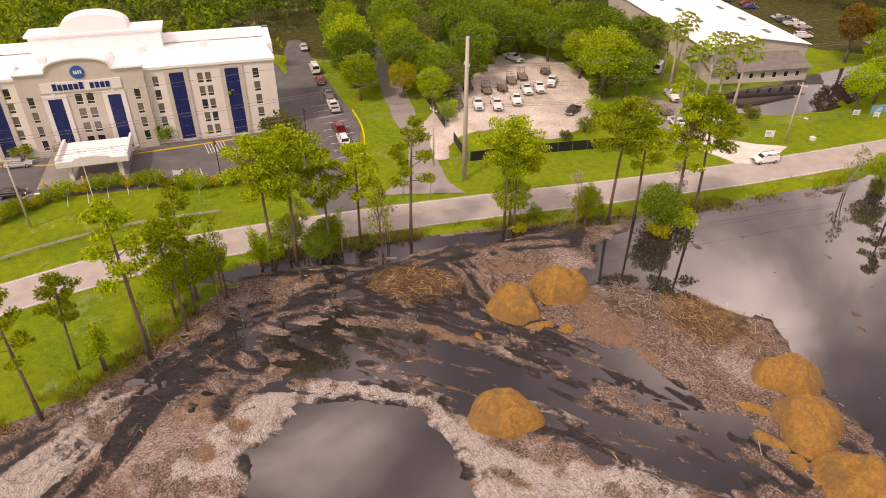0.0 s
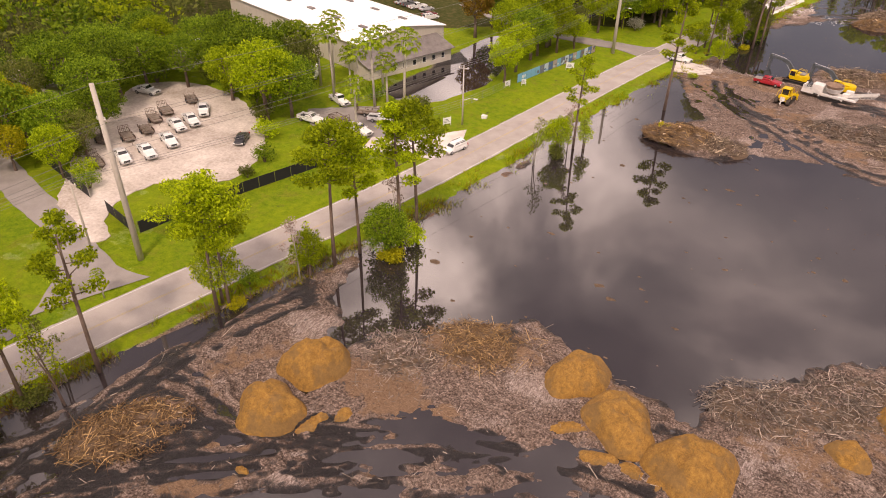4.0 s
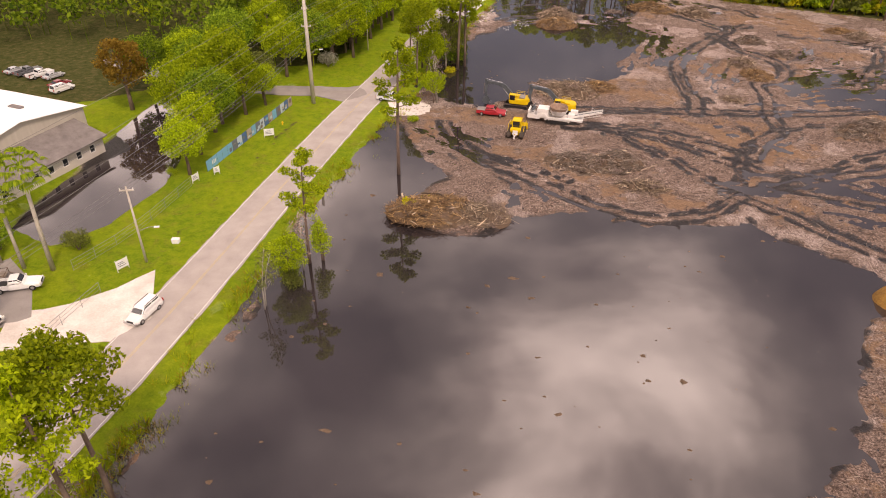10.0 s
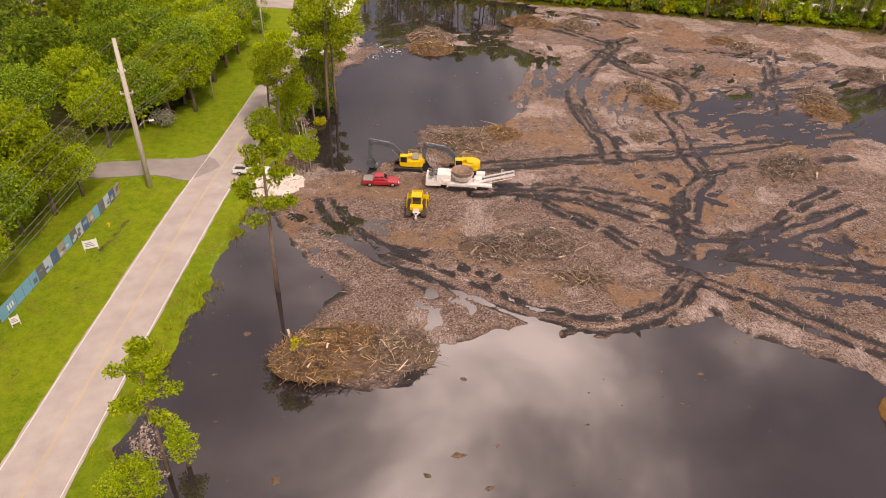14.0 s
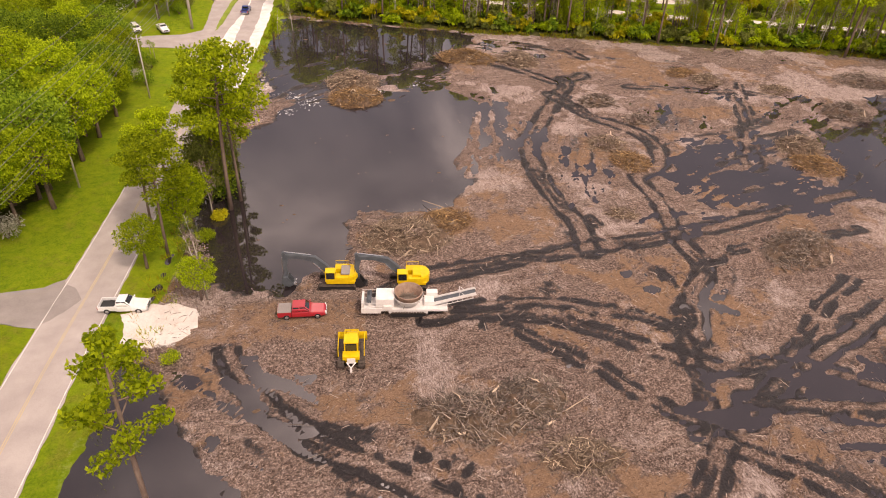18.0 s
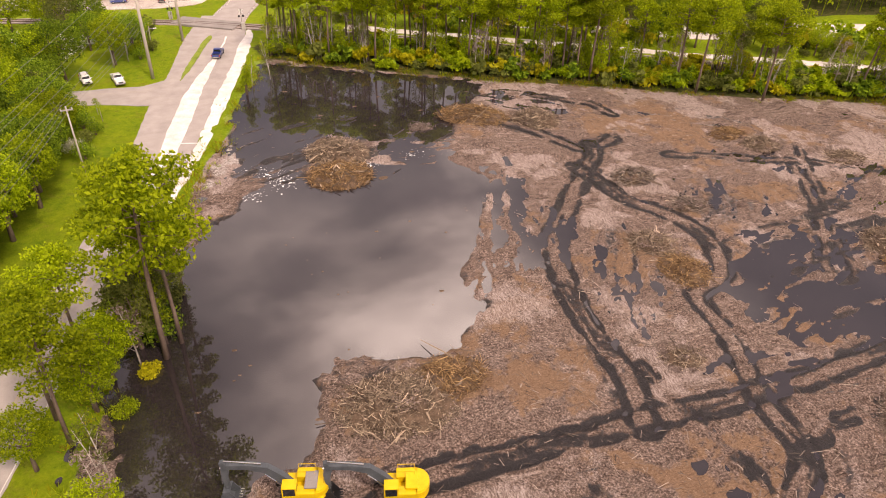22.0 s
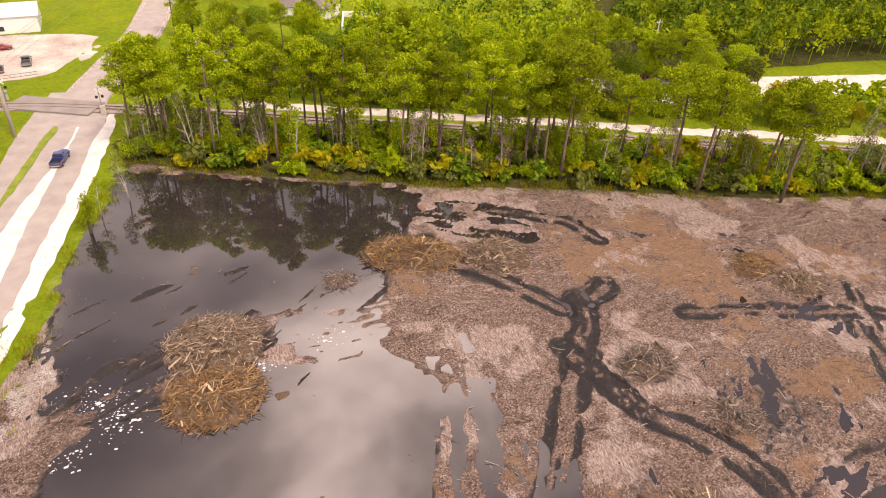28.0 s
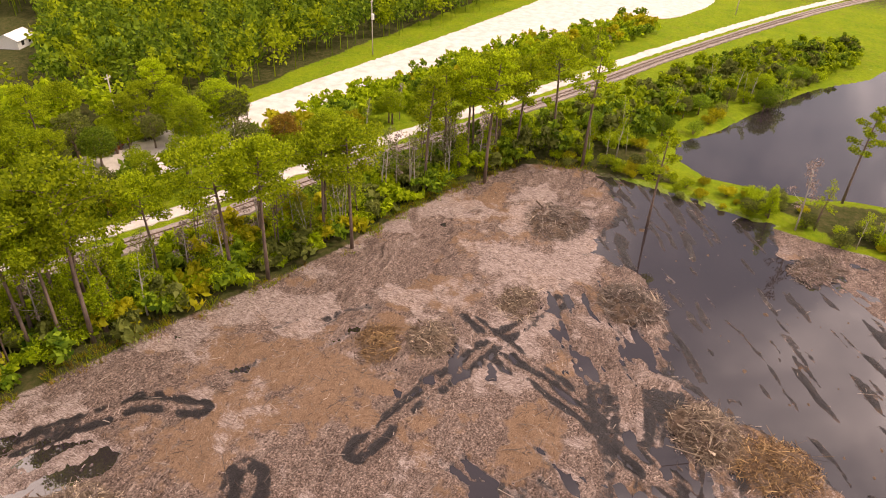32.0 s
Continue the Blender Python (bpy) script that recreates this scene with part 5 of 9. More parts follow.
for i, (x, y, s, k) in enumerate([(-43, 37, 0.85, 1), (-41.5, 44, 0.8, 1), (-40.5, 52, 0.85, 0), (-39.5, 59, 0.9, 1), (-38.5, 66, 0.85, 0), (-37.5, 72, 0.8, 1), (-36.5, 77, 0.75, 1), (-44, 51, 1.0, 1)]):
    OAKS.put(k, x, y, s, i * 59)
PALES = Planter(shrub(405, 3.0, 2.4, "pale", "silvery pale feathery shrub by the road"))
PALES.put(0, -43.4, 33.4, 1.1, 0)
PALES.put(0, -32.6, 92.4, 0.9, 40)
# shade trees between the hotel's side lot and the lane, and round the shell lot
for i, (x, y, s, k) in enumerate([(-103.9, -113.4, 0.85, 1), (-111.4, -112.1, 1.05, 0), (-118.9, -110.2, 1.15, 1), (-126.3, -108.8, 1.05, 0), (-133.7, -107, 1.1, 1), (-141, -105.1, 1.0, 3), (-92.3, -101.7, 0.75, 1), (-96, -95, 0.7, 3),
                                  (-99.6, -89.3, 0.9, 0), (-109, -83.6, 1.0, 2), (-112.6, -75.9, 1.05, 0), (-114.3, -68.4, 1.0, 2), (-108.4, -62.8, 0.95, 0), (-119.4, -83.6, 1.1, 0), (-116.9, -61.9, 1.1, 1), (-101.6, -57.3, 1.0, 2), (-95, -62.9, 0.95, 1),
                                  (-121, -72.1, 1.1, 2), (-127, -93.3, 1.1, 0), (-135.3, -93.4, 1.1, 2)]):
    OAKS.put(k, x, y, s, i * 43)
# trees and bushes between the railway and the far houses
rs = np.random.RandomState(77)
for i in range(130):
    a = rs.rand()
    x = 12 + a * 128
    y = 192 - (x - 12) * 0.48 + rs.rand() * (26 - 8 * a)
    (OAKS, SHRUBS, THINS, OAKS, PINES)[i % 5].put((1, 0, i, (1, 3, 0)[i % 3], i)[i % 5], x, y, (0.8, 1.4, 0.9, 0.7, 0.62)[i % 5] * (0.75 + 0.5 * rs.rand()), rs.rand() * 360)
# hedge before the hotel
for i, (x, y) in enumerate(spline([(-79.2, -181.5), (-83, -175.6), (-84.9, -168.6), (-83.4, -159.6), (-79.5, -153.7), (-76.3, -141.7), (-72.9, -139.7)], 2.2)):
    SHRUBS.put(0 if i % 3 else 2, x, y, 0.85 + 0.1 * (i % 3), i * 50, label="clipped bright green hedge bush")
# green bank and thicket round the lake
rs = np.random.RandomState(21)
for i in range(75):
    p = spline([(153.2, 75.4), (152, 59.1), (148.4, 44.6), (147, 30), (142.9, 18.1), (141.7, 0.8)], 1.0)
    x, y = p[int(rs.rand() * (len(p) - 1))]
    SHRUBS.put(i % 4 if i % 4 != 1 else 0, x + rs.rand() * 9, y + rs.normal() * 1.5, 0.5 + 0.6 * rs.rand(), rs.rand() * 360)
for i in range(80):
    a = rs.rand()
    x, y = 158 + a * 85 + rs.normal() * 3, 66 - a * 50 + rs.rand() * 20
    (THINS, SHRUBS, OAKS)[(0, 1, 1, 1, 2)[i % 5]].put(i, x, y, (0.9, 1.3, 0.45)[(0, 1, 1, 1, 2)[i % 5]] * (0.7 + 0.5 * rs.rand()), rs.rand() * 360)
PINES.put(3, 161.8, 20.5, 0.9, 30)
PINES.put(3, 136.2, 52.3, 0.85, 120)
for k, (x, y, s) in enumerate([(73.6, 111, 1.15), (94.8, 100, 1.06), (107.8, 93.6, 1.02), (139.2, 83, 1.2), (161, 76, 1.1), (155, 68, 1.2)]):
    PINES.put((2, 0, 2, 1, 0, 3)[k], x, y, s, k * 83)
THINS.put(3, 146.4, 28.8, 1.3, 10, label="pale bare-limbed tree by the lake")
for i, (x, y) in enumerate([(144, 19.6), (146.7, 15.5), (148.8, 33.2), (141.9, 12.3), (147.5, 25.8), (144.2, 8.3)]):
    THINS.put(i, x, y, 0.8, i * 70)
for i, (x, y, s) in enumerate([(108.9, 105.5, 0.9), (112.6, 129.4, 1.0), (123.2, 124.8, 1.0), (131.7, 121.8, 0.95), (98.2, 133.7, 0.9), (85.7, 141.4, 1.0), (136, 120.3, 0.8), (72.3, 140.4, 0.9), (60.3, 148.1, 1.0), (42.8, 156.6, 1.0), (31.3, 163.6, 1.0), (25.6, 169.5, 0.9), (146.8, 115.5, 0.7), (157.3, 112.5, 0.7), (170.1, 107.5, 0.8), (183.2, 102.2, 0.7), (196.5, 96.9, 0.8)]):
    (OAKS if i % 3 else YELLOWS).put(1 if i % 2 else 3 if i % 3 else 0, x, y, s * 0.8, i * 47)


def woods(name, label, outline, spacing, low, high, mats, seed, avoid=()):
    """A far wood: many crowns and stems too far off to pick apart, in one mesh."""
    r = np.random.RandomState(seed)
    p = np.array(outline, float)
    xs, ys = np.meshgrid(np.arange(p[:, 0].min(), p[:, 0].max(), spacing), np.arange(p[:, 1].min(), p[:, 1].max(), spacing))
    xs, ys = xs.ravel() + r.uniform(-0.45, 0.45, xs.size) * spacing, ys.ravel() + r.uniform(-0.45, 0.45, ys.size) * spacing
    keep = inside(xs, ys, outline) < 0
    for a in avoid:
        keep &= inside(xs, ys, a) > 2
    verts, faces, which = [], [], []
    for x, y in zip(xs[keep], ys[keep]):
        h, w = r.uniform(low, high), spacing * r.uniform(0.55, 0.85)
        m = r.randint(len(mats))
        before = len(faces)
        for k in range(6):
            c = (x + r.normal() * w * 0.45, y + r.normal() * w * 0.45, 0.3 + h * (0.42 + 0.5 * (k + 0.5) / 6))
            leaves(r, c, (w * (0.75 - 0.07 * k), w * (0.75 - 0.07 * k), h * 0.14), 24, 0.62, verts, faces)
        b = len(verts)
        verts += [(x - 0.15, y, 0), (x + 0.15, y - 0.1, 0), (x, y + 0.15, 0), (x, y, h * 0.7)]
        faces += [(b, b + 1, b + 3), (b + 1, b + 2, b + 3), (b + 2, b, b + 3)]
        which += [m] * (len(faces) - before)
    ob = mesh_object(name, verts, faces, [M[q] for q in mats])
    ob.data.polygons.foreach_set("material_index", which)
    return tagged(ob, label, "woods", kind="stuff")


# thickets on both sides of the railway
rs = np.random.RandomState(31)
NORTH_SIDE = spline([(16.6, 168.6), (42.8, 156.6), (74, 143.2), (106.5, 129.9), (136.3, 117.6), (168.4, 104.5), (201.5, 92.3), (248.5, 73.7)], 1.0)
for i in range(85):
    x, y = NORTH_SIDE[int(rs.rand() * (len(NORTH_SIDE) - 1))]
    o = rs.rand() * 7
    (SHRUBS, SHRUBS, THINS, OAKS)[i % 4].put((0, 3, i, 1)[i % 4], x + o * 0.45, y + o * 0.9, (1.3, 1.1, 0.7, 0.5)[i % 4] * (0.7 + 0.6 * rs.rand()), rs.rand() * 360)
woods("pine_woods", "dense dark green pine plantation", [(141, 161.2), (152.1, 153.4), (200.8, 148.9), (241.3, 137.8), (303.9, 127.6), (372.3, 123), (385.8, 322), (182.6, 296.2), (181.1, 242.3), (150.3, 206.9), (127.1, 178.7)], 5.2, 10, 16, ("oak", "pine", "oak"), 5)
woods("mixed_woods", "dense mixed green woods behind the hotel", [(-117, -64.6), (-114.5, -49), (-142.2, -35.1), (-149.2, 11.5), (-119.6, 39.4), (-68.2, 42.1), (-56.5, 52.5), (-57.7, 110.6), (-150.9, 132.8), (-321.1, 108.5), (-315.1, -239.1), (-144.5, -239.4), (-128.7, -189.1), (-130.6, -128.3), (-153.9, -130.4), (-160.5, -109.4), (-129.8, -97.2)], 7.5, 9, 15, ("oak", "oak", "lush", "olive"), 6,
      avoid=([(-158, -118.9), (-152.7, -91.9), (-97.2, -108.5), (-97.5, -125.1)], [(-142.1, -30.5), (-91.4, -43.7), (-68.4, 5.2), (-91.8, 32.4), (-142.6, 30.9)], [(-134.3, -81.8), (-133.2, -46.3), (-109.8, -46.2), (-110.9, -81.7)], [(-99.7, 116.3), (-79.5, 119.1), (-78.1, 132.4), (-98.5, 128.3)]))
woods("north_woods", "scattered green trees round far houses", [(22.9, 241.8), (178.4, 265.4), (235, 393), (-4.8, 370.8)], 9.0, 8, 13, ("oak", "lush"), 7)
woods("street_woods", "dense leafy trees beside the street", [(-46.1, 28.9), (-44.5, 53.7), (-41.5, 76.2), (-44.6, 97.2), (-60, 108.9), (-70, 43.8), (-60.7, 26.3)], 6.5, 8, 12, ("lush", "oak", "lush"), 10)
woods("house_trees", "leafy trees round the far houses", [(77.8, 194.6), (119.7, 174), (127.7, 191.2), (106.1, 213.2), (82.9, 222.3)], 8.0, 8, 12, ("oak", "lush"), 8)
woods("west_houses_trees", "leafy trees by the far sheds", [(-126.6, 137.7), (-59, 135), (-52.9, 169.8), (-128.1, 183.4)], 9.0, 7, 11, ("oak", "lush"), 9)
woods("undergrowth", "dense green undergrowth below the railway trees", [(2.5, 138.5), (17, 130.9), (39.5, 121.5), (72.2, 109.5), (109.3, 95.2), (140.2, 85.7), (150.7, 79.3), (160.4, 85.6), (141.3, 99.2), (108.3, 111.9), (75.4, 125.9), (43.8, 139.1), (11.7, 152.9)], 2.7, 1.6, 4.6, ("lush", "oak", "yellowing", "olive", "lush"), 14)
woods("trackside_trees", "leafy trees between railway and lane", [(16.7, 165.5), (51.6, 149.9), (94.4, 132.5), (112.9, 126.8), (112.8, 135.6), (83.3, 146.4), (54, 156.8), (25.6, 170.3)], 4.6, 4.5, 9, ("lush", "oak", "yellowing"), 15)
woods("lane_trees", "tall leafy trees behind the lane", [(43.3, 184.4), (67.1, 171.1), (91.6, 161.5), (121.5, 155.3), (133.8, 172.6), (119.2, 178.9), (89.5, 188.5), (65.8, 194.1), (53.6, 201.5)], 5.2, 8, 14, ("oak", "lush", "pine", "lush"), 16)
woods("bank_thicket", "green thicket along the railway bank", [(122.5, 130.1), (156.7, 117.1), (217.6, 92.2), (274.5, 68.8), (281.4, 78.4), (220.3, 107), (180.8, 120.4), (139.9, 129.6)], 3.6, 3, 7.5, ("lush", "yellowing", "lush", "oak"), 17)
woods("lakeside_thicket", "green thicket between railway and lake", [(150.4, 91.1), (178.2, 77.3), (223.9, 57.1), (268, 35.5), (283.4, 8.5), (261, 11.5), (212.8, 44), (180.9, 58.2), (170.1, 58.8), (156.8, 71.4)], 3.4, 2.5, 6.5, ("lush", "oak", "olive", "lush"), 18)
for i, (x, y, s, k) in enumerate([(-54.9, -15.1, 0.9, 1), (-55.9, -5.5, 1.0, 0), (-53, 3.3, 0.95, 1), (-56.9, 7.8, 1.05, 1), (-52.1, 12, 0.8, 3), (-62.7, 9.2, 1.1, 0), (-53.8, -22.7, 0.8, 1), (-50.6, 8.4, 0.7, 1), (-66.5, 12.8, 1.1, 1)]):
    OAKS.put(k, x, y, s, i * 71)
# brush and weeds round the lot, palmetto by the road
for i, (x, y, s) in enumerate([(-112.9, -89.3, 1.4), (-115.6, -81.7, 1.5), (-119.2, -74, 1.5), (-116.1, -64.6, 1.4), (-107.2, -57.3, 1.4), (-97.9, -60, 1.3), (-90.3, -60.9, 1.3), (-82.7, -66.6, 1.4), (-76.1, -72.4, 1.3), (-69.4, -80, 1.0), (-67.6, -85.7, 0.8), (-89.4, -99.8, 1.2), (-85.6, -101.7, 1.0), (-96.9, -96, 1.3), (-103.6, -95, 1.4)]):
    SHRUBS.put((1, 3, 0)[i % 3], x, y, s, i * 83)
for i, (x, y, s) in enumerate([(-47.9, -156.1, 0.34), (-46.9, -158.1, 0.3), (-46.4, -154.1, 0.28)]):
    PALMS.put(i, x, y, s, i * 70, label="low bushy palmetto beside the mud")


def reeds(name, label, line, count, spread_, seed, mats):
    """Tufts of reed and weed too fine to pick apart, along a line."""
    r = np.random.RandomState(seed)
    s = spline(line, 1.0)
    verts, faces, which = [], [], []
    for i in range(count):
        p = s[r.randint(len(s))]
        x, y = p[0] + r.normal() * spread_, p[1] + r.normal() * spread_
        if noise.noise(Vector((x * 0.16, y * 0.16, 4))) < -0.12:
            continue
        z, m, h = ground_z(x, y) - 0.05, r.randint(len(mats)), 0.35 + 0.75 * r.rand() ** 2
        for k in range(8):
            a, t = r.rand() * 6.28, r.rand() * 6.28
            bx, by = x + math.cos(a) * 0.22, y + math.sin(a) * 0.22
            b = len(verts)
            verts += [(bx - math.sin(t) * 0.05, by + math.cos(t) * 0.05, z), (bx + math.sin(t) * 0.05, by - math.cos(t) * 0.05, z), (bx + math.cos(a) * h * 0.55, by + math.sin(a) * h * 0.55, z + h * (0.6 + 0.5 * r.rand()))]
            faces.append((b, b + 1, b + 2))
            which.append(m)
    ob = mesh_object(name, verts, faces, [M[q] for q in mats])
    ob.data.polygons.foreach_set("material_index", which)
    return tagged(ob, label, "reeds", kind="stuff")


reeds("reeds", "yellow and brown reeds along the muddy edge", SITE[0:11], 2600, 1.1, 51, ("yellowing", "rusty", "dead", "lush", "yellowing"))
reeds("weeds", "green weeds along the flooded road verge", SITE[9:26], 2600, 1.3, 52, ("lush", "yellowing", "lush", "rusty"))
reeds("ferns", "bright yellow-green ferns below the tree belt", SITE[25:36], 2400, 1.0, 53, ("yellowing", "lush", "rusty", "lush"))
# garden trees, palms and bushes by the north crossing
for i, (x, y, s, k) in enumerate([(-39, 150.1, 0.75, 0), (-33.4, 152.7, 0.7, 1), (-29.4, 148.7, 0.6, 0), (-26.1, 154.1, 0.55, 3), (-44.8, 135.2, 0.9, 1), (-42.1, 122.6, 0.7, 0), (-48.2, 114.5, 0.95, 1), (-52, 104.7, 1.0, 0), (-44.5, 98.9, 0.9, 1), (-41.1, 87.4, 0.9, 0)]):
    OAKS.put(k, x, y, s, i * 57)
for i, (x, y, s) in enumerate([(-26.9, 147.6, 0.6), (-25.3, 151, 0.55), (-37.4, 154.3, 0.75), (-32.9, 107.2, 0.3), (-31.5, 109.8, 0.3), (-30.2, 106.3, 0.3), (-41.5, 151.3, 0.8)]):
    PALMS.put(i, x, y, s, i * 70)
for i, (x, y, s) in enumerate([(-27, 142, 0.9), (-27.8, 145, 1.2), (-24.8, 147.9, 1.0), (-33, 103.2, 1.1), (-34.7, 107.9, 1.2), (-31.4, 96.7, 0.9), (-30.6, 90, 1.0), (-37.2, 112.4, 1.1), (-42.7, 126.9, 1.0), (-30.4, 100.1, 0.8)]):
    SHRUBS.put((1, 0, 3)[i % 3], x, y, s, i * 64)
# ------------------------------------------------------------ the hotel: local x runs along its front, y points out of it
hotel = empty("hotel", "five-storey cream stucco hotel with navy panels and white roof", "hotel", pose(-95.4, -132.7, 0.2, 0, 0, -99.85))
LEN, DEEP, TOP = 68.0, 15.5, 15.0


def wall_strip(bm, x0, x1, y, z0, z1, thick, holes):
    """A wall along x with rectangular openings, as columns of pieces round the holes."""
    cuts = sorted({x0, x1, *[h[0] for h in holes], *[h[1] for h in holes]})
    for a, b in zip(cuts, cuts[1:]):
        col = sorted((h[2], h[3]) for h in holes if h[0] <= a + 1e-6 and h[1] >= b - 1e-6)
        z = z0
        for lo, hi in col:
            box(bm, a, y - thick, z, b, y, lo)
            z = hi
        box(bm, a, y - thick, z, b, y, z1)


def pane_set(parent, x0, x1, y, z0, z1, lit):
    """A window: frame, two sashes of glass and the dark louvre below."""
    w = empty("window", "", "")
    w.parent = parent
    bm = bmesh.new()
    for a, b, c, d in ((x0, x1, z1 - 0.07, z1), (x0, x1, z0, z0 + 0.07), (x0, x0 + 0.07, z0, z1), (x1 - 0.07, x1, z0, z1), (x0, x1, z0 + 0.5, z0 + 0.56)):
        box(bm, a, y - 0.12, c, b, y - 0.02, d)
    part("frame", bm, M["trim"], w)
    bm = bmesh.new()
    box(bm, x0 + 0.06, y - 0.16, z0 + 0.55, x1 - 0.06, y - 0.10, z1 - 0.05)
    part("pane", bm, M["pale_glass" if lit else "glass"], w)
    bm = bmesh.new()
    box(bm, x0 + 0.06, y - 0.16, z0 + 0.06, x1 - 0.06, y - 0.08, z0 + 0.51)
    part("louvre", bm, M["glass"], w)


FLOORS5 = [0.9 + 2.5 * i for i in range(5)]
FLOORS4 = [1.4 + 2.62 * i for i in range(4)]
right = [(2.8, 4.0), (11.2, 12.3), (12.6, 13.7), (20.2, 21.3)]
middle = [(23.5, 24.6), (31.1, 32.4), (32.9, 34.2), (40.5, 41.6)]
left = [(44.0, 45.1), (50.6, 51.8), (52.2, 53.3), (60.5, 61.7)]
holes_r = [(a, b, z, z + 1.95) for a, b in right for z in FLOORS5]
holes_m = [(a, b, z, z + 2.0) for a, b in middle for z in FLOORS4]
holes_l = [(a, b, z, z + 1.95) for a, b in left for z in FLOORS5]
bm = bmesh.new()
wall_strip(bm, 0, 22.4, 0, -0.2, TOP - 0.6, 0.4, holes_r)
part("wall_right_wing", bm, M["stucco"], hotel)
bm = bmesh.new()
wall_strip(bm, 22.4, 42.6, 0.9, -0.2, TOP - 0.6, 0.4, holes_m)
box(bm, 22.4, -0.4, -0.2, 22.7, 0.5, TOP - 0.6)
box(bm, 42.3, -0.4, -0.2, 42.6, 0.5, TOP - 0.6)
part("wall_centre", bm, M["stucco_tan"], hotel, "greige stucco centre bay")
bm = bmesh.new()
wall_strip(bm, 42.6, LEN, 0, -0.2, TOP - 0.6, 0.4, holes_l)
part("wall_left_wing", bm, M["stucco"], hotel)
bm = bmesh.new()
box(bm, 0, -DEEP, -0.2, 0.4, -0.4, TOP - 0.6)
box(bm, LEN - 0.4, -DEEP, -0.2, LEN, -0.4, TOP - 0.6)
box(bm, 0.4, -DEEP, -0.2, LEN - 0.4, -DEEP + 0.4, TOP - 0.6)
part("wall_ends", bm, M["stucco"], hotel)
bm = bmesh.new()
box(bm, 0.4, -DEEP + 0.4, TOP - 1.2, LEN - 0.4, -1.2, TOP - 0.8)
part("roof_deck", bm, M["roof_white"], hotel)
# sloped white parapet round the roof
bm = bmesh.new()
for x0, x1, y in ((-0.3, 22.4, 0.3), (42.6, LEN + 0.3, 0.3)):
    vs = [(x0, y, TOP - 0.9), (x1, y, TOP - 0.9), (x1, y, TOP - 0.45), (x0, y, TOP - 0.45), (x0 + (1.2 if x0 < 0 else 0), -3.2, TOP + 1.3), (x1, -3.2, TOP + 1.3), (x1, -3.6, TOP + 1.3), (x0 + (1.2 if x0 < 0 else 0), -3.6, TOP + 1.3),
          (x0, -3.6, TOP - 0.9), (x1, -3.6, TOP - 0.9)]
    v = [bm.verts.new(p) for p in vs]
    for q in ((0, 1, 2, 3), (3, 2, 5, 4), (4, 5, 6, 7), (7, 6, 9, 8), (8, 9, 1, 0)):
        bm.faces.new([v[i] for i in q])
    bm.faces.new([v[i] for i in (0, 3, 4, 7, 8)])
    bm.faces.new([v[i] for i in (1, 2, 5, 6, 9)])
box(bm, -0.3, -DEEP, TOP - 0.6, 0.9, -3.6, TOP + 1.0)
box(bm, -0.3, -DEEP - 0.3, TOP - 0.6, LEN, -DEEP + 1.0, TOP + 1.0)
part("roof_parapet", bm, M["roof_white"], hotel)


def arch(bm, x0, x1, y0, y1, z0, shoulder, rise, n=18):
    """A gable of a low arch between two shoulders."""
    mid, half = (x0 + x1) / 2, (x1 - x0) / 2
    prof = [(x0, shoulder)]
    for k in range(n + 1):
        a = math.pi * (1 - k / n)
        prof.append((mid + math.cos(a) * half * 0.52, shoulder + max(0, math.sin(a)) ** 0.8 * rise))
    prof.append((x1, shoulder))
    f, b = [], []
    for x, z in prof:
        f.append((bm.verts.new((x, y0, z0)), bm.verts.new((x, y0, z))))
        b.append((bm.verts.new((x, y1, z0)), bm.verts.new((x, y1, z))))
    for i in range(len(prof) - 1):
        bm.faces.new((f[i][0], f[i + 1][0], f[i + 1][1], f[i][1]))
        bm.faces.new((b[i + 1][0], b[i][0], b[i][1], b[i + 1][1]))
        bm.faces.new((f[i][1], f[i + 1][1], b[i + 1][1], b[i][1]))
    bm.faces.new((f[0][0], f[0][1], b[0][1], b[0][0]))
    bm.faces.new((f[-1][1], f[-1][0], b[-1][0], b[-1][1]))


bm = bmesh.new()
arch(bm, 22.4, 42.6, 0.9, 0.5, TOP - 0.6, TOP + 0.1, 2.2)
part("gable_front", bm, M["stucco_tan"], hotel)
bm = bmesh.new()
cope = [(22.3, 1.0, TOP + 0.2)] + [(32.5 + math.cos(math.pi * (1 - k / 18)) * 10.1 * 0.52, 1.0, TOP + 0.2 + max(0, math.sin(math.pi * (1 - k / 18))) ** 0.8 * 2.2) for k in range(19)] + [(42.7, 1.0, TOP + 0.2)]
tube(bm, cope, [0.27] * len(cope), 6)
part("gable_coping", bm, M["trim"], hotel)
bm = bmesh.new()
arch(bm, 22.4, 42.6, 0.49, -4.0, TOP - 0.6, TOP + 0.2, 2.3)
part("gable_roof", bm, M["roof_white"], hotel)
bm = bmesh.new()
arch(bm, 19.5, 42, -12.0, -16.5, TOP - 0.8, TOP + 3.2, 2.9)
box(bm, 19.0, -16.8, TOP + 2.7, 42.5, -11.7, TOP + 3.1)
part("stair_tower", bm, M["roof_white"], hotel, "white arched rear roof tower")
for i in range(7):
    bm = bmesh.new()
    box(bm, 6 + 5.5 * i, -9 - (i % 2) * 2, TOP - 0.8, 7.3 + 5.5 * i, -7.6 - (i % 2) * 2, TOP + 0.35, bevel=0.05)
    part("roof_unit", bm, M["trim"], hotel)
for i, (a, b) in enumerate(right + left):
    for j, z in enumerate(FLOORS5):
        pane_set(hotel, a, b, 0, z, z + 1.95, (i * 5 + j * 3) % 4 != 0)
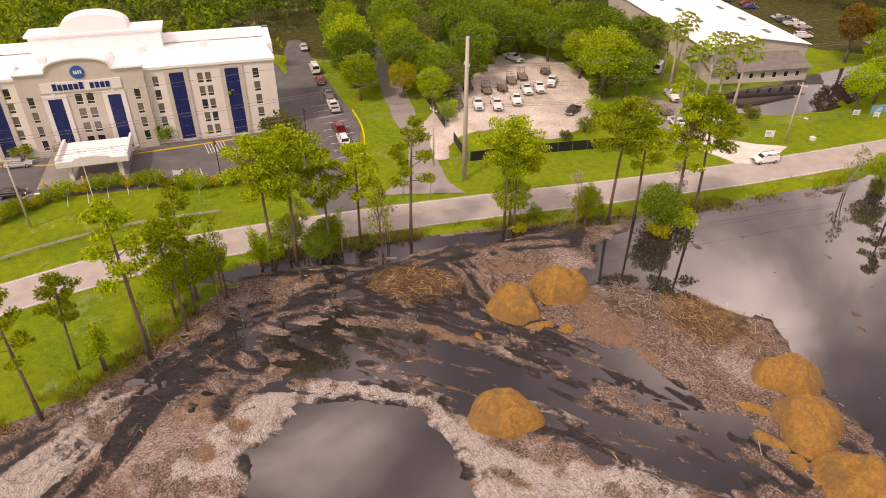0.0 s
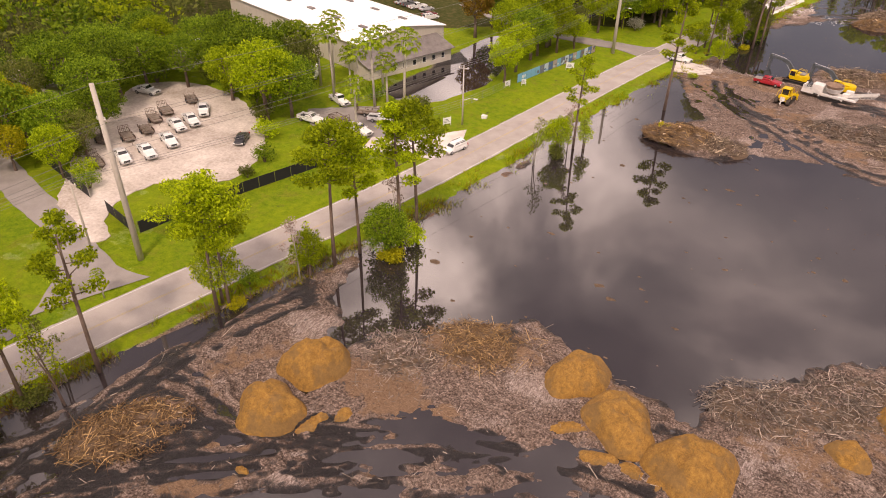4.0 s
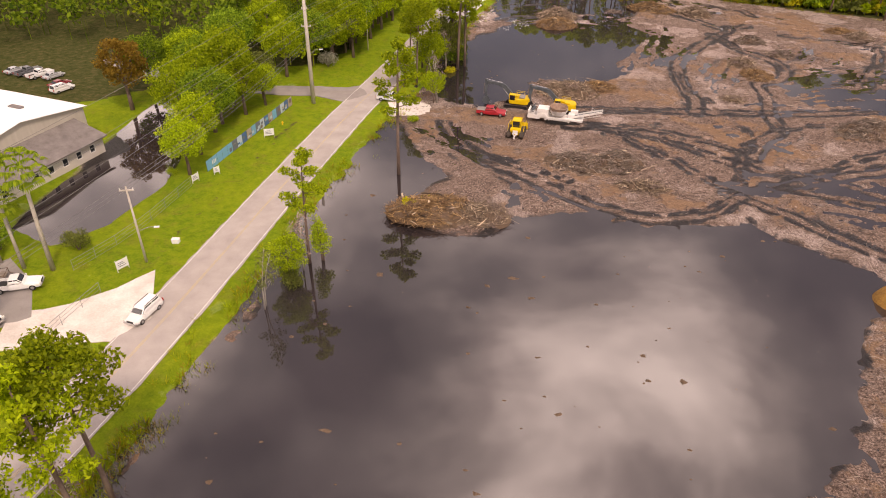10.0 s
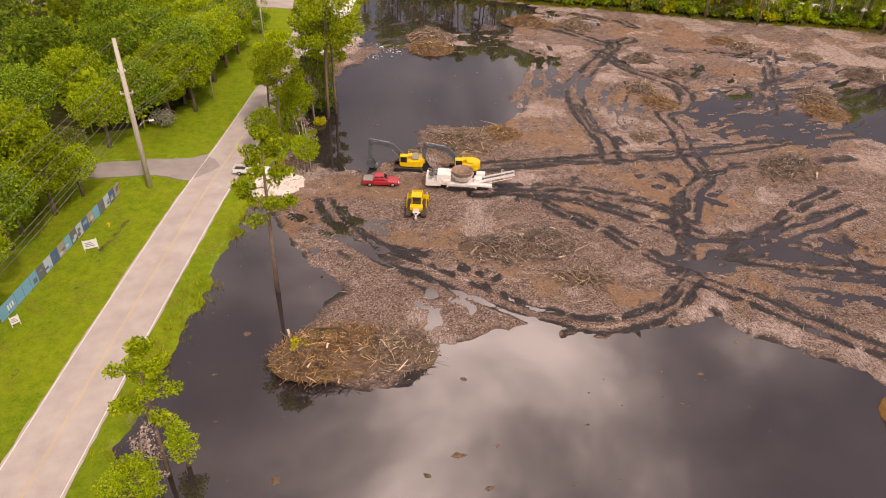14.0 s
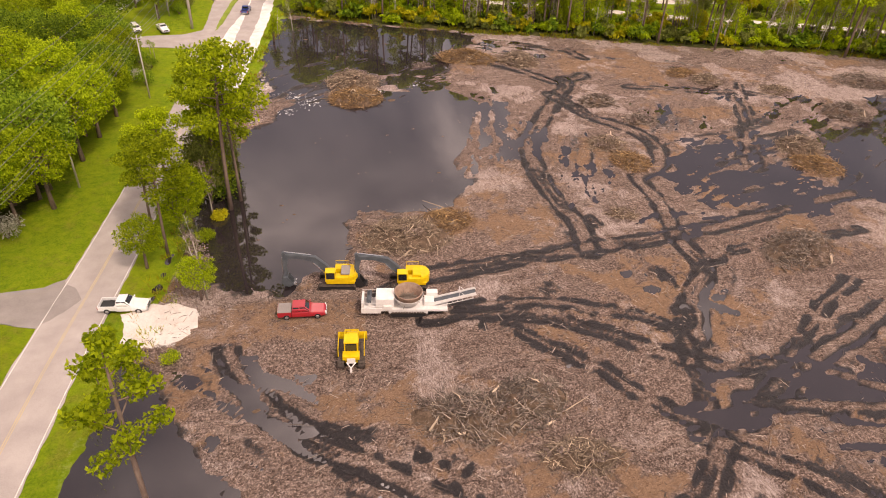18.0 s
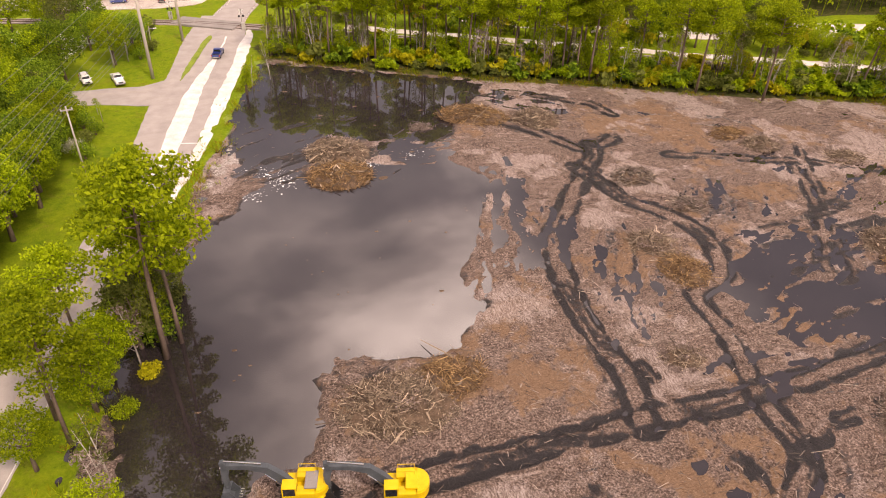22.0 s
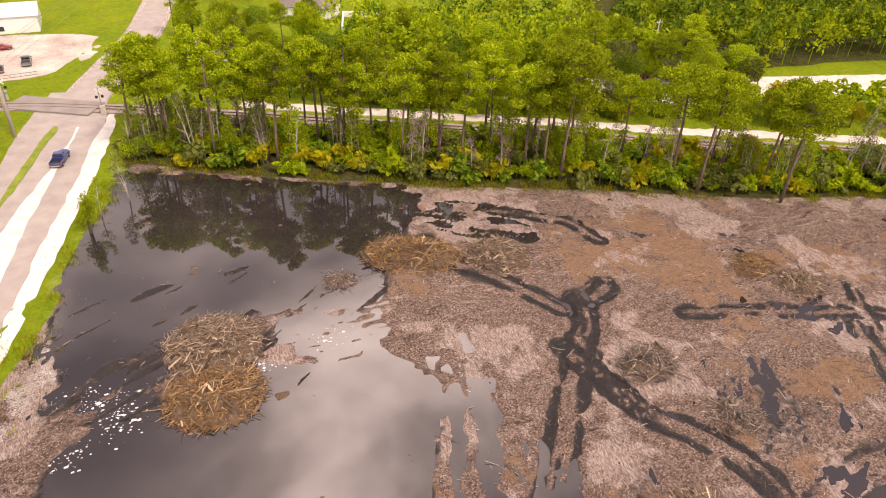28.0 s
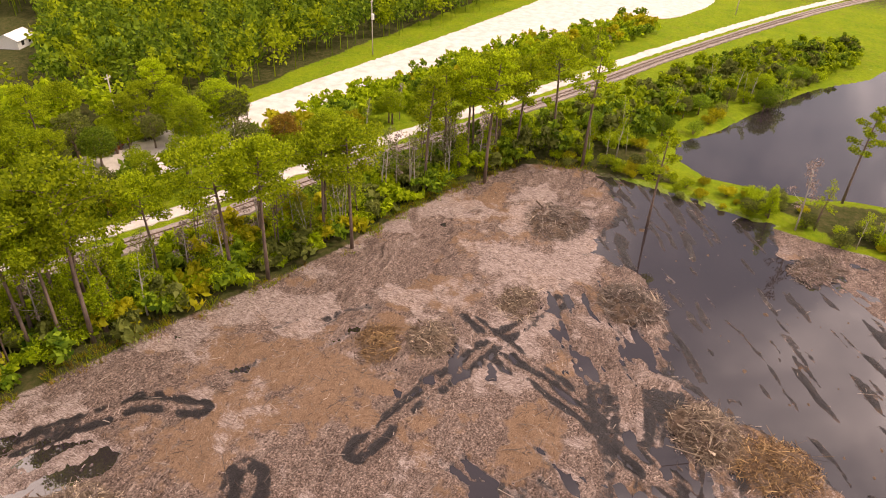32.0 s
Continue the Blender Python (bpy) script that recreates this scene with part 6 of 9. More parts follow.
for i, (a, b) in enumerate(middle):
    for j, z in enumerate(FLOORS4):
        pane_set(hotel, a, b, 0.9, z, z + 2.0, (i * 3 + j * 5) % 3 != 0)
# navy panels in their pale surrounds
for x0, x1, y, top in ((6.4, 8.8, 0, 13.2), (15.9, 18.3, 0, 13.2), (26.8, 28.9, 0.9, 10.6), (36.2, 38.4, 0.9, 10.6), (45.9, 48.3, 0, 13.2), (55.4, 57.8, 0, 13.2)):
    bay = empty("panel_bay", "", "")
    bay.parent = hotel
    n = 5 if top > 12 else 4
    for k in range(n):
        h = (top - 0.6) / n
        bm = bmesh.new()
        box(bm, x0, y, 0.6 + h * k + 0.03, x1, y + 0.10, 0.6 + h * (k + 1) - 0.03)
        part("panel", bm, M["blue"], bay)
    bm = bmesh.new()
    box(bm, x0 - 0.8, y, 0.4, x0 - 0.02, y + 0.16, top + 0.6)
    box(bm, x1 + 0.02, y, 0.4, x1 + 0.8, y + 0.16, top + 0.6)
    box(bm, x0 - 0.8, y, top + 0.02, x1 + 0.8, y + 0.17, top + 0.7)
    box(bm, (x0 + x1) / 2 - 0.25, y, top + 0.1, (x0 + x1) / 2 + 0.25, y + 0.24, top + 1.0)
    part("surround", bm, M["trim" if y else "stucco_tan"], bay)
# sign band: brand drawn as plain shapes
bm = bmesh.new()
box(bm, 26.2, 0.9, 11.75, 39.0, 1.06, 13.5)
part("sign_band", bm, M["trim"], hotel)
for i in range(11):
    if i == 4:
        continue
    bm = bmesh.new()
    box(bm, 28.05 + i * 0.84, 1.06, 12.1, 28.69 + i * 0.84, 1.18, 13.1 + 0.2 * (i in (5, 10)), bevel=0.04)
    part("sign_bar", bm, M["blue"], hotel, "navy raised sign bar")
bm = bmesh.new()
bmesh.ops.create_cone(bm, cap_ends=True, segments=28, radius1=1.15, radius2=1.05, depth=0.16, matrix=pose(32.6, 0.98, 15.0, 90))
part("sign_disc", bm, plain("sign_blue", (0.02, 0.11, 0.36), 0.3), hotel, "round bright-blue sign disc")
bm = bmesh.new()
for a in (-0.55, -0.18, 0.18, 0.5):
    box(bm, 32.6 + a - 0.11, 1.06, 14.7, 32.6 + a + 0.11, 1.12, 15.3)
part("sign_mark", bm, M["white"], hotel)
# entrance canopy
canopy = empty("entrance_canopy", "white flat-roofed entrance canopy on columns", "canopy", pose(-95.4, -132.7, 0.2, 0, 0, -99.85) @ pose(-2.1, 1.6, -0.35))
bm = bmesh.new()
box(bm, 28.5, 2.2, 3.6, 39.3, 10.6, 4.0)
part("roof_slab", bm, M["roof_white"], canopy)
bm = bmesh.new()
arch(bm, 28.3, 39.5, 10.9, 10.5, 3.3, 4.3, 0.55)
for x in (28.3, 39.1):
    box(bm, x, 2.0, 3.3, x + 0.4, 10.5, 4.7)
part("fascia", bm, M["trim"], canopy)
for x, y in ((30, 9.8), (37.8, 9.8), (30, 3.2), (37.8, 3.2)):
    bm = bmesh.new()
    box(bm, x - 0.35, y - 0.35, 0, x + 0.35, y + 0.35, 3.6, bevel=0.04)
    part("column", bm, M["trim"], canopy)
bm = bmesh.new()
box(bm, 27, 1.2, -0.05, 41, 13.5, 0.12)
tagged(part("pavement_canopy", bm, M["lane"]), "pale concrete pad under the canopy", "pavement", kind="structure").matrix_basis = pose(-95.4, -132.7, 0.2, 0, 0, -99.85)
M["bollard"] = plain("bollard_yellow", (0.8, 0.5, 0.02), 0.5)
for x in (28, 34, 40):
    b = empty("bollard", "yellow steel guard bollard by the canopy", "bollard", pose(-95.4, -132.7, 0.3, 0, 0, -99.85) @ pose(x, 12.6, 0), "canopy bollards")
    bm = bmesh.new()
    tube(bm, [(0, 0, -0.1), (0, 0, 1.05), (0, 0, 1.12)], [0.16, 0.16, 0.08], 10)
    part("post", bm, M["bollard"], b)
# yellow kerbs, bay lines, planting beds
KERB = [[(-102.3, -184.4), (-96.9, -170.5), (-95.9, -167.6)], [(-96.4, -159.7), (-95.8, -151.7), (-94.5, -138.8), (-91.1, -135.9)], [(-99.2, -116.9), (-88.8, -118.5), (-78.3, -122.5), (-74.1, -126.9), (-66.9, -130.3)], [(-135.3, -128), (-109, -131.3), (-98.6, -132.6)]]
for pts in KERB:
    tagged(ribbon("kerb", pts, 0.44, M["line_yellow"], 0.3, width=0.3, step=0.8), "yellow-painted concrete kerb", "kerb", kind="structure")
for i in range(9):
    bm = bmesh.new()
    box(bm, -104.6 + i * 3.2 - 0.06, -124.2 - i * 0.35, 0.300, -104.6 + i * 3.2 + 0.06, -118.8 - i * 0.35, 0.306, pose(0, 0, 0))
    tagged(part("bay_line", bm, M["line_white"]), "white painted bay line", "road marking", kind="structure")
for i in range(8):
    bm = bmesh.new()
    box(bm, -85.7, -150 - i * 3.0, 0.297, -80.9, -149.88 - i * 3.0, 0.303)
    tagged(part("bay_line", bm, M["line_white"]), "white painted bay line", "road marking", kind="structure")
for i in range(7):
    bm = bmesh.new()
    box(bm, -95.4, -144.2 - i * 0.55, 0.297, -90.9, -144.05 - i * 0.55, 0.303)
    tagged(part("hatch_line", bm, M["line_white"]), "white painted hatching line", "road marking", kind="structure")
# ------------------------------------------------------------ vehicles: local x points forwards
M["tyre"] = plain("tyre_rubber", (0.016, 0.016, 0.017), 0.9)
M["rim"] = plain("alloy_rim", (0.45, 0.45, 0.46), 0.35, 0.8)
M["car_glass"] = plain("car_glass", (0.018, 0.022, 0.026), 0.06, 0, 0.9)
M["lamp_clear"] = plain("headlamp_lens", (0.75, 0.75, 0.72), 0.15)
M["lamp_red"] = plain("tail_lamp_red", (0.45, 0.015, 0.012), 0.2)
M["chrome"] = plain("chrome_trim", (0.6, 0.6, 0.6), 0.15, 0.9)
M["rust_steel"] = surface("rusty_steel", (0.06, 0.035, 0.025), (0.16, 0.10, 0.07), 1.5, 0.8, grain=12)
M["plank"] = surface("grey_planks", (0.14, 0.115, 0.095), (0.30, 0.25, 0.21), 2.0, 0.9, grain=10, stretch=(0.2, 1, 1))
PAINT = {n: plain("paint_" + n, c, 0.28, 0, 0.5, 0.6) for n, c in
         {"white": (0.78, 0.78, 0.77), "red": (0.42, 0.018, 0.03), "darkred": (0.24, 0.012, 0.018), "blue": (0.025, 0.05, 0.22), "black": (0.015, 0.015, 0.018), "grey": (0.13, 0.135, 0.145), "silver": (0.42, 0.43, 0.44)}.items()}


def shell_loft(bm, sections):
    """A closed skin through cross-sections: x, half width low, half width high, z low, z high."""
    rings = []
    for x, wl_, wh, z0, z1 in sections:
        c = min(0.12, (z1 - z0) * 0.25)
        rings.append([bm.verts.new((x, y, z)) for y, z in ((-wl_, z0), (wl_, z0), (wl_ + 0.02, (z0 + z1) / 2), (wh, z1 - c), (wh - c, z1), (-wh + c, z1), (-wh, z1 - c), (-wl_ - 0.02, (z0 + z1) / 2))])
    for a, b in zip(rings, rings[1:]):
        for k in range(8):
            bm.faces.new((a[k], a[(k + 1) % 8], b[(k + 1) % 8], b[k]))
    bm.faces.new(rings[0][::-1])
    bm.faces.new(rings[-1])


def wheels(parent, xs, half, r):
    for x in xs:
        for sy in (-1, 1):
            w = empty("wheel", "", "")
            w.parent = parent
            w.matrix_basis = pose(x, sy * half, r)
            bm = bmesh.new()
            bmesh.ops.create_cone(bm, cap_ends=True, segments=18, radius1=r, radius2=r, depth=0.26, matrix=pose(0, 0, 0, 90))
            bmesh.ops.bevel(bm, geom=[e for e in bm.edges if e.is_manifold and abs(e.verts[0].co.y - e.verts[1].co.y) < 1e-5], offset=0.04, segments=1, affect="EDGES")
            part("tyre", bm, M["tyre"], w)
            bm = bmesh.new()
            bmesh.ops.create_cone(bm, cap_ends=True, segments=14, radius1=r * 0.62, radius2=r * 0.5, depth=0.05, matrix=pose(0, sy * 0.135, 0, 90 if sy < 0 else -90))
            part("rim", bm, M["rim"], w)


def lights_and_bumpers(parent, front, back, half, zf, zb):
    for sy in (-1, 1):
        bm = bmesh.new()
        box(bm, front - 0.1, sy * half * 0.78 - 0.18, zf - 0.11, front + 0.03, sy * half * 0.78 + 0.18, zf + 0.11, bevel=0.03)
        part("headlight", bm, M["lamp_clear"], parent)
        bm = bmesh.new()
        box(bm, back - 0.03, sy * half * 0.9 - 0.1, zb - 0.2, back + 0.08, sy * half * 0.9 + 0.1, zb + 0.2, bevel=0.03)
        part("tail_light", bm, M["lamp_red"], parent)
    bm = bmesh.new()
    box(bm, front - 0.05, -half * 0.95, 0.42, front + 0.14, half * 0.95, 0.66, bevel=0.05)
    part("front_bumper", bm, M["chrome"], parent)
    bm = bmesh.new()
    box(bm, back - 0.14, -half * 0.95, 0.45, back + 0.05, half * 0.95, 0.66, bevel=0.05)
    part("rear_bumper", bm, M["chrome"], parent)
    bm = bmesh.new()
    box(bm, front - 0.02, -half * 0.5, zf - 0.16, front + 0.05, half * 0.5, zf + 0.12, bevel=0.02)
    part("grille", bm, M["black"], parent)


def glazing(parent, x0, x1, xs0, xs1, z0, z1, hw0, hw1):
    """The glass round a cabin that tapers from its belt (x0..x1, z0) to its roof (xs0..xs1, z1)."""
    def quad(name, pts):
        c = sum((Vector(p) for p in pts), Vector()) / 4
        nrm = (Vector(pts[1]) - Vector(pts[0])).cross(Vector(pts[2]) - Vector(pts[0])).normalized()
        if nrm.dot(c - Vector(((x0 + x1) / 2, 0, (z0 + z1) / 2))) < 0:
            nrm = -nrm
        ins = [c + (Vector(p) - c) * 0.86 for p in pts]
        bm = bmesh.new()
        a, b = [bm.verts.new(p + nrm * 0.022) for p in ins], [bm.verts.new(p - nrm * 0.03) for p in ins]
        bm.faces.new(a)
        bm.faces.new(b[::-1])
        for k in range(4):
            bm.faces.new((a[k], b[k], b[(k + 1) % 4], a[(k + 1) % 4]))
        part(name, bm, M["car_glass"], parent)
    quad("windscreen", [(x1, -hw0, z0), (x1, hw0, z0), (xs1, hw1, z1), (xs1, -hw1, z1)])
    quad("rear_window", [(x0, -hw0, z0), (x0, hw0, z0), (xs0, hw1, z1), (xs0, -hw1, z1)])
    m0, m1 = (x0 + x1) / 2, (xs0 + xs1) / 2
    for sy in (-1, 1):
        quad("side_window", [(x0, sy * hw0, z0), (m0, sy * hw0, z0), (m1, sy * hw1, z1), (xs0, sy * hw1, z1)])
        quad("side_window", [(m0, sy * hw0, z0), (x1, sy * hw0, z0), (xs1, sy * hw1, z1), (m1, sy * hw1, z1)])


def mirrors(parent, x, half, z, paint):
    for sy in (-1, 1):
        bm = bmesh.new()
        box(bm, x - 0.06, sy * (half + 0.14) - 0.1, z - 0.08, x + 0.06, sy * (half + 0.14) + 0.1, z + 0.1, bevel=0.03)
        part("mirror", bm, paint, parent)


def pickup(paint, label, cover=None, long_cab=False):
    t = empty("pickup_truck", label, "pickup truck")
    p = PAINT[paint]
    back, front, half = -2.9, 2.9, 0.97
    cab0 = -0.75 if not long_cab else -1.2
    bm = bmesh.new()
    shell_loft(bm, [(cab0, half, half - 0.02, 0.42, 1.12), (1.1, half, half - 0.03, 0.42, 1.15), (1.5, half, half - 0.06, 0.42, 1.12), (2.6, half - 0.03, half - 0.1, 0.45, 1.04), (2.9, half - 0.14, half - 0.2, 0.5, 0.92)])
    part("body", bm, p, t)
    bm = bmesh.new()
    shell_loft(bm, [(cab0, half - 0.04, half - 0.06, 1.08, 1.14), (cab0 + 0.12, half - 0.06, half - 0.2, 1.08, 1.80), (0.35, half - 0.06, half - 0.2, 1.08, 1.82), (1.15, half - 0.05, half - 0.08, 1.08, 1.16)])
    part("cab", bm, p, t)
    glazing(t, cab0 + 0.02, 1.12, cab0 + 0.14, 0.38, 1.15, 1.78, half - 0.05, half - 0.2)
    bm = bmesh.new()
    box(bm, back, -half, 0.5, cab0 - 0.05, half, 0.72)
    for y0, y1 in ((-half, -half + 0.09), (half - 0.09, half)):
        box(bm, back, y0, 0.72, cab0 - 0.05, y1, 1.14)
    box(bm, back, -half + 0.09, 0.72, back + 0.08, half - 0.09, 1.12)
    box(bm, cab0 - 0.13, -half + 0.09, 0.72, cab0 - 0.05, half - 0.09, 1.14)
    part("cargo_bed", bm, p, t)
    bm = bmesh.new()
    if cover:
        box(bm, back + 0.03, -half + 0.03, 1.14, cab0 - 0.06, half - 0.03, 1.20, bevel=0.02)
        part("bed_cover", bm, M["lane"], t, "grey bed cover")
    else:
        box(bm, back + 0.09, -half + 0.1, 0.722, cab0 - 0.14, half - 0.1, 0.735)
        part("bed_liner", bm, M["black"], t)
    bm = bmesh.new()
    box(bm, -2.6, -0.5, 0.32, 2.5, 0.5, 0.5)
    part("chassis", bm, M["black"], t)
    wheels(t, (-1.85, 1.85), 0.88, 0.39)
    lights_and_bumpers(t, front - 0.03, back, half, 0.85, 0.9)
    mirrors(t, 0.95, half, 1.25, p)
    return t


def car(paint, label, kind="suv"):
    t = empty("suv" if kind == "suv" else "van" if kind == "van" else "car", label, kind if kind != "suv" else "car")
    p = PAINT[paint]
    L, half, belt, roof = {"suv": (2.45, 0.95, 1.05, 1.72), "car": (2.3, 0.9, 0.92, 1.42), "van": (2.8, 0.98, 1.25, 2.15)}[kind]
    bm = bmesh.new()
    shell_loft(bm, [(-L, half - 0.12, half - 0.16, 0.45, belt - 0.08), (-L + 0.25, half, half - 0.05, 0.36, belt), (0.9, half, half - 0.05, 0.36, belt), (L - 0.5, half - 0.03, half - 0.1, 0.4, belt - 0.12), (L, half - 0.16, half - 0.22, 0.46, belt - 0.28)])
    part("body", bm, p, t)
    r0, r1 = {"suv": (-L + 0.45, 0.45), "car": (-0.9, 0.25), "van": (-L + 0.15, 1.1)}[kind]
    b0 = -L + 0.12 if kind != "car" else -1.6
    bm = bmesh.new()
    shell_loft(bm, [(b0, half - 0.08, half - 0.1, belt - 0.06, belt + 0.02), (r0, half - 0.08, half - 0.22, belt - 0.06, roof), (r1, half - 0.08, half - 0.22, belt - 0.06, roof), (r1 + 0.85, half - 0.08, half - 0.1, belt - 0.06, belt + 0.02)])
    part("cabin", bm, p, t)
    glazing(t, b0 + 0.02, r1 + 0.82, r0, r1, belt + 0.02, roof - 0.03, half - 0.085, half - 0.22)
    wheels(t, (-L * 0.6, L * 0.62), half - 0.1, 0.35)
    lights_and_bumpers(t, L - 0.04, -L, half, belt - 0.3, belt - 0.15)
    mirrors(t, r1 + 0.5, half - 0.03, belt + 0.1, p)
    if kind == "suv":
        bm = bmesh.new()
        for sy in (-1, 1):
            box(bm, r0 + 0.1, sy * 0.62 - 0.03, roof, r1 - 0.1, sy * 0.62 + 0.03, roof + 0.06)
        part("roof_rack", bm, M["black"], t)
    return t


def utility_trailer(label, ramp=True, load=False):
    t = empty("utility_trailer", label, "trailer")
    for k in range(9):
        bm = bmesh.new()
        box(bm, -2.2, -0.9 + k * 0.2, 0.6, 2.0, -0.71 + k * 0.2, 0.65)
        part("plank", bm, M["plank"], t)
    bm = bmesh.new()
    for sy in (-1, 1):
        box(bm, -2.2, sy * 0.95 - 0.04, 0.5, 2.0, sy * 0.95 + 0.04, 0.6)
        box(bm, -2.2, sy * 0.95 - 0.03, 1.05, 2.0, sy * 0.95 + 0.03, 1.11)
        for x in (-2.15, -0.8, 0.6, 1.95):
            box(bm, x - 0.03, sy * 0.95 - 0.03, 0.6, x + 0.03, sy * 0.95 + 0.03, 1.05)
    box(bm, 1.94, -0.92, 1.05, 2.0, 0.92, 1.11)
    part("rail", bm, M["rust_steel"], t)
    bm = bmesh.new()
    tube(bm, [(2.0, -0.8, 0.52), (3.2, 0, 0.5)], [0.05, 0.05], 6)
    tube(bm, [(2.0, 0.8, 0.52), (3.2, 0, 0.5)], [0.05, 0.05], 6)
    tube(bm, [(3.0, 0, 0.5), (3.0, 0, 0.0)], [0.04, 0.04], 6)
    part("drawbar", bm, M["rust_steel"], t)
    if ramp:
        bm = bmesh.new()
        for k in range(7):
            box(bm, -2.32, -0.9 + k * 0.29, 0.6, -2.26, -0.85 + k * 0.29, 1.9)
        for z in (0.62, 1.25, 1.86):
            box(bm, -2.33, -0.92, z, -2.25, 0.92, z + 0.05)
        part("ramp_gate", bm, M["rust_steel"], t)
    if load:
        bm = bmesh.new()
        rs_ = np.random.RandomState(5)
        for k in range(16):
            x, y, a = rs_.uniform(-1.6, 1.4), rs_.uniform(-0.6, 0.6), rs_.uniform(-20, 20)
            box(bm, -0.8, -0.06, 0, 0.8, 0.06, 0.1, pose(x, y, 0.66 + 0.05 * (k % 5), 0, 0, a))
        part("load", bm, M["plank"], t)
    wheels(t, (-0.4, 0.4), 1.05, 0.34)
    return t


KINDS = {
    "white_pickup": pickup("white", "white work pickup truck with open bed"),
    "red_pickup": pickup("red", "red pickup truck with a grey bed cover", cover=True, long_cab=True),
    "maroon_pickup": pickup("darkred", "dark red crew-cab pickup truck parked", long_cab=True),
    "grey_pickup": pickup("grey", "dark grey pickup truck parked in bay"),
    "navy_pickup": pickup("blue", "dark blue pickup truck on the road"),
    "white_suv": car("white", "white sport utility car on asphalt"),
    "black_car": car("black", "black sedan car parked at the edge", "car"),
    "silver_car": car("silver", "silver sedan car parked in a bay", "car"),
    "maroon_car": car("darkred", "dark red sedan car parked", "car"),
    "blue_car": car("blue", "bright blue sedan car parked", "car"),
    "white_van": car("white", "white panel van parked on gravel", "van"),
    "trailer": utility_trailer("rusty flatbed trailer with raised ramp gate"),
    "trailer_loaded": utility_trailer("rusty trailer loaded with old planks", False, True),
}
DONE = set()


def park(kind, x, y, turn, z, group="", label=""):
    """Stands a vehicle, its front turned that many degrees from +x."""
    m = pose(x, y, z, 0, 0, turn)
    if kind in DONE:
        ob = copy_thing(KINDS[kind], m)
    else:
        DONE.add(kind)
        ob = KINDS[kind]
        ob.matrix_basis = m
    return tagged(ob, label, "", group)


G = "work trucks in the shell lot"
for x, y, a in ((-89.8, -92.5, -22), (-88, -89, -20), (-88.6, -83.9, -22), (-92.9, -78.6, -20), (-92.6, -75.5, -22), (-94.6, -70.8, -40)):
    park("white_pickup", x, y, a, 0.31, G, "white work pickup truck parked on shell")
G = "trailers in the shell lot"
for k, (x, y, a) in enumerate(((-99.4, -89.8, -22), (-91.8, -96.2, -20), (-96.2, -86.8, -22), (-96.1, -82.9, -22), (-99.1, -78.7, -22), (-100.3, -75.1, -22), (-101.3, -68.1, -30))):
    park("trailer" if k % 3 else "trailer_loaded", x, y, a, 0.31, G)
park("black_car", -78.6, -76.3, -60, 0.31)
park("white_pickup", -112.4, -70.1, 10, 0.31, "", "white pickup truck parked under trees")
G = "vehicles in the truck yard"
park("white_pickup", -75.9, -52.1, -22, 0.32, G)
park("white_pickup", -63, -54.9, 20, 0.32, G)
park("white_pickup", -63.5, -61.6, -12, 0.32, G)
park("white_pickup", -74.3, -62.5, 0, 0.32, G)
park("trailer", -67.4, -53.8, 20, 0.32, G)
park("trailer", -70, -59.6, 165, 0.32, G)
park("white_van", -90.7, -43.2, -60, 0.25)
G = "cars beside the hotel"
park("grey_pickup", -107.8, -119.2, -8, 0.30, G)
park("white_pickup", -101.6, -120.2, 172, 0.30, G, "white pickup truck parked beside the hotel")
park("maroon_pickup", -90, -122.9, 175, 0.30, G)
park("white_suv", -85.1, -123.8, 172, 0.30, G, "white sport utility car beside the hotel")
park("maroon_car", -117.7, -118.1, 172, 0.30, G)
park("white_van", -125.6, -116.8, 172, 0.30, G, "white van parked beside the hotel")
park("silver_car", -143.1, -114.3, -10, 0.30, G)
G = "cars in front of the hotel"
park("silver_car", -83, -153.9, 172, 0.30, G)
park("maroon_car", -79.9, -143.1, 172, 0.30, G)
park("black_car", -88.4, -178.9, 80, 0.30, G)
park("silver_car", -99.9, -178.1, 80, 0.30, G)
park("white_suv", -44.8, -58.5, 256, 0.33, "", "white sport utility car on the road")
park("white_pickup", -25.8, 13.9, -10, 0.31, "", "white pickup truck on the shell apron")
park("red_pickup", -4.8, 8.3, -7, 0.44)
park("navy_pickup", -9.4, 141.9, 80, 0.33)
G = "vehicles at the north houses"
park("white_pickup", -30, 127.3, -70, 0.36, G, "white pickup truck parked on grass")
park("white_suv", -36.6, 128.3, -70, 0.36, G, "white sport utility car on grass")
park("white_van", -41.1, 155.3, -20, 0.36, G)
park("white_pickup", -36.3, 217.5, 10, 0.36, G, "white pickup truck at the far yard")
G = "vehicles in the far yard"
for k, (x, y, a) in enumerate(((-61.9, 194, 20), (-56.3, 193.3, 25), (-49.5, 198.4, 200), (-42.6, 197.6, 15), (-38.3, 193.7, 190), (-31.8, 197.9, 20), (-26.5, 194, 100), (-21.4, 198.3, 95), (-52.7, 206.2, 10), (-28.2, 210.3, 15))):
    park(("white_van", "grey_pickup", "white_pickup", "silver_car", "blue_car", "white_van", "black_car", "grey_pickup", "white_pickup", "maroon_car")[k], x, y, a, 0.34, G, "vehicle parked in the white far yard")
G = "cars in the north yard"
park("white_van", 81.9, 151.9, -30, 0.35, G)
park("silver_car", 89.9, 148.6, -28, 0.35, G)
park("blue_car", 116.4, 145.7, 70, 0.35, G)
park("maroon_car", 118.2, 152.8, 10, 0.35, G)
park("black_car", 73.1, 124.7, -20, 0.5, G)
G = "cars behind the warehouse"
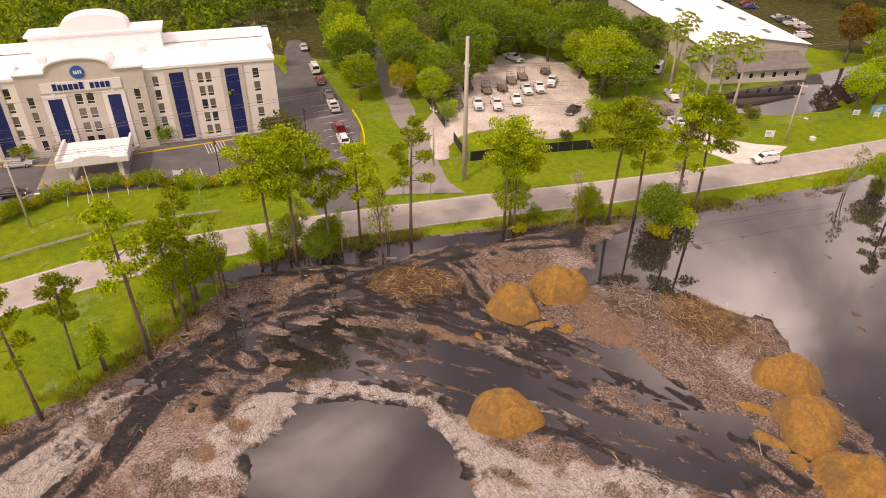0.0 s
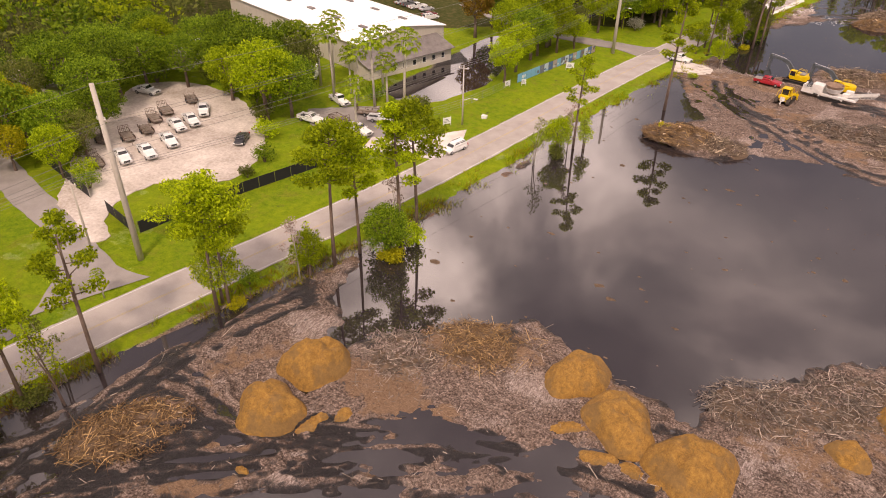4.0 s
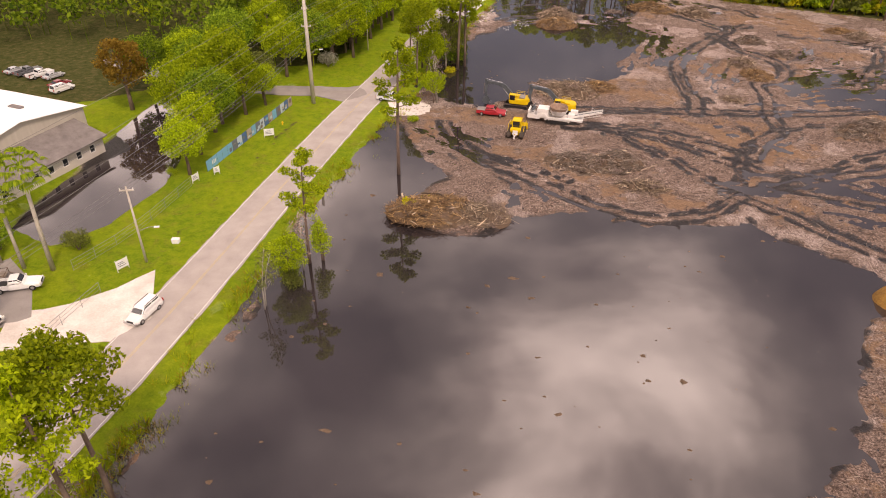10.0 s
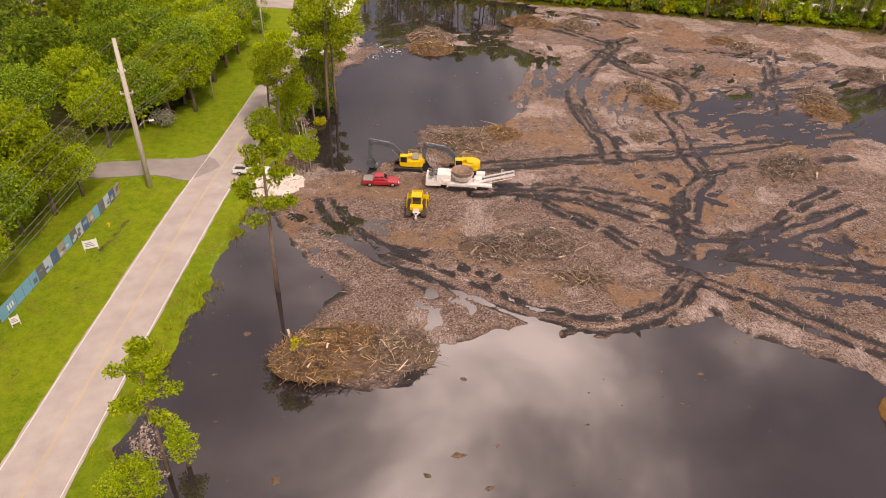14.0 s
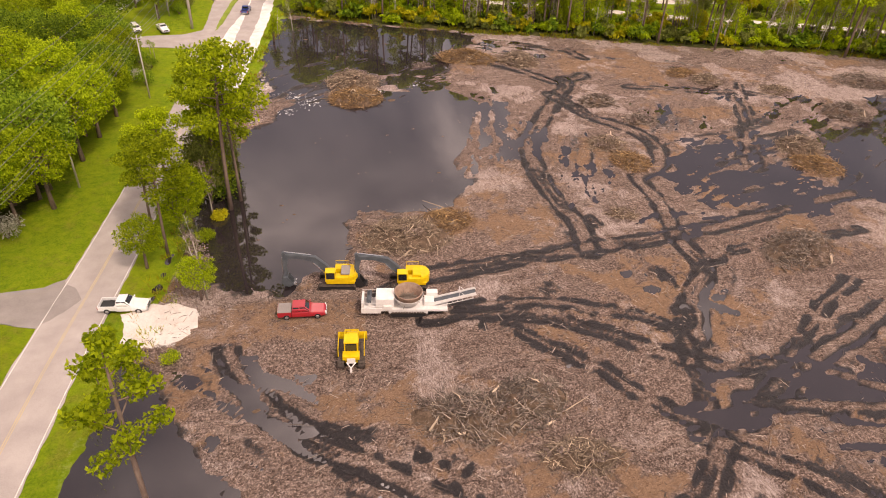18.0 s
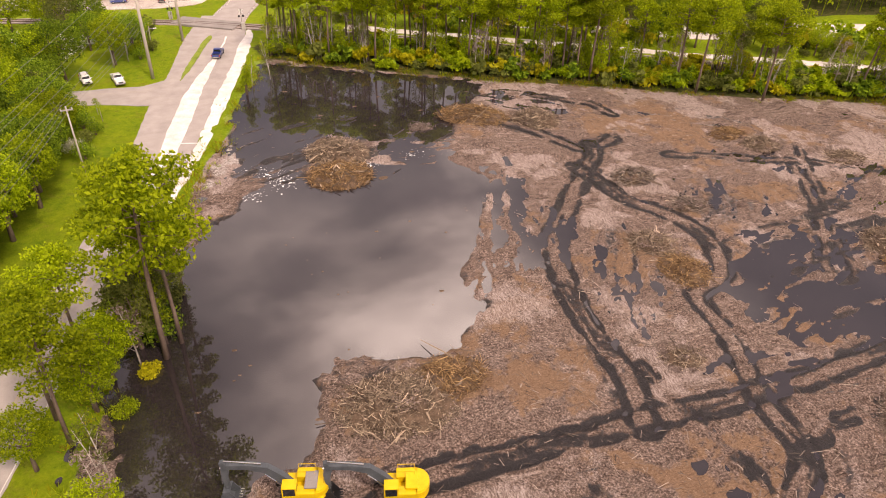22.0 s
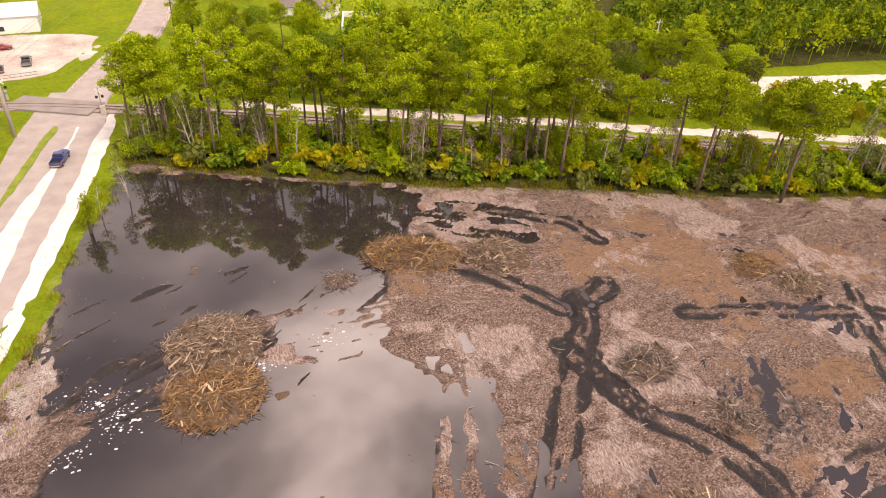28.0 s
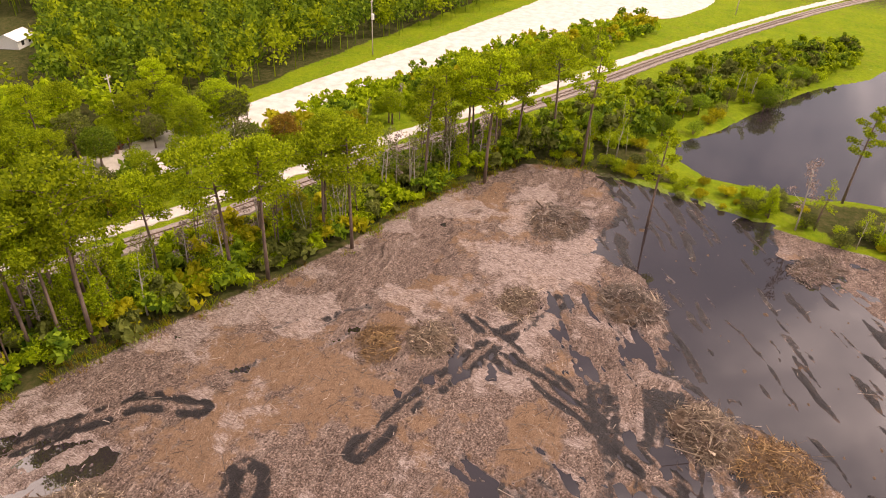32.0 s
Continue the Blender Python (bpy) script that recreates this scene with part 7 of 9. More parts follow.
for k, (x, y) in enumerate(((-127.6, 24.6), (-124, 22.4), (-134.1, 22.3), (-111.7, 20.9), (-108.3, 20.4), (-104.8, 19.1), (-101.4, 18.6), (-97.3, 14), (-95.2, 11.3))):
    park(("maroon_car", "blue_car", "grey_pickup", "silver_car", "grey_pickup", "white_pickup", "silver_car", "maroon_car", "white_suv")[k], x, y, 65, 0.33, G, "parked car in the lot behind the warehouse")
# ------------------------------------------------------------ machines on the cleared land: local x points forwards
M["machine"] = surface("machine_yellow", (0.62, 0.40, 0.012), (0.80, 0.56, 0.02), 1.2, 0.4, grain=8, relief=0.05)
M["boom"] = surface("slate_steel", (0.055, 0.065, 0.075), (0.115, 0.13, 0.145), 1.0, 0.5, grain=8, relief=0.05)
M["track"] = surface("muddy_track", (0.03, 0.026, 0.024), (0.12, 0.095, 0.08), 2.5, 0.9, grain=9)
M["grinder"] = surface("dusty_white_paint", (0.62, 0.59, 0.56), (0.82, 0.80, 0.78), 0.9, 0.55, grain=7)
M["rust_tub"] = surface("rusty_tub_steel", (0.20, 0.12, 0.085), (0.44, 0.32, 0.25), 1.2, 0.8, grain=8)


def crawler(parent, L, half, wide, h, z=0.0):
    """A pair of crawler tracks with their shoes and wheels."""
    for sy in (-1, 1):
        tr = empty("track", "", "")
        tr.parent = parent
        tr.matrix_basis = pose(0, sy * half, z)
        r = h / 2
        n = 30
        per = 2 * L + 2 * math.pi * r
        bm = bmesh.new()
        for k in range(n):
            s = per * k / n
            if s < L:
                x, zz, a = -L / 2 + s, h, 0
            elif s < L + math.pi * r:
                q = (s - L) / r
                x, zz, a = L / 2 + math.sin(q) * r, r + math.cos(q) * r, q
            elif s < 2 * L + math.pi * r:
                x, zz, a = L / 2 - (s - L - math.pi * r), 0, math.pi
            else:
                q = (s - 2 * L - math.pi * r) / r
                x, zz, a = -L / 2 - math.sin(q) * r, r - math.cos(q) * r, math.pi + q
            bm = bmesh.new()
            box(bm, -per / n * 0.44, -wide / 2, -0.05, per / n * 0.44, wide / 2, 0.03, Matrix.Translation((x, 0, zz)) @ Matrix.Rotation(a, 4, "Y"))
            part("shoe", bm, M["track"], tr)
        bm = bmesh.new()
        box(bm, -L / 2, -wide * 0.28, 0.12, L / 2, wide * 0.28, h - 0.12, bevel=0.05)
        for x in (-L / 2, L / 2):
            bmesh.ops.create_cone(bm, cap_ends=True, segments=16, radius1=r * 0.8, radius2=r * 0.8, depth=wide * 0.5, matrix=pose(x, 0, r, 90))
        part("track_frame", bm, M["black"], tr)


def bar(bm, pts, wide):
    """A flat-sided arm with thickness along a bent line in x and z: each point x, z, depth."""
    rings = []
    for i, (x, z, d) in enumerate(pts):
        a, b = pts[max(i - 1, 0)], pts[min(i + 1, len(pts) - 1)]
        t = Vector((b[0] - a[0], 0, b[1] - a[1])).normalized()
        nn = Vector((-t.z, 0, t.x))
        o = Vector((x, 0, z))
        rings.append([bm.verts.new(o + nn * d / 2 * s + Vector((0, y, 0))) for s, y in ((1, -wide / 2), (1, wide / 2), (-1, wide / 2), (-1, -wide / 2))])
    for p, q in zip(rings, rings[1:]):
        for k in range(4):
            bm.faces.new((p[k], p[(k + 1) % 4], q[(k + 1) % 4], q[k]))
    bm.faces.new(rings[0])
    bm.faces.new(rings[-1][::-1])


def excavator(m, label, cover, grapple):
    t = empty("excavator", label, "excavator", m)
    crawler(t, 3.9, 1.3, 0.75, 0.95)
    bm = bmesh.new()
    bmesh.ops.create_cone(bm, cap_ends=True, segments=20, radius1=0.7, radius2=0.7, depth=0.3, matrix=pose(0, 0, 1.05))
    box(bm, -1.2, -1.0, 0.4, 1.2, 1.0, 0.9)
    part("undercarriage", bm, M["black"], t)
    bm = bmesh.new()
    box(bm, -2.3, -1.45, 1.2, 1.3, 1.45, 1.62, bevel=0.06)
    box(bm, -1.6, -1.45, 1.6, 0.3, -0.35, 2.35, bevel=0.08)
    box(bm, -1.6, 0.5, 1.6, 0.2, 1.45, 2.25, bevel=0.08)
    part("house", bm, M["machine"], t)
    bm = bmesh.new()
    outline = [(-1.5, -1.45)] + [(-1.55 + math.cos(math.pi / 2 + math.pi * k / 10) * 1.25, -math.cos(math.pi * k / 10) * 1.45) for k in range(11)] + [(-1.5, 1.45)]
    prism(bm, outline, 1.25, 2.4)
    bmesh.ops.bevel(bm, geom=[e for e in bm.edges if e.verts[0].co.z > 2.3 and e.verts[1].co.z > 2.3], offset=0.12, segments=2, affect="EDGES")
    part("counterweight", bm, M["machine"], t)
    bm = bmesh.new()
    box(bm, -1.7, -0.9, 2.36, -0.55, 1.0, 2.55, bevel=0.04)
    part("engine_cover", bm, M["lane"] if cover else M["machine"], t, "grey engine cover" if cover else "")
    bm = bmesh.new()
    for k in range(5):
        box(bm, -1.2 + k * 0.28, -1.47, 1.75, -1.02 + k * 0.28, -1.44, 2.2)
    part("side_grille", bm, M["black"], t)
    cab = empty("cab", "", "")
    cab.parent = t
    bm = bmesh.new()
    for x in (0.15, 1.35):
        for y in (0.45, 1.4):
            box(bm, x - 0.06, y - 0.06, 1.6, x + 0.06, y + 0.06, 3.0)
    box(bm, 0.08, 0.38, 2.95, 1.42, 1.47, 3.06, bevel=0.04)
    box(bm, 0.08, 0.38, 1.6, 1.42, 1.47, 1.95)
    part("cab_frame", bm, M["machine"], cab)
    bm = bmesh.new()
    box(bm, 0.12, 0.42, 1.95, 1.38, 1.43, 2.95)
    part("cab_glass", bm, M["car_glass"], cab)
    bm = bmesh.new()
    tube(bm, [(-1.4, -1.3, 2.3), (-1.4, -1.3, 3.0), (0.2, -1.3, 3.0), (0.2, -1.3, 2.3)], [0.03] * 4, 6)
    tube(bm, [(-1.4, -0.5, 2.3), (-1.4, -0.5, 3.0), (0.2, -0.5, 3.0)], [0.03] * 3, 6)
    part("handrail", bm, M["machine"], t)
    bm = bmesh.new()
    bar(bm, [(0.6, 1.7, 0.7), (1.5, 2.9, 0.85), (2.8, 4.2, 0.8), (4.4, 4.65, 0.6), (6.4, 4.7, 0.45)], 0.55)
    part("boom", bm, M["boom"], t)
    bm = bmesh.new()
    bar(bm, [(6.7, 5.25, 0.35), (6.4, 4.55, 0.75), (6.6, 3.1, 0.5), (6.5, 1.5, 0.32)], 0.42)
    part("stick", bm, M["boom"], t)
    for a, b, r in (((1.2, 0.42, 1.9), (2.9, 0.36, 3.8), 0.08), ((1.2, -0.42, 1.9), (2.9, -0.36, 3.8), 0.08), ((3.2, 0, 4.8), (6.5, 0, 5.3), 0.07), ((6.85, 0, 4.4), (6.95, 0, 2.1), 0.06)):
        bm = bmesh.new()
        tube(bm, [a, b], [r + 0.03, r], 8)
        part("cylinder", bm, M["chrome"], t)
    bk = empty("bucket", "", "")
    bk.parent = t
    bm = bmesh.new()
    prof = [(6.3, 1.7), (6.9, 1.6), (7.15, 1.0), (6.9, 0.45), (6.2, 0.2), (5.6, 0.55)]
    for y in (-0.65, 0.6):
        lo = [bm.verts.new((x, y, z)) for x, z in prof]
        hi = [bm.verts.new((x, y + 0.06, z)) for x, z in prof]
        bm.faces.new(lo)
        bm.faces.new(hi[::-1])
        for i in range(6):
            bm.faces.new((lo[i], lo[(i + 1) % 6], hi[(i + 1) % 6], hi[i]))
    for (xa, za), (xb, zb) in zip(prof[:-1], prof[1:]):
        v = [bm.verts.new(p) for p in ((xa, -0.65, za), (xb, -0.65, zb), (xb, 0.65, zb), (xa, 0.65, za), (xa - 0.04, -0.65, za - 0.03), (xb - 0.04, -0.65, zb - 0.03), (xb - 0.04, 0.65, zb - 0.03), (xa - 0.04, 0.65, za - 0.03))]
        bm.faces.new(v[:4])
        bm.faces.new(v[4:][::-1])
    part("bucket_shell", bm, M["boom"] if not grapple else M["black"], bk)
    for k in range(5):
        bm = bmesh.new()
        box(bm, 5.3, -0.6 + k * 0.28, 0.5, 5.65, -0.5 + k * 0.28, 0.62)
        part("tooth", bm, M["chrome"] if not grapple else M["black"], bk)
    return t


excavator(pose(0.2, 13.9, 0.05, 0, 0, 169), "yellow crawler excavator with slate boom and bucket", True, False)
excavator(pose(9.2, 11.8, 0.05, 0, 0, 169), "yellow crawler excavator parked behind the grinder", False, True)

# tub grinder
tg = empty("tub_grinder", "dusty white tracked tub grinder with discharge conveyor", "tub grinder", pose(8.1, 6.4, 0.2, 0, 0, -12) @ Matrix.Scale(0.93, 4))
crawler(tg, 3.9, 1.1, 0.6, 0.9)
bm = bmesh.new()
box(bm, -6.2, -1.3, 1.15, 5.2, 1.3, 1.5, bevel=0.04)
box(bm, -2.6, -1.2, 0.7, 2.6, 1.2, 1.15)
part("chassis", bm, M["grinder"], tg)
bm = bmesh.new()
box(bm, -4.3, -1.1, 1.5, -1.9, 1.35, 3.0, bevel=0.06)
part("engine_house", bm, M["grinder"], tg)
bm = bmesh.new()
box(bm, -6.2, -1.5, 0.95, -3.6, -1.35, 1.75)
box(bm, -6.2, -1.35, 1.5, -5.9, 1.35, 2.5, bevel=0.03)
box(bm, -3.3, -1.45, 1.5, -2.2, -1.1, 2.0)
part("side_skirt", bm, M["grinder"], tg)
bm = bmesh.new()
tube(bm, [(-5.2, -0.9, 2.4), (-5.2, 1.2, 2.4)], [0.33, 0.33], 12)
tube(bm, [(-5.2, 0.2, 2.7), (-5.2, 0.2, 3.3), (-4.9, 0.2, 3.5)], [0.1, 0.1, 0.1], 8)
part("engine_intake", bm, M["boom"], tg)
bm = bmesh.new()
for x in (-6.1, -5.1, -4.2, -3.2):
    for y in (-1.42, 1.42):
        tube(bm, [(x, y, 1.5), (x, y, 2.65)], [0.035, 0.035], 6)
for y in (-1.42, 1.42):
    for z in (2.1, 2.62):
        tube(bm, [(-6.1, y, z), (-3.2, y, z)], [0.03, 0.03], 6)
for z in (2.1, 2.62):
    tube(bm, [(-6.1, -1.42, z), (-6.1, 1.42, z)], [0.03, 0.03], 6)
part("guard_rail", bm, M["grinder"], tg)
bm = bmesh.new()
n = 36
for r0, z0, r1, z1 in ((1.15, 1.7, 1.85, 3.55), (1.78, 3.55, 1.08, 1.7)):
    a = [bm.verts.new((math.cos(2 * math.pi * k / n) * r0, math.sin(2 * math.pi * k / n) * r0, z0)) for k in range(n)]
    b = [bm.verts.new((math.cos(2 * math.pi * k / n) * r1, math.sin(2 * math.pi * k / n) * r1, z1)) for k in range(n)]
    for k in range(n):
        bm.faces.new((a[k], a[(k + 1) % n], b[(k + 1) % n], b[k]))
    if z0 > z1:
        outer = b
part("tub", bm, M["rust_tub"], tg, "rusty open-topped steel tub")
bm = bmesh.new()
bmesh.ops.create_cone(bm, cap_ends=False, segments=36, radius1=1.4, radius2=1.98, depth=1.1, matrix=pose(0, 0, 2.45))
bmesh.ops.solidify(bm, geom=bm.faces[:], thickness=0.05)
part("tub_jacket", bm, M["grinder"], tg)
bm = bmesh.new()
tube(bm, [(math.cos(a) * 1.83, math.sin(a) * 1.83, 3.56) for a in (2 * math.pi * k / 36 for k in range(37))], [0.07] * 37, 6)
part("tub_rim", bm, M["rust_tub"], tg)
bm = bmesh.new()
rs = np.random.RandomState(8)
for k in range(60):
    a, r = rs.rand() * 6.28, rs.rand() ** 0.5 * 1.0
    c = Vector((math.cos(a) * r, math.sin(a) * r, 2.2 + 0.3 * rs.rand()))
    d = Vector(rs.normal(size=3) * (0.5, 0.5, 0.2))
    tube(bm, [c - d, c + d], [0.05, 0.03], 5)
bmesh.ops.create_cone(bm, cap_ends=True, segments=18, radius1=1.25, radius2=1.3, depth=0.3, matrix=pose(0, 0, 2.0))
part("wood_load", bm, M["plank"], tg, "broken branches in the tub")
bm = bmesh.new()
box(bm, 2.1, -0.6, 1.5, 3.4, 0.9, 2.2, bevel=0.04)
box(bm, 2.4, 0.7, 2.0, 3.9, 1.6, 2.7, bevel=0.04)
part("control_box", bm, M["grinder"], tg)
cv = empty("conveyor", "", "")
cv.parent = tg
cv.matrix_basis = pose(2.6, 0, 1.4, 0, -17, 0)
bm = bmesh.new()
box(bm, 0, -0.5, 0.2, 6.6, 0.5, 0.26)
part("belt", bm, M["boom"], cv)
bm = bmesh.new()
for y in (-0.62, 0.56):
    box(bm, 0, y, 0.05, 6.7, y + 0.06, 0.5)
    for k in range(9):
        box(bm, 0.5 + k * 0.7, y, -0.35, 0.56 + k * 0.7, y + 0.06, 0.1)
    box(bm, 0.2, y, -0.38, 6.2, y + 0.06, -0.3)
part("side_frame", bm, M["grinder"], cv)
bm = bmesh.new()
for y in (-0.6, 0.6):
    tube(bm, [(4.4, y, 0.4), (4.7, y, 1.2), (5.2, y, 0.4)], [0.04] * 3, 6)
tube(bm, [(4.7, -0.6, 1.2), (4.7, 0.6, 1.2)], [0.04] * 2, 6)
part("arch_brace", bm, M["grinder"], cv)

# bulldozer
bd = empty("bulldozer", "yellow crawler bulldozer with brush cage and ripper", "bulldozer", pose(0.1, -0.2, 0.3, 0, 0, 80))
crawler(bd, 3.2, 1.15, 0.72, 1.05)
bm = bmesh.new()
box(bm, -1.6, -0.75, 0.5, 1.9, 0.75, 1.25, bevel=0.06)
box(bm, 0.3, -0.62, 1.25, 2.0, 0.62, 1.95, bevel=0.1)
part("body", bm, M["machine"], bd)
bm = bmesh.new()
box(bm, -1.9, -0.95, 1.2, -0.9, 0.95, 1.75, bevel=0.06)
part("fuel_tank", bm, M["machine"], bd)
cab = empty("cab", "", "")
cab.parent = bd
bm = bmesh.new()
for x in (-1.0, 0.35):
    for y in (-0.7, 0.7):
        box(bm, x - 0.06, y - 0.06, 1.3, x + 0.06, y + 0.06, 3.0)
box(bm, -1.1, -0.8, 2.95, 0.5, 0.8, 3.08, bevel=0.05)
part("cab_frame", bm, M["machine"], cab)
bm = bmesh.new()
box(bm, -0.95, -0.66, 1.7, 0.3, 0.66, 2.95)
part("cab_glass", bm, M["car_glass"], cab)
bm = bmesh.new()
for y in (-0.75, 0.75):
    tube(bm, [(0.4, y, 3.05), (1.6, y, 2.7), (2.3, y, 1.9), (2.6, y, 1.1)], [0.06] * 4, 7)
    tube(bm, [(-1.2, y * 1.95, 1.2), (-1.0, y * 1.95, 2.2), (1.8, y * 1.95, 2.1), (2.5, y * 1.95, 1.2)], [0.05] * 4, 7)
for x, z in ((0.9, 2.95), (1.6, 2.7), (2.0, 2.3), (2.3, 1.9)):
    tube(bm, [(x, -0.75, z), (x, 0.75, z)], [0.05] * 2, 7)
part("brush_cage", bm, M["machine"], bd)
bm = bmesh.new()
bar(bm, [(2.75, 1.35, 0.08), (2.6, 0.9, 0.1), (2.62, 0.4, 0.1), (2.8, 0.05, 0.1)], 3.4)
part("blade", bm, M["machine"], bd)
bm = bmesh.new()
for y in (-1.25, 1.25):
    bar(bm, [(-0.6, 0.5, 0.2), (2.6, 0.5, 0.2)], 0.14)
for v in bm.verts:
    v.co.y += 1.6 if v.index < 0 else 0
tube(bm, [(1.6, -0.5, 1.2), (2.6, -0.5, 0.8)], [0.07, 0.07], 8)
tube(bm, [(1.6, 0.5, 1.2), (2.6, 0.5, 0.8)], [0.07, 0.07], 8)
part("push_arm", bm, M["black"], bd)
bm = bmesh.new()
tube(bm, [(-1.9, -0.5, 0.9), (-2.7, 0, 0.75), (-1.9, 0.5, 0.9)], [0.09] * 3, 8)
box(bm, -2.8, -0.12, 0.2, -2.6, 0.12, 0.9)
box(bm, -2.0, -0.45, 0.8, -1.85, 0.45, 1.5)
part("winch_drawbar", bm, M["grinder"], bd)
bm = bmesh.new()
tube(bm, [(1.0, 0.35, 1.9), (1.0, 0.35, 2.6)], [0.07, 0.06], 8)
part("exhaust", bm, M["black"], bd)
# ------------------------------------------------------------ heaps on the cleared land
def soil_material():
    m, n, l, b = shader("ochre_fill")
    v = coords(n, l)
    big, mid, fine = noise_node(n, l, v, 0.45, 4, 0.6), noise_node(n, l, v, 2.2, 5, 0.7), noise_node(n, l, v, 9.0, 4, 0.8)
    c = ramp(n, l, mid, [(0.3, (0.15, 0.075, 0.018)), (0.5, (0.37, 0.180, 0.034)), (0.7, (0.58, 0.31, 0.065))])
    c = mix(n, l, 0.4, c, ramp(n, l, fine, [(0.35, (0.13, 0.065, 0.018)), (0.65, (0.50, 0.295, 0.08))]))
    c = mix(n, l, ramp(n, l, big, [(0.48, (0, 0, 0)), (0.58, (0.55, 0.55, 0.55))]), c, (0.20, 0.125, 0.055))
    l.new(c, b.inputs["Base Color"])
    b.inputs["Roughness"].default_value = 0.95
    bump(n, l, mix(n, l, 0.5, mid, fine), 1.0, 0.3, b)
    return m


M["ochre"] = soil_material()
M["heap"] = surface("root_heap_earth", (0.040, 0.027, 0.019), (0.24, 0.165, 0.115), 1.2, 0.95, grain=6, relief=1.0, dist=0.2)


def sticks_material(name, dark, light):
    m, n, l, b = shader(name)
    g = n.new("ShaderNodeNewGeometry")
    c = ramp(n, l, g.outputs["Random Per Island"], [(0.0, dark), (0.75, tuple((a + 2 * d) / 3 for a, d in zip(light, dark))), (1.0, light)])
    l.new(c, b.inputs["Base Color"])
    b.inputs["Roughness"].default_value = 0.9
    return m


M["sticks"] = sticks_material("dead_branches", (0.060, 0.038, 0.026), (0.74, 0.58, 0.42))
M["sticks_grey"] = sticks_material("grey_roots", (0.055, 0.042, 0.034), (0.58, 0.47, 0.39))
M["sticks_red"] = sticks_material("rusty_brush", (0.085, 0.042, 0.018), (0.66, 0.43, 0.20))


def dome(rx, ry, h, seed, mat, name, parent=None, rough=0.12, power=0.75, skirt=1.0):
    rs = np.random.RandomState(seed)
    ph = rs.rand(8) * 6.28
    verts, faces, na, nr = [], [], 56, 18
    for i in range(nr + 1):
        r = i / nr
        for k in range(na):
            a = 2 * math.pi * k / na
            wob = 1 + 0.09 * math.sin(2 * a + ph[0]) + 0.07 * math.sin(3 * a + ph[1]) + 0.05 * math.sin(5 * a + ph[2])
            x, y = math.cos(a) * rx * r * wob * skirt, math.sin(a) * ry * r * wob * skirt
            z = h * max(0.0, 1 - r ** 2.1) ** power + rough * h * noise.noise(Vector((x * 0.9 + seed, y * 0.9, 0))) * (1 - r ** 4) + 0.17 * noise.noise(Vector((x * 1.9, y * 1.9, seed))) + 0.10 * noise.noise(Vector((x * 4.2, y * 4.2, seed)))
            verts.append((x, y, z - 0.45 * r ** 6 - 0.15 * (i == nr)))
    for i in range(nr):
        for k in range(na):
            faces.append((i * na + k, i * na + (k + 1) % na, (i + 1) * na + (k + 1) % na, (i + 1) * na + k))
    return mesh_object(name, verts, faces, mat, parent, smooth=True)


MOUNDS = [(-28.9, -120.5, 3.9, 3.7, 2.9), (-29.4, -113.1, 3.9, 3.8, 3.1), (-4.5, -99.1, 4.0, 3.5, 2.5), (1.5, -103, 4.4, 3.8, 2.5), (9.2, -105, 4.6, 4.2, 3.0), (-13.6, -130.9, 3.9, 3.9, 2.4),
          (21.4, -95.5, 2.4, 2.2, 1.3), (27.1, -88.7, 4.8, 4.2, 2.6), (48.9, -46.8, 3.8, 3.4, 2.4)]
for i, (x, y, rx, ry, h) in enumerate(MOUNDS):
    ob = dome(rx, ry, h, 40 + i, M["ochre"], "soil_mound", rough=0.24, power=0.85)
    ob.matrix_basis = pose(x, y, max(0.0, min(ground_z(x + a, y + b) for a in (-3, 0, 3) for b in (-3, 0, 3))), 0, 0, i * 40)
    tagged(ob, "dumped mound of ochre-orange sandy soil", "soil mound", "dumped soil mounds")
for i, (x, y, rx, ry, h, a) in enumerate(((-24.1, -119.4, 0.9, 2.6, 0.45, -15), (-22.3, -117, 1.0, 1.3, 0.4, 10), (-2.6, -106.3, 2.4, 1.0, 0.4, 30), (4.5, -107.9, 1.5, 1.0, 0.4, 0), (6.9, -108.2, 1.1, 1.4, 0.4, 0), (1.3, -108.2, 2.0, 1.2, 0.35, 20), (-25.9, -127.2, 0.8, 0.5, 0.3, 0))):
    ob = dome(rx, ry, h, 60 + i, M["ochre"], "spilled_soil")
    ob.matrix_basis = pose(x, y, 0.08, 0, 0, a)
    tagged(ob, "low spill of ochre soil in mud", "spilled soil", "dumped soil mounds")


def stick_mesh(rs, n, place, length, thick, verts, faces):
    """Loose bent three-sided sticks."""
    for k in range(n):
        c, up = place(rs)
        d = rs.normal(size=3)
        d[2] *= up * (1.6 if k % 5 == 0 else 1.0)
        d /= np.linalg.norm(d)
        L = length * (0.35 + rs.exponential(0.55))
        w = np.cross(d, rs.normal(size=3))
        w /= np.linalg.norm(w) + 1e-9
        v = np.cross(d, w)
        r = thick * (0.5 + rs.rand())
        bend = w * L * 0.12 * rs.normal()
        base = len(verts)
        for s, q in ((-0.5, 1.0), (0.05, 0.85), (0.5, 0.35)):
            o = c + d * L * s + bend * (1 - 4 * s * s)
            for a in (0, 2.094, 4.189):
                verts.append(tuple(o + (w * math.cos(a) + v * math.sin(a)) * r * q))
        for j in (0, 3):
            for a in range(3):
                faces.append((base + j + a, base + j + (a + 1) % 3, base + j + 3 + (a + 1) % 3, base + j + 3 + a))


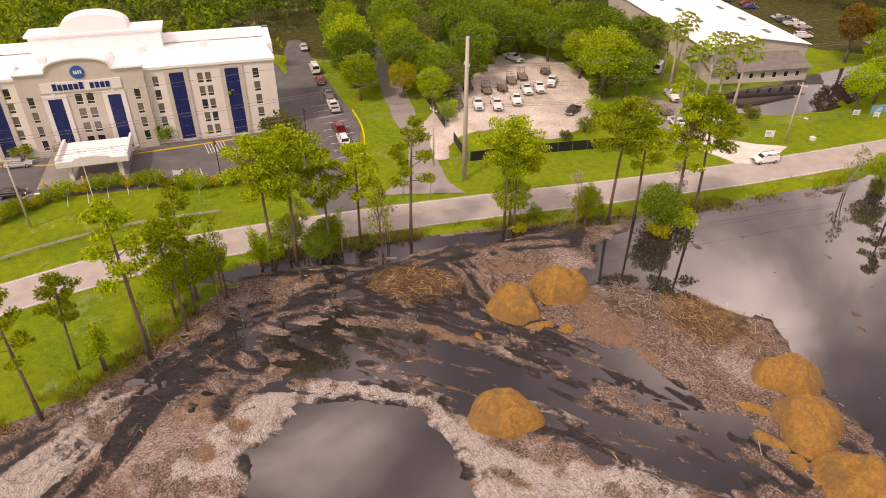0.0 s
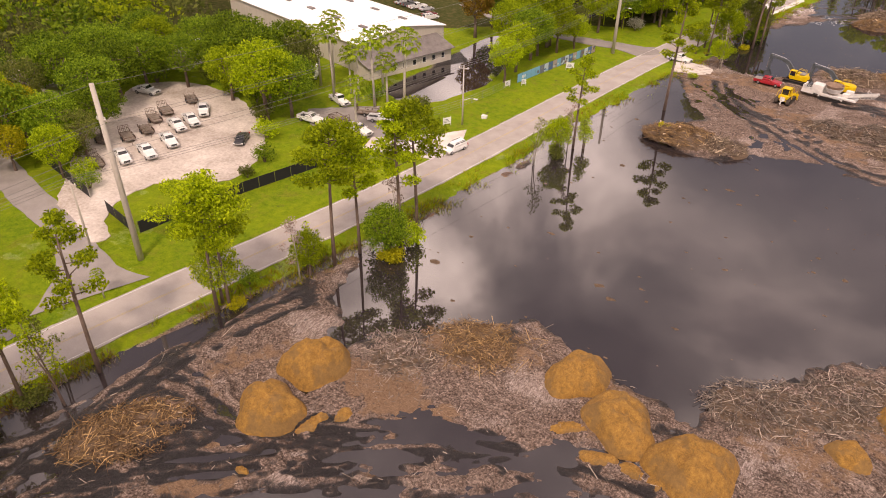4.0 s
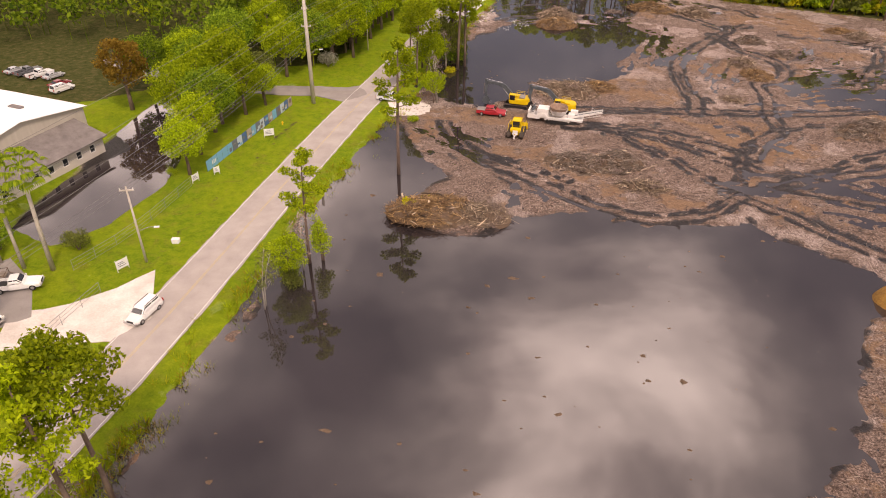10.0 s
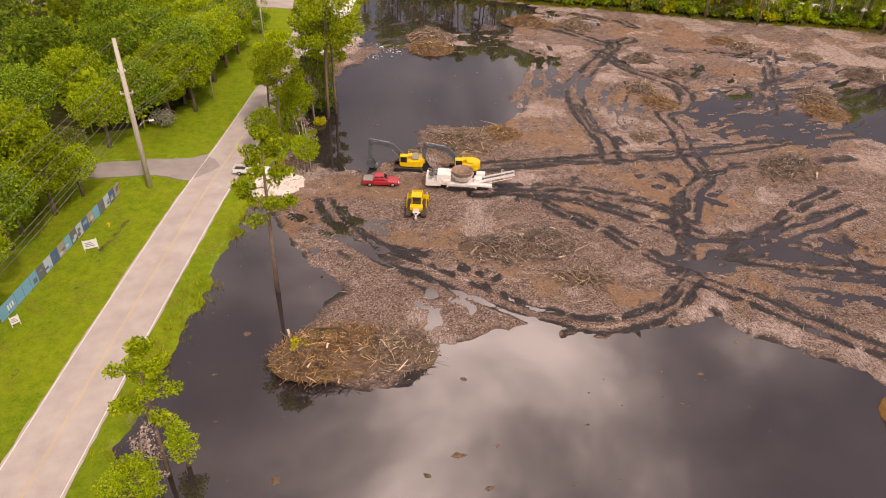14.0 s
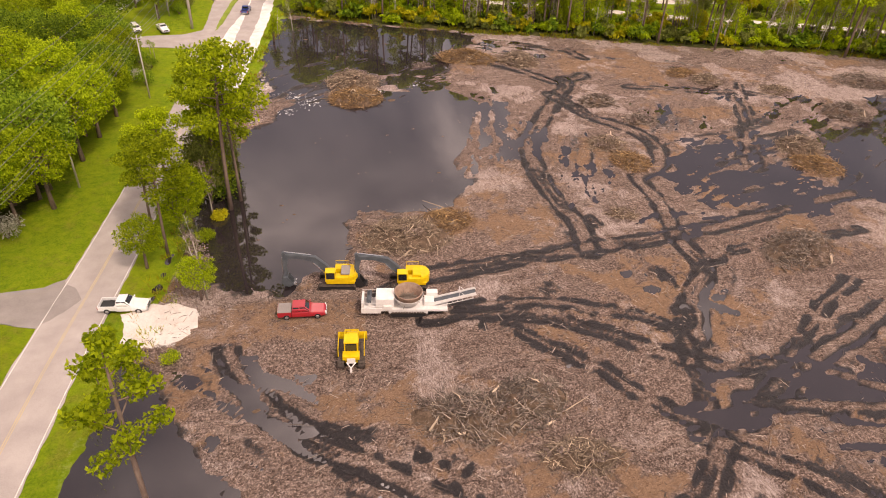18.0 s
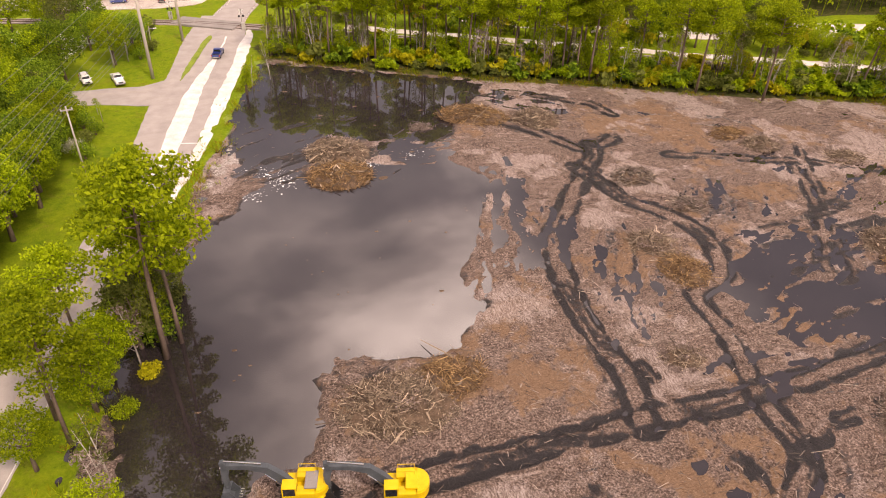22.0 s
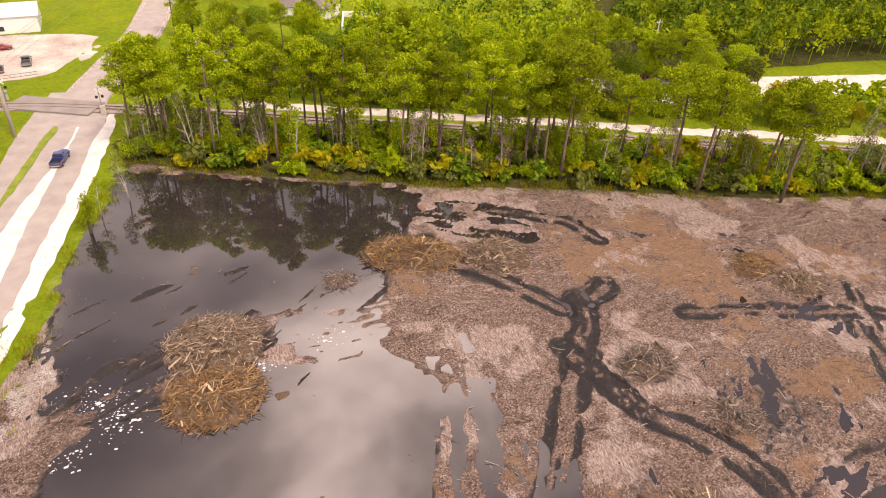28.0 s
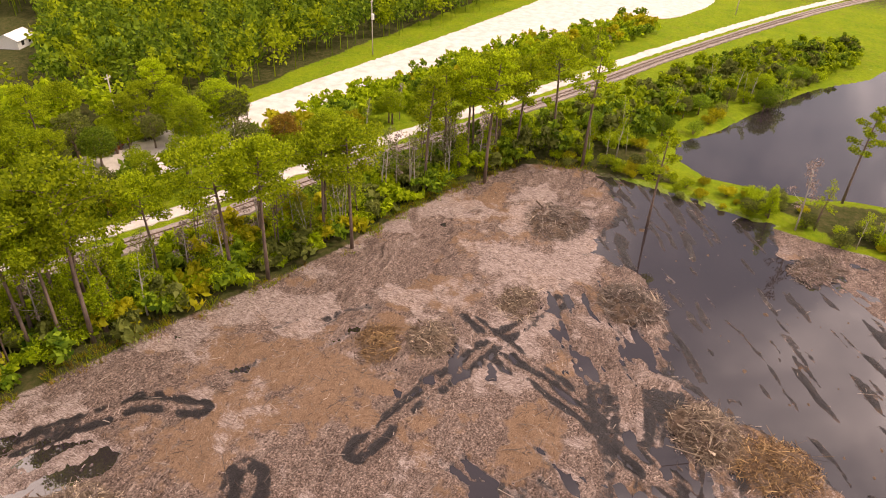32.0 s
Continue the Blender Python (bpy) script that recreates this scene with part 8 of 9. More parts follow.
def brush_pile(i, x, y, rx, ry, h, turn, mat, n, label, length=1.5):
    rs = np.random.RandomState(700 + i)
    t = empty("brush_pile", label, "brush pile", pose(x, y, ground_z(x, y) - 0.1, 0, 0, turn), "brush piles")
    dome(rx * 1.1, ry * 1.1, h * 0.62, 80 + i, M["heap"], "earth_core", t, 0.6, 1.2)
    verts, faces = [], []

    def on_heap(r_):
        a, r = r_.rand() * 6.28, r_.rand() ** 0.6 * 1.15
        z = h * 0.66 * max(0, 1 - r ** 1.7) ** 1.1 * (0.7 + 0.75 * r_.rand()) + 0.10
        return np.array([math.cos(a) * rx * r, math.sin(a) * ry * r, z]), 0.22
    stick_mesh(rs, int(n * 1.9), on_heap, length * 0.85, 0.034, verts, faces)
    tagged(mesh_object("brushwood", verts, faces, M[mat], t), kind="stuff")
    verts, faces = [], []
    for k in range(14):
        c, _ = on_heap(rs)
        leaves(rs, c, (rx * 0.32, ry * 0.32, h * 0.16), 90, 0.13, verts, faces)
    tagged(mesh_object("dead_foliage", verts, faces, M["brown" if mat == "sticks_red" else "dead"], t), kind="stuff")
    if h < 1.15:
        return t
    verts, faces = [], []
    stick_mesh(rs, max(4, n // 28), on_heap, length * 1.45, 0.13, verts, faces)
    tagged(mesh_object("timber", verts, faces, M["sticks"], t), kind="stuff")
    return t


PILES = [(-12.9, -30.9, 5.2, 3.4, 1.7, 10, "sticks_red", 900, "rusty brush heap at the water's edge"), (-5.9, -31.1, 3.6, 2.8, 1.3, 0, "sticks", 500, "brown brush heap with tangled branches"),
         (10.5, -11.9, 4.6, 3.0, 2.0, -15, "sticks_grey", 900, "grey root and branch pile on mud"), (17.1, -11.3, 3.8, 2.8, 2.2, 20, "sticks_grey", 800, "grey root and branch pile on mud"),
         (20.4, -19.2, 3.2, 1.8, 1.1, -10, "sticks", 400, "low pile of broken branches"), (11.5, 22.9, 5.2, 3.6, 2.0, 0, "sticks", 1200, "tangled pile of pale broken branches"), (17.4, 25, 3.4, 2.6, 1.4, 20, "sticks_red", 500, "brown brush heap with tangled branches"),
         (67.3, 8.3, 5.0, 3.4, 2.2, 25, "sticks_grey", 1000, "grey root and branch pile on mud"), (53.9, 45.6, 3.0, 2.4, 1.7, 0, "sticks", 700, "pile of broken branches and roots"), (55.5, 38.9, 2.6, 3.2, 0.9, 0, "sticks_red", 350, "low rusty brush heap"),
         (61.2, 65.5, 3.2, 2.2, 1.5, 15, "sticks_grey", 600, "grey brush pile between tracks"), (66.2, 55.2, 2.6, 2.0, 1.2, 0, "sticks_grey", 400, "small pile of grey branches"), (91.1, 38.7, 4.0, 3.2, 2.2, 30, "sticks", 1000, "pile of pale branches by water"),
         (89.4, 31.8, 3.2, 3.6, 0.9, 10, "sticks_red", 450, "low spread of brush litter"), (92.6, 73.5, 3.0, 2.4, 1.5, 0, "sticks", 700, "small pile of tangled branches"), (89.1, 79, 3.0, 2.2, 0.8, 20, "sticks_red", 300, "low brown brush heap"),
         (111.9, 50.9, 3.4, 3.4, 1.9, 0, "sticks_grey", 900, "grey root pile beside the water"), (105.4, 65.6, 3.4, 2.2, 0.9, 10, "sticks", 350, "low spread of brush litter"), (11.6, 76.5, 4.2, 4.0, 1.9, 0, "sticks_red", 1100, "brush island standing in water"),
         (12.2, 84.9, 4.2, 4.4, 2.3, 20, "sticks", 1300, "tangled branch pile standing in water"), (41.2, 96.2, 5.4, 3.6, 1.9, -20, "sticks_red", 1300, "wide brown brush pile by water"), (53.1, 92.4, 4.0, 3.6, 2.3, 0, "sticks", 1200, "tall tangled pile of pale branches"),
         (130.2, 66.6, 5, 4, 1.1, 0, "sticks_grey", 600, "low grey debris spread"), (134.6, 25.6, 4.6, 2.4, 1.0, -30, "sticks_grey", 400, "low grey debris spread"), (-15.7, -100.7, 5.2, 3.4, 0.8, 20, "sticks_red", 700, "flat brush spit in the water"),
         (-22.2, -106.1, 4, 3, 0.7, 30, "sticks_grey", 450, "flat litter spit in the water"), (14, -93.1, 5, 3.4, 0.6, 20, "sticks_grey", 500, "flat grey debris by the water"), (21.1, -88.1, 4.6, 3.6, 0.6, 40, "sticks_grey", 500, "flat grey debris by the water"),
         (-38.7, -130.2, 4.5, 2.8, 0.7, 60, "sticks_red", 450, "low brown brush heap"), (45.8, 22.8, 2.0, 1.6, 0.7, 0, "sticks", 150, "small heap of broken sticks"), (29.6, 93.4, 2.2, 1.8, 0.5, 0, "sticks_grey", 150, "small heap of grey sticks")]
for i, (x, y, rx, ry, h, turn, mat, n, label) in enumerate(PILES):
    brush_pile(i, x, y, rx * 1.18, ry * 1.18, h * 1.2, turn, mat, int(n * 1.25), label)
# a yellow-green clump of living brush on the rusty heap
SHRUBS.put(2, -16.2, -30.3, 0.9, 20, 0.6)
SHRUBS.put(2, -13.8, -28.7, 0.7, 80, 0.8)

# litter of twigs and bark over the churned ground
rs = np.random.RandomState(77)
verts, faces = [], []
n_lit = 0
while n_lit < 24000:
    x, y = rs.uniform(-50, 150), rs.uniform(-175, 120)
    i, j = np.searchsorted(gx, x) - 1, np.searchsorted(gy, y) - 1
    q = i * ny + j
    if site[q] > -0.5 or height[q] < 0.02 or rs.rand() > 0.35 + 0.65 * rust[q]:
        continue
    n_lit += 1
    L, w, a, tilt = 0.12 + rs.exponential(0.22), 0.03 + 0.05 * rs.rand(), rs.rand() * 6.28, rs.normal() * 0.2
    dx, dy, z = math.cos(a) * L, math.sin(a) * L, height[q] + 0.06
    b = len(verts)
    verts += [(x - dx, y - dy, z - tilt * L), (x + dx, y + dy, z + tilt * L), (x + dx - dy / L * w, y + dy + dx / L * w, z + tilt * L), (x - dx - dy / L * w, y - dy + dx / L * w, z - tilt * L), (x - dy / L * w / 2, y + dx / L * w / 2, z + 0.07)]
    faces += [(b, b + 1, b + 4), (b + 1, b + 2, b + 4), (b + 2, b + 3, b + 4), (b + 3, b, b + 4)]
tagged(mesh_object("twig_litter", verts, faces, M["sticks_grey"]), "scattered broken twigs and bark on mud", "litter", kind="stuff")
# bits afloat: dark clods, sticks and pale foam
rs = np.random.RandomState(78)
verts, faces = [], []
for k in range(700):
    x, y = rs.uniform(-34, 140), rs.uniform(-100, 130)
    i, j = np.searchsorted(gx, x) - 1, np.searchsorted(gy, y) - 1
    if height[i * ny + j] > -0.08:
        continue
    r, b = 0.06 + rs.exponential(0.10), len(verts)
    nn = 6
    verts += [(x + math.cos(6.28 * s / nn) * r * (0.5 + rs.rand()) * 1.6, y + math.sin(6.28 * s / nn) * r * (0.5 + rs.rand()), 0.005) for s in range(nn)] + [(x, y, 0.04 + r * 0.3)]
    faces += [(b + s, b + (s + 1) % nn, b + nn) for s in range(nn)]
tagged(mesh_object("floating_debris", verts, faces, M["heap"]), "dark clods and sticks afloat", "debris", kind="stuff")
verts, faces = [], []
for cx, cy, ax, ay, cnt in ((1.8, 76.9, 2.5, 4.0, 150), (-2, 79.4, 3, 3, 90), (18.2, 80.3, 2.5, 1.5, 90), (-3.1, 72.3, 3, 2.5, 60), (26, 82.5, 2, 1.5, 40)):
    for k in range(cnt):
        x, y, r, b = cx + rs.normal() * ax * 0.5, cy + rs.normal() * ay * 0.5, 0.025 + rs.exponential(0.04), len(verts)
        if ground_z(x, y) > -0.01:
            continue
        verts += [(x + math.cos(1.2566 * s) * r * (0.4 + rs.rand()) * 1.5, y + math.sin(1.2566 * s) * r * (0.4 + rs.rand()), 0.006) for s in range(5)] + [(x, y, 0.03)]
        faces += [(b + s, b + (s + 1) % 5, b + 5) for s in range(5)]
tagged(mesh_object("foam", verts, faces, M["white"]), "pale foam flecks on still water", "foam", kind="stuff")
# ------------------------------------------------------------ warehouse
M["metal_wall"] = surface("tan_metal_wall", (0.44, 0.40, 0.34), (0.54, 0.50, 0.44), 0.4, 0.7, grain=12, stretch=(4, 4, 0.3))
M["shingle"] = surface("grey_shingles", (0.13, 0.115, 0.11), (0.25, 0.225, 0.215), 0.8, 0.95, grain=7, relief=0.5)
M["sand_white"] = surface("white_sand", (0.52, 0.48, 0.44), (0.86, 0.84, 0.81), 0.45, 0.95, grain=6, relief=0.3)
M["concrete"] = surface("weathered_concrete", (0.34, 0.32, 0.29), (0.52, 0.49, 0.45), 0.5, 0.9, grain=8)
M["gravel"] = surface("rail_ballast", (0.20, 0.165, 0.145), (0.42, 0.36, 0.325), 0.6, 0.95, grain=6, relief=1.0, dist=0.08)
# local x: along its road front towards the north; y: away from the road
wh = empty("warehouse", "long warehouse with white metal roof and tan walls", "warehouse", pose(-84.0, -35.4, 0.2, 0, 0, 74))
WL, WD, WH_, WR = 25.5, 60.0, 6.3, 8.2
for x0, x1, y0, y1 in ((0, WL, 0, 0.3), (0, WL, WD - 0.3, WD)):
    bm = bmesh.new()
    a = [bm.verts.new(p) for p in ((x0, y0, -0.2), (x1, y0, -0.2), (x1, y0, WH_), (WL / 2, y0, WR), (x0, y0, WH_))]
    b = [bm.verts.new(p) for p in ((x0, y1, -0.2), (x1, y1, -0.2), (x1, y1, WH_), (WL / 2, y1, WR), (x0, y1, WH_))]
    bm.faces.new(a)
    bm.faces.new(b[::-1])
    for k in range(5):
        bm.faces.new((a[k], b[k], b[(k + 1) % 5], a[(k + 1) % 5]))
    part("gable_wall", bm, M["metal_wall"], wh)
for x0 in (0, WL - 0.3):
    bm = bmesh.new()
    box(bm, x0, 0.3, -0.2, x0 + 0.3, WD - 0.3, WH_)
    part("side_wall", bm, M["metal_wall"], wh)
for k in range(20):
    for side in (0, 1):
        bm = bmesh.new()
        y0, y1 = -0.5 + k * (WD + 1) / 20, -0.5 + (k + 1) * (WD + 1) / 20 - 0.04
        xa, xb = (-0.5, WL / 2) if side == 0 else (WL + 0.5, WL / 2)
        za = WH_ + 0.0
        v = [bm.verts.new(p) for p in ((xa, y0, za), (xb, y0, WR + 0.12), (xb, y1, WR + 0.12), (xa, y1, za), (xa, y0, za + 0.12), (xb, y0, WR + 0.24), (xb, y1, WR + 0.24), (xa, y1, za + 0.12))]
        for q in ((0, 1, 2, 3), (4, 5, 6, 7), (0, 1, 5, 4), (1, 2, 6, 5), (2, 3, 7, 6), (3, 0, 4, 7)):
            bm.faces.new([v[i] for i in q])
        part("roof_sheet", bm, M["roof_white"], wh)
for k in range(5):
    for sx in (0.27, 0.73):
        bm = bmesh.new()
        z = WH_ + (WR - WH_) * 0.54
        box(bm, WL * sx - 0.5, 6 + k * 11, z, WL * sx + 0.5, 8.6 + k * 11, z + 0.5, bevel=0.05)
        part("roof_vent", bm, M["shingle"], wh)
off = empty("office_building", "low tan office with grey shingle lean-to roof", "building", pose(-84.0, -35.4, 0.2, 0, 0, 74))
OH = [(2.0 + 2.9 * k, 3.1 + 2.9 * k, 1.0, 2.3) for k in range(7)]
bm = bmesh.new()
# front wall with window openings
cuts = sorted({-1.5, 22.5, *[h[0] for h in OH], *[h[1] for h in OH]})
for a, b in zip(cuts, cuts[1:]):
    if any(h[0] <= a + 1e-6 and h[1] >= b - 1e-6 for h in OH):
        box(bm, a, -6.0, -0.2, b, -5.75, 1.0)
        box(bm, a, -6.0, 2.3, b, -5.75, 3.0)
    else:
        box(bm, a, -6.0, -0.2, b, -5.75, 3.0)
for x in (-1.5, 22.25):
    v = [bm.verts.new(p) for p in ((x, -5.75, -0.2), (x, 0, -0.2), (x, 0, 4.7), (x, -5.75, 3.0), (x + 0.25, -5.75, -0.2), (x + 0.25, 0, -0.2), (x + 0.25, 0, 4.7), (x + 0.25, -5.75, 3.0))]
    for q in ((0, 1, 2, 3), (4, 5, 6, 7), (0, 1, 5, 4), (1, 2, 6, 5), (2, 3, 7, 6), (3, 0, 4, 7)):
        bm.faces.new([v[i] for i in q])
part("wall", bm, M["stucco_tan"], off)
bm = bmesh.new()
v = [bm.verts.new(p) for p in ((-2.1, -6.7, 2.85), (23.1, -6.7, 2.85), (23.1, 0.2, 4.9), (-2.1, 0.2, 4.9), (-2.1, -6.7, 3.03), (23.1, -6.7, 3.03), (23.1, 0.2, 5.1), (-2.1, 0.2, 5.1))]
for q in ((0, 1, 2, 3), (4, 5, 6, 7), (0, 1, 5, 4), (1, 2, 6, 5), (2, 3, 7, 6), (3, 0, 4, 7)):
    bm.faces.new([v[i] for i in q])
part("roof", bm, M["shingle"], off, "grey shingle lean-to roof")
for h in OH:
    w = empty("window", "", "")
    w.parent = off
    bm = bmesh.new()
    for a, b, c, d in ((h[0], h[1], 0.96, 1.04), (h[0], h[1], 2.26, 2.34), (h[0] - 0.04, h[0] + 0.04, 1.0, 2.3), (h[1] - 0.04, h[1] + 0.04, 1.0, 2.3)):
        box(bm, a, -6.06, c, b, -5.9, d)
    part("frame", bm, M["trim"], w)
    bm = bmesh.new()
    box(bm, h[0], -5.92, 1.0, h[1], -5.86, 2.3)
    part("pane", bm, M["glass"], w)


# ------------------------------------------------------------ plain houses and sheds seen between the trees
def house(x, y, turn, L, W, H, R, wall, roof, label, name="house", doors=2):
    t = empty(name, label, "building", pose(x, y, 0.25, 0, 0, turn))
    bm = bmesh.new()
    for y0 in (-W / 2, W / 2 - 0.25):
        box(bm, -L / 2, y0, -0.2, L / 2, y0 + 0.25, H)
    for x0 in (-L / 2, L / 2 - 0.25):
        a = [bm.verts.new(p) for p in ((x0, -W / 2 + 0.25, -0.2), (x0, W / 2 - 0.25, -0.2), (x0, W / 2 - 0.25, H), (x0, 0, H + R), (x0, -W / 2 + 0.25, H))]
        b = [bm.verts.new((v.co.x + 0.25, v.co.y, v.co.z)) for v in a]
        bm.faces.new(a)
        bm.faces.new(b[::-1])
        for k in range(5):
            bm.faces.new((a[k], b[k], b[(k + 1) % 5], a[(k + 1) % 5]))
    part("wall", bm, M[wall], t)
    for s in (-1, 1):
        bm = bmesh.new()
        v = [bm.verts.new(p) for p in ((-L / 2 - 0.5, s * (W / 2 + 0.5), H - 0.1), (L / 2 + 0.5, s * (W / 2 + 0.5), H - 0.1), (L / 2 + 0.5, 0, H + R + 0.05), (-L / 2 - 0.5, 0, H + R + 0.05))]
        w = [bm.verts.new(u.co + Vector((0, 0, 0.15))) for u in v]
        bm.faces.new(v)
        bm.faces.new(w)
        for k in range(4):
            bm.faces.new((v[k], v[(k + 1) % 4], w[(k + 1) % 4], w[k]))
        part("roof", bm, M[roof], t)
    for k in range(doors):
        for s in (-1, 1):
            bm = bmesh.new()
            xx = -L / 2 + (k + 0.7) * L / (doors + 0.4)
            box(bm, xx - 0.6, s * W / 2 - 0.05, 0.9, xx + 0.6, s * W / 2 + 0.05, 2.1)
            part("window", bm, M["glass"], t)
    return t


house(-130.5, -79.9, 20, 22, 12, 3.6, 1.8, "metal_wall", "concrete", "tan shed with pale roof under trees", "shed")
house(-127.9, -53.6, 20, 20, 12, 3.6, 1.6, "metal_wall", "roof_white", "tan shed with white roof among trees", "shed")
house(51.2, 227.2, -25, 16, 9, 3.0, 2.2, "white", "shingle", "white house with grey shingle roof")
house(22.5, 193.4, -25, 13, 8, 2.8, 2.0, "stucco_tan", "rust_tub", "tan house with reddish roof")
house(-48.2, 150.4, -20, 12, 9, 3.2, 1.4, "white", "roof_white", "white shed with bright metal roof", "shed")
house(-36.8, 230, 5, 30, 14, 4.5, 1.6, "white", "roof_white", "long white shed with metal roof", "shed")
house(-89.3, 123.1, 10, 18, 12, 4.0, 1.8, "white", "roof_white", "white metal building among trees", "shed")
house(-63.5, 207.1, 8, 14, 9, 3.0, 2.0, "metal_wall", "rust_tub", "open shed with rust-red roof", "shed")
house(159.2, 230.2, 20, 8, 6, 2.5, 1.5, "white", "roof_white", "small white shed in a field", "shed")
# white walled pool court
pc = empty("pool_court", "white walled garden court behind a house", "garden wall", pose(66.6, 212.7, 0.25, 0, 0, -14))
for a in ((-9, -8, 9, -7.6), (-9, 7.6, 9, 8), (-9, -7.6, -8.6, 7.6), (8.6, -7.6, 9, 7.6)):
    bm = bmesh.new()
    box(bm, a[0], a[1], -0.2, a[2], a[3], 1.7)
    part("wall", bm, M["white"], pc)
bm = bmesh.new()
box(bm, -5, -3, -0.1, 5, 5, 0.06)
part("patio", bm, M["concrete"], pc)

# ------------------------------------------------------------ railway
RAIL = [(-179.8, 221.5), (-105.4, 187.8), (-50.9, 175.7), (-22.2, 171), (-8.4, 167), (20.7, 155.4), (52.2, 141.5), (84, 128.3), (103.6, 118.9), (124.7, 110.8), (161.2, 96.5), (203.7, 78.5), (252.6, 59.4), (340.9, 19.3), (434.3, -31.9)]
tagged(ribbon("railway_bed", RAIL, 0.55, M["gravel"], 0.5, 0.25, width=4.6), "grey-brown ballast railway bed", "railway bed", kind="structure")
tagged(ribbon("track_service", [(p[0] + 3.0, p[1] + 5.6) for p in RAIL[5:]], 0.38, M["shell"], 0.3, 0.4, width=3.6), "white gravel service track", "track", kind="structure")
M["rail"] = surface("rail_steel", (0.10, 0.065, 0.05), (0.24, 0.17, 0.13), 1.0, 0.5, 0.5)
rw = empty("railway_track", "rusty steel rails on timber sleepers", "railway track")
for o in (-0.72, 0.72):
    r = ribbon("rail", RAIL, 0.76, M["rail"], 0.16, offset=o, width=0.09, parent=rw)
s = spline(RAIL, 0.75)
d = np.gradient(s, axis=0)
bm_v, bm_f = [], []
for (x, y), (dx, dy) in zip(s, d):
    if x < -60 or x > 330:
        continue
    k = math.hypot(dx, dy)
    ux, uy = dx / k, dy / k
    b = len(bm_v)
    for a, c, z in ((-0.12, -1.3, 0.5), (0.12, -1.3, 0.5), (0.12, 1.3, 0.5), (-0.12, 1.3, 0.5), (-0.12, -1.3, 0.615), (0.12, -1.3, 0.615), (0.12, 1.3, 0.615), (-0.12, 1.3, 0.615)):
        bm_v.append((x + ux * a - uy * c, y + uy * a + ux * c, z))
    bm_f += [(b + 4, b + 5, b + 6, b + 7), (b, b + 1, b + 5, b + 4), (b + 2, b + 3, b + 7, b + 6), (b + 1, b + 2, b + 6, b + 5), (b + 3, b, b + 4, b + 7)]
tagged(mesh_object("sleepers", bm_v, bm_f, M["plank"], rw), kind="stuff")
bm = bmesh.new()
box(bm, -9, -3.4, 0.2, 9, 3.4, 0.72, pose(-12.8, 168.8, 0, 0, 0, -26))
tagged(part("road_level_crossing", bm, M["lane"]), "asphalt level crossing over the rails", "level crossing", kind="structure")


def crossing_signal(x, y, turn, arm):
    t = empty("crossing_signal", "railway crossing signal with lamps and crossbuck", "signal", pose(x, y, 0.3, 0, 0, turn), "railway crossing signals")
    bm = bmesh.new()
    tube(bm, [(0, 0, -0.3), (0, 0, 5.2)], [0.09, 0.07], 8)
    part("post", bm, M["chrome"], t)
    for a in (45, -45):
        bm = bmesh.new()
        box(bm, -0.75, -0.03, -0.12, 0.75, 0.03, 0.12, Matrix.Translation((0, -0.12, 4.4)) @ Matrix.Rotation(radians(a), 4, "Y"))
        part("crossbuck", bm, M["white"], t)
    for sx in (-0.55, 0.55):
        bm = bmesh.new()
        bmesh.ops.create_cone(bm, cap_ends=True, segments=16, radius1=0.3, radius2=0.3, depth=0.06, matrix=pose(sx, -0.12, 3.2, 90))
        part("lamp_disc", bm, M["black"], t)
    if arm:
        bm = bmesh.new()
        for z in (4.9, 5.5):
            box(bm, 0, -0.05, z, 7, 0.05, z + 0.1)
        for k in range(8):
            box(bm, k * 0.95, -0.04, 4.95, k * 0.95 + 0.08, 0.04, 5.55)
        part("cantilever", bm, M["chrome"], t)
    bm = bmesh.new()
    box(bm, -0.5, 1.2, -0.1, 0.5, 2.0, 1.9, bevel=0.03)
    part("relay_cabinet", bm, M["concrete"], t)
    return t


crossing_signal(-22.2, 173.6, 12, True)
crossing_signal(-3.5, 163.6, 190, False)

# ------------------------------------------------------------ poles and wires
M["pole"] = surface("grey_pole", (0.40, 0.355, 0.31), (0.58, 0.53, 0.475), 0.6, 0.9, grain=8, stretch=(1, 1, 0.2))
M["wire"] = plain("wire_grey", (0.20, 0.20, 0.19), 0.6)


def power_pole(x, y, h, r, arms, turn, label, lamp=False, group="power poles"):
    t = empty("power_pole", label, "utility pole", pose(x, y, ground_z(x, y), 0, 0, turn), group)
    bm = bmesh.new()
    tube(bm, [(0, 0, -0.5), (0, 0, h * 0.5), (0, 0, h)], [r, r * 0.85, r * 0.65], 10)
    part("post", bm, M["pole"], t, smooth=True)
    for z, w in arms:
        bm = bmesh.new()
        box(bm, -w, -0.08, z - 0.08, w, 0.08, z + 0.08)
        part("crossarm", bm, M["pole"], t)
        for sx in (-w + 0.1, w - 0.1):
            bm = bmesh.new()
            tube(bm, [(sx, 0, z + 0.08), (sx, 0, z + 0.35)], [0.07, 0.05], 8)
            part("insulator", bm, M["trim"], t)
    if lamp:
        bm = bmesh.new()
        tube(bm, [(0, 0, h * 0.42), (1.4, 0, h * 0.47), (2.2, 0, h * 0.47)], [0.06, 0.05, 0.05], 6)
        part("lamp_arm", bm, M["chrome"], t)
        bm = bmesh.new()
        box(bm, 2.1, -0.16, h * 0.47 - 0.1, 2.8, 0.16, h * 0.47 + 0.06, bevel=0.04)
        part("lamp_head", bm, M["trim"], t)
    return t


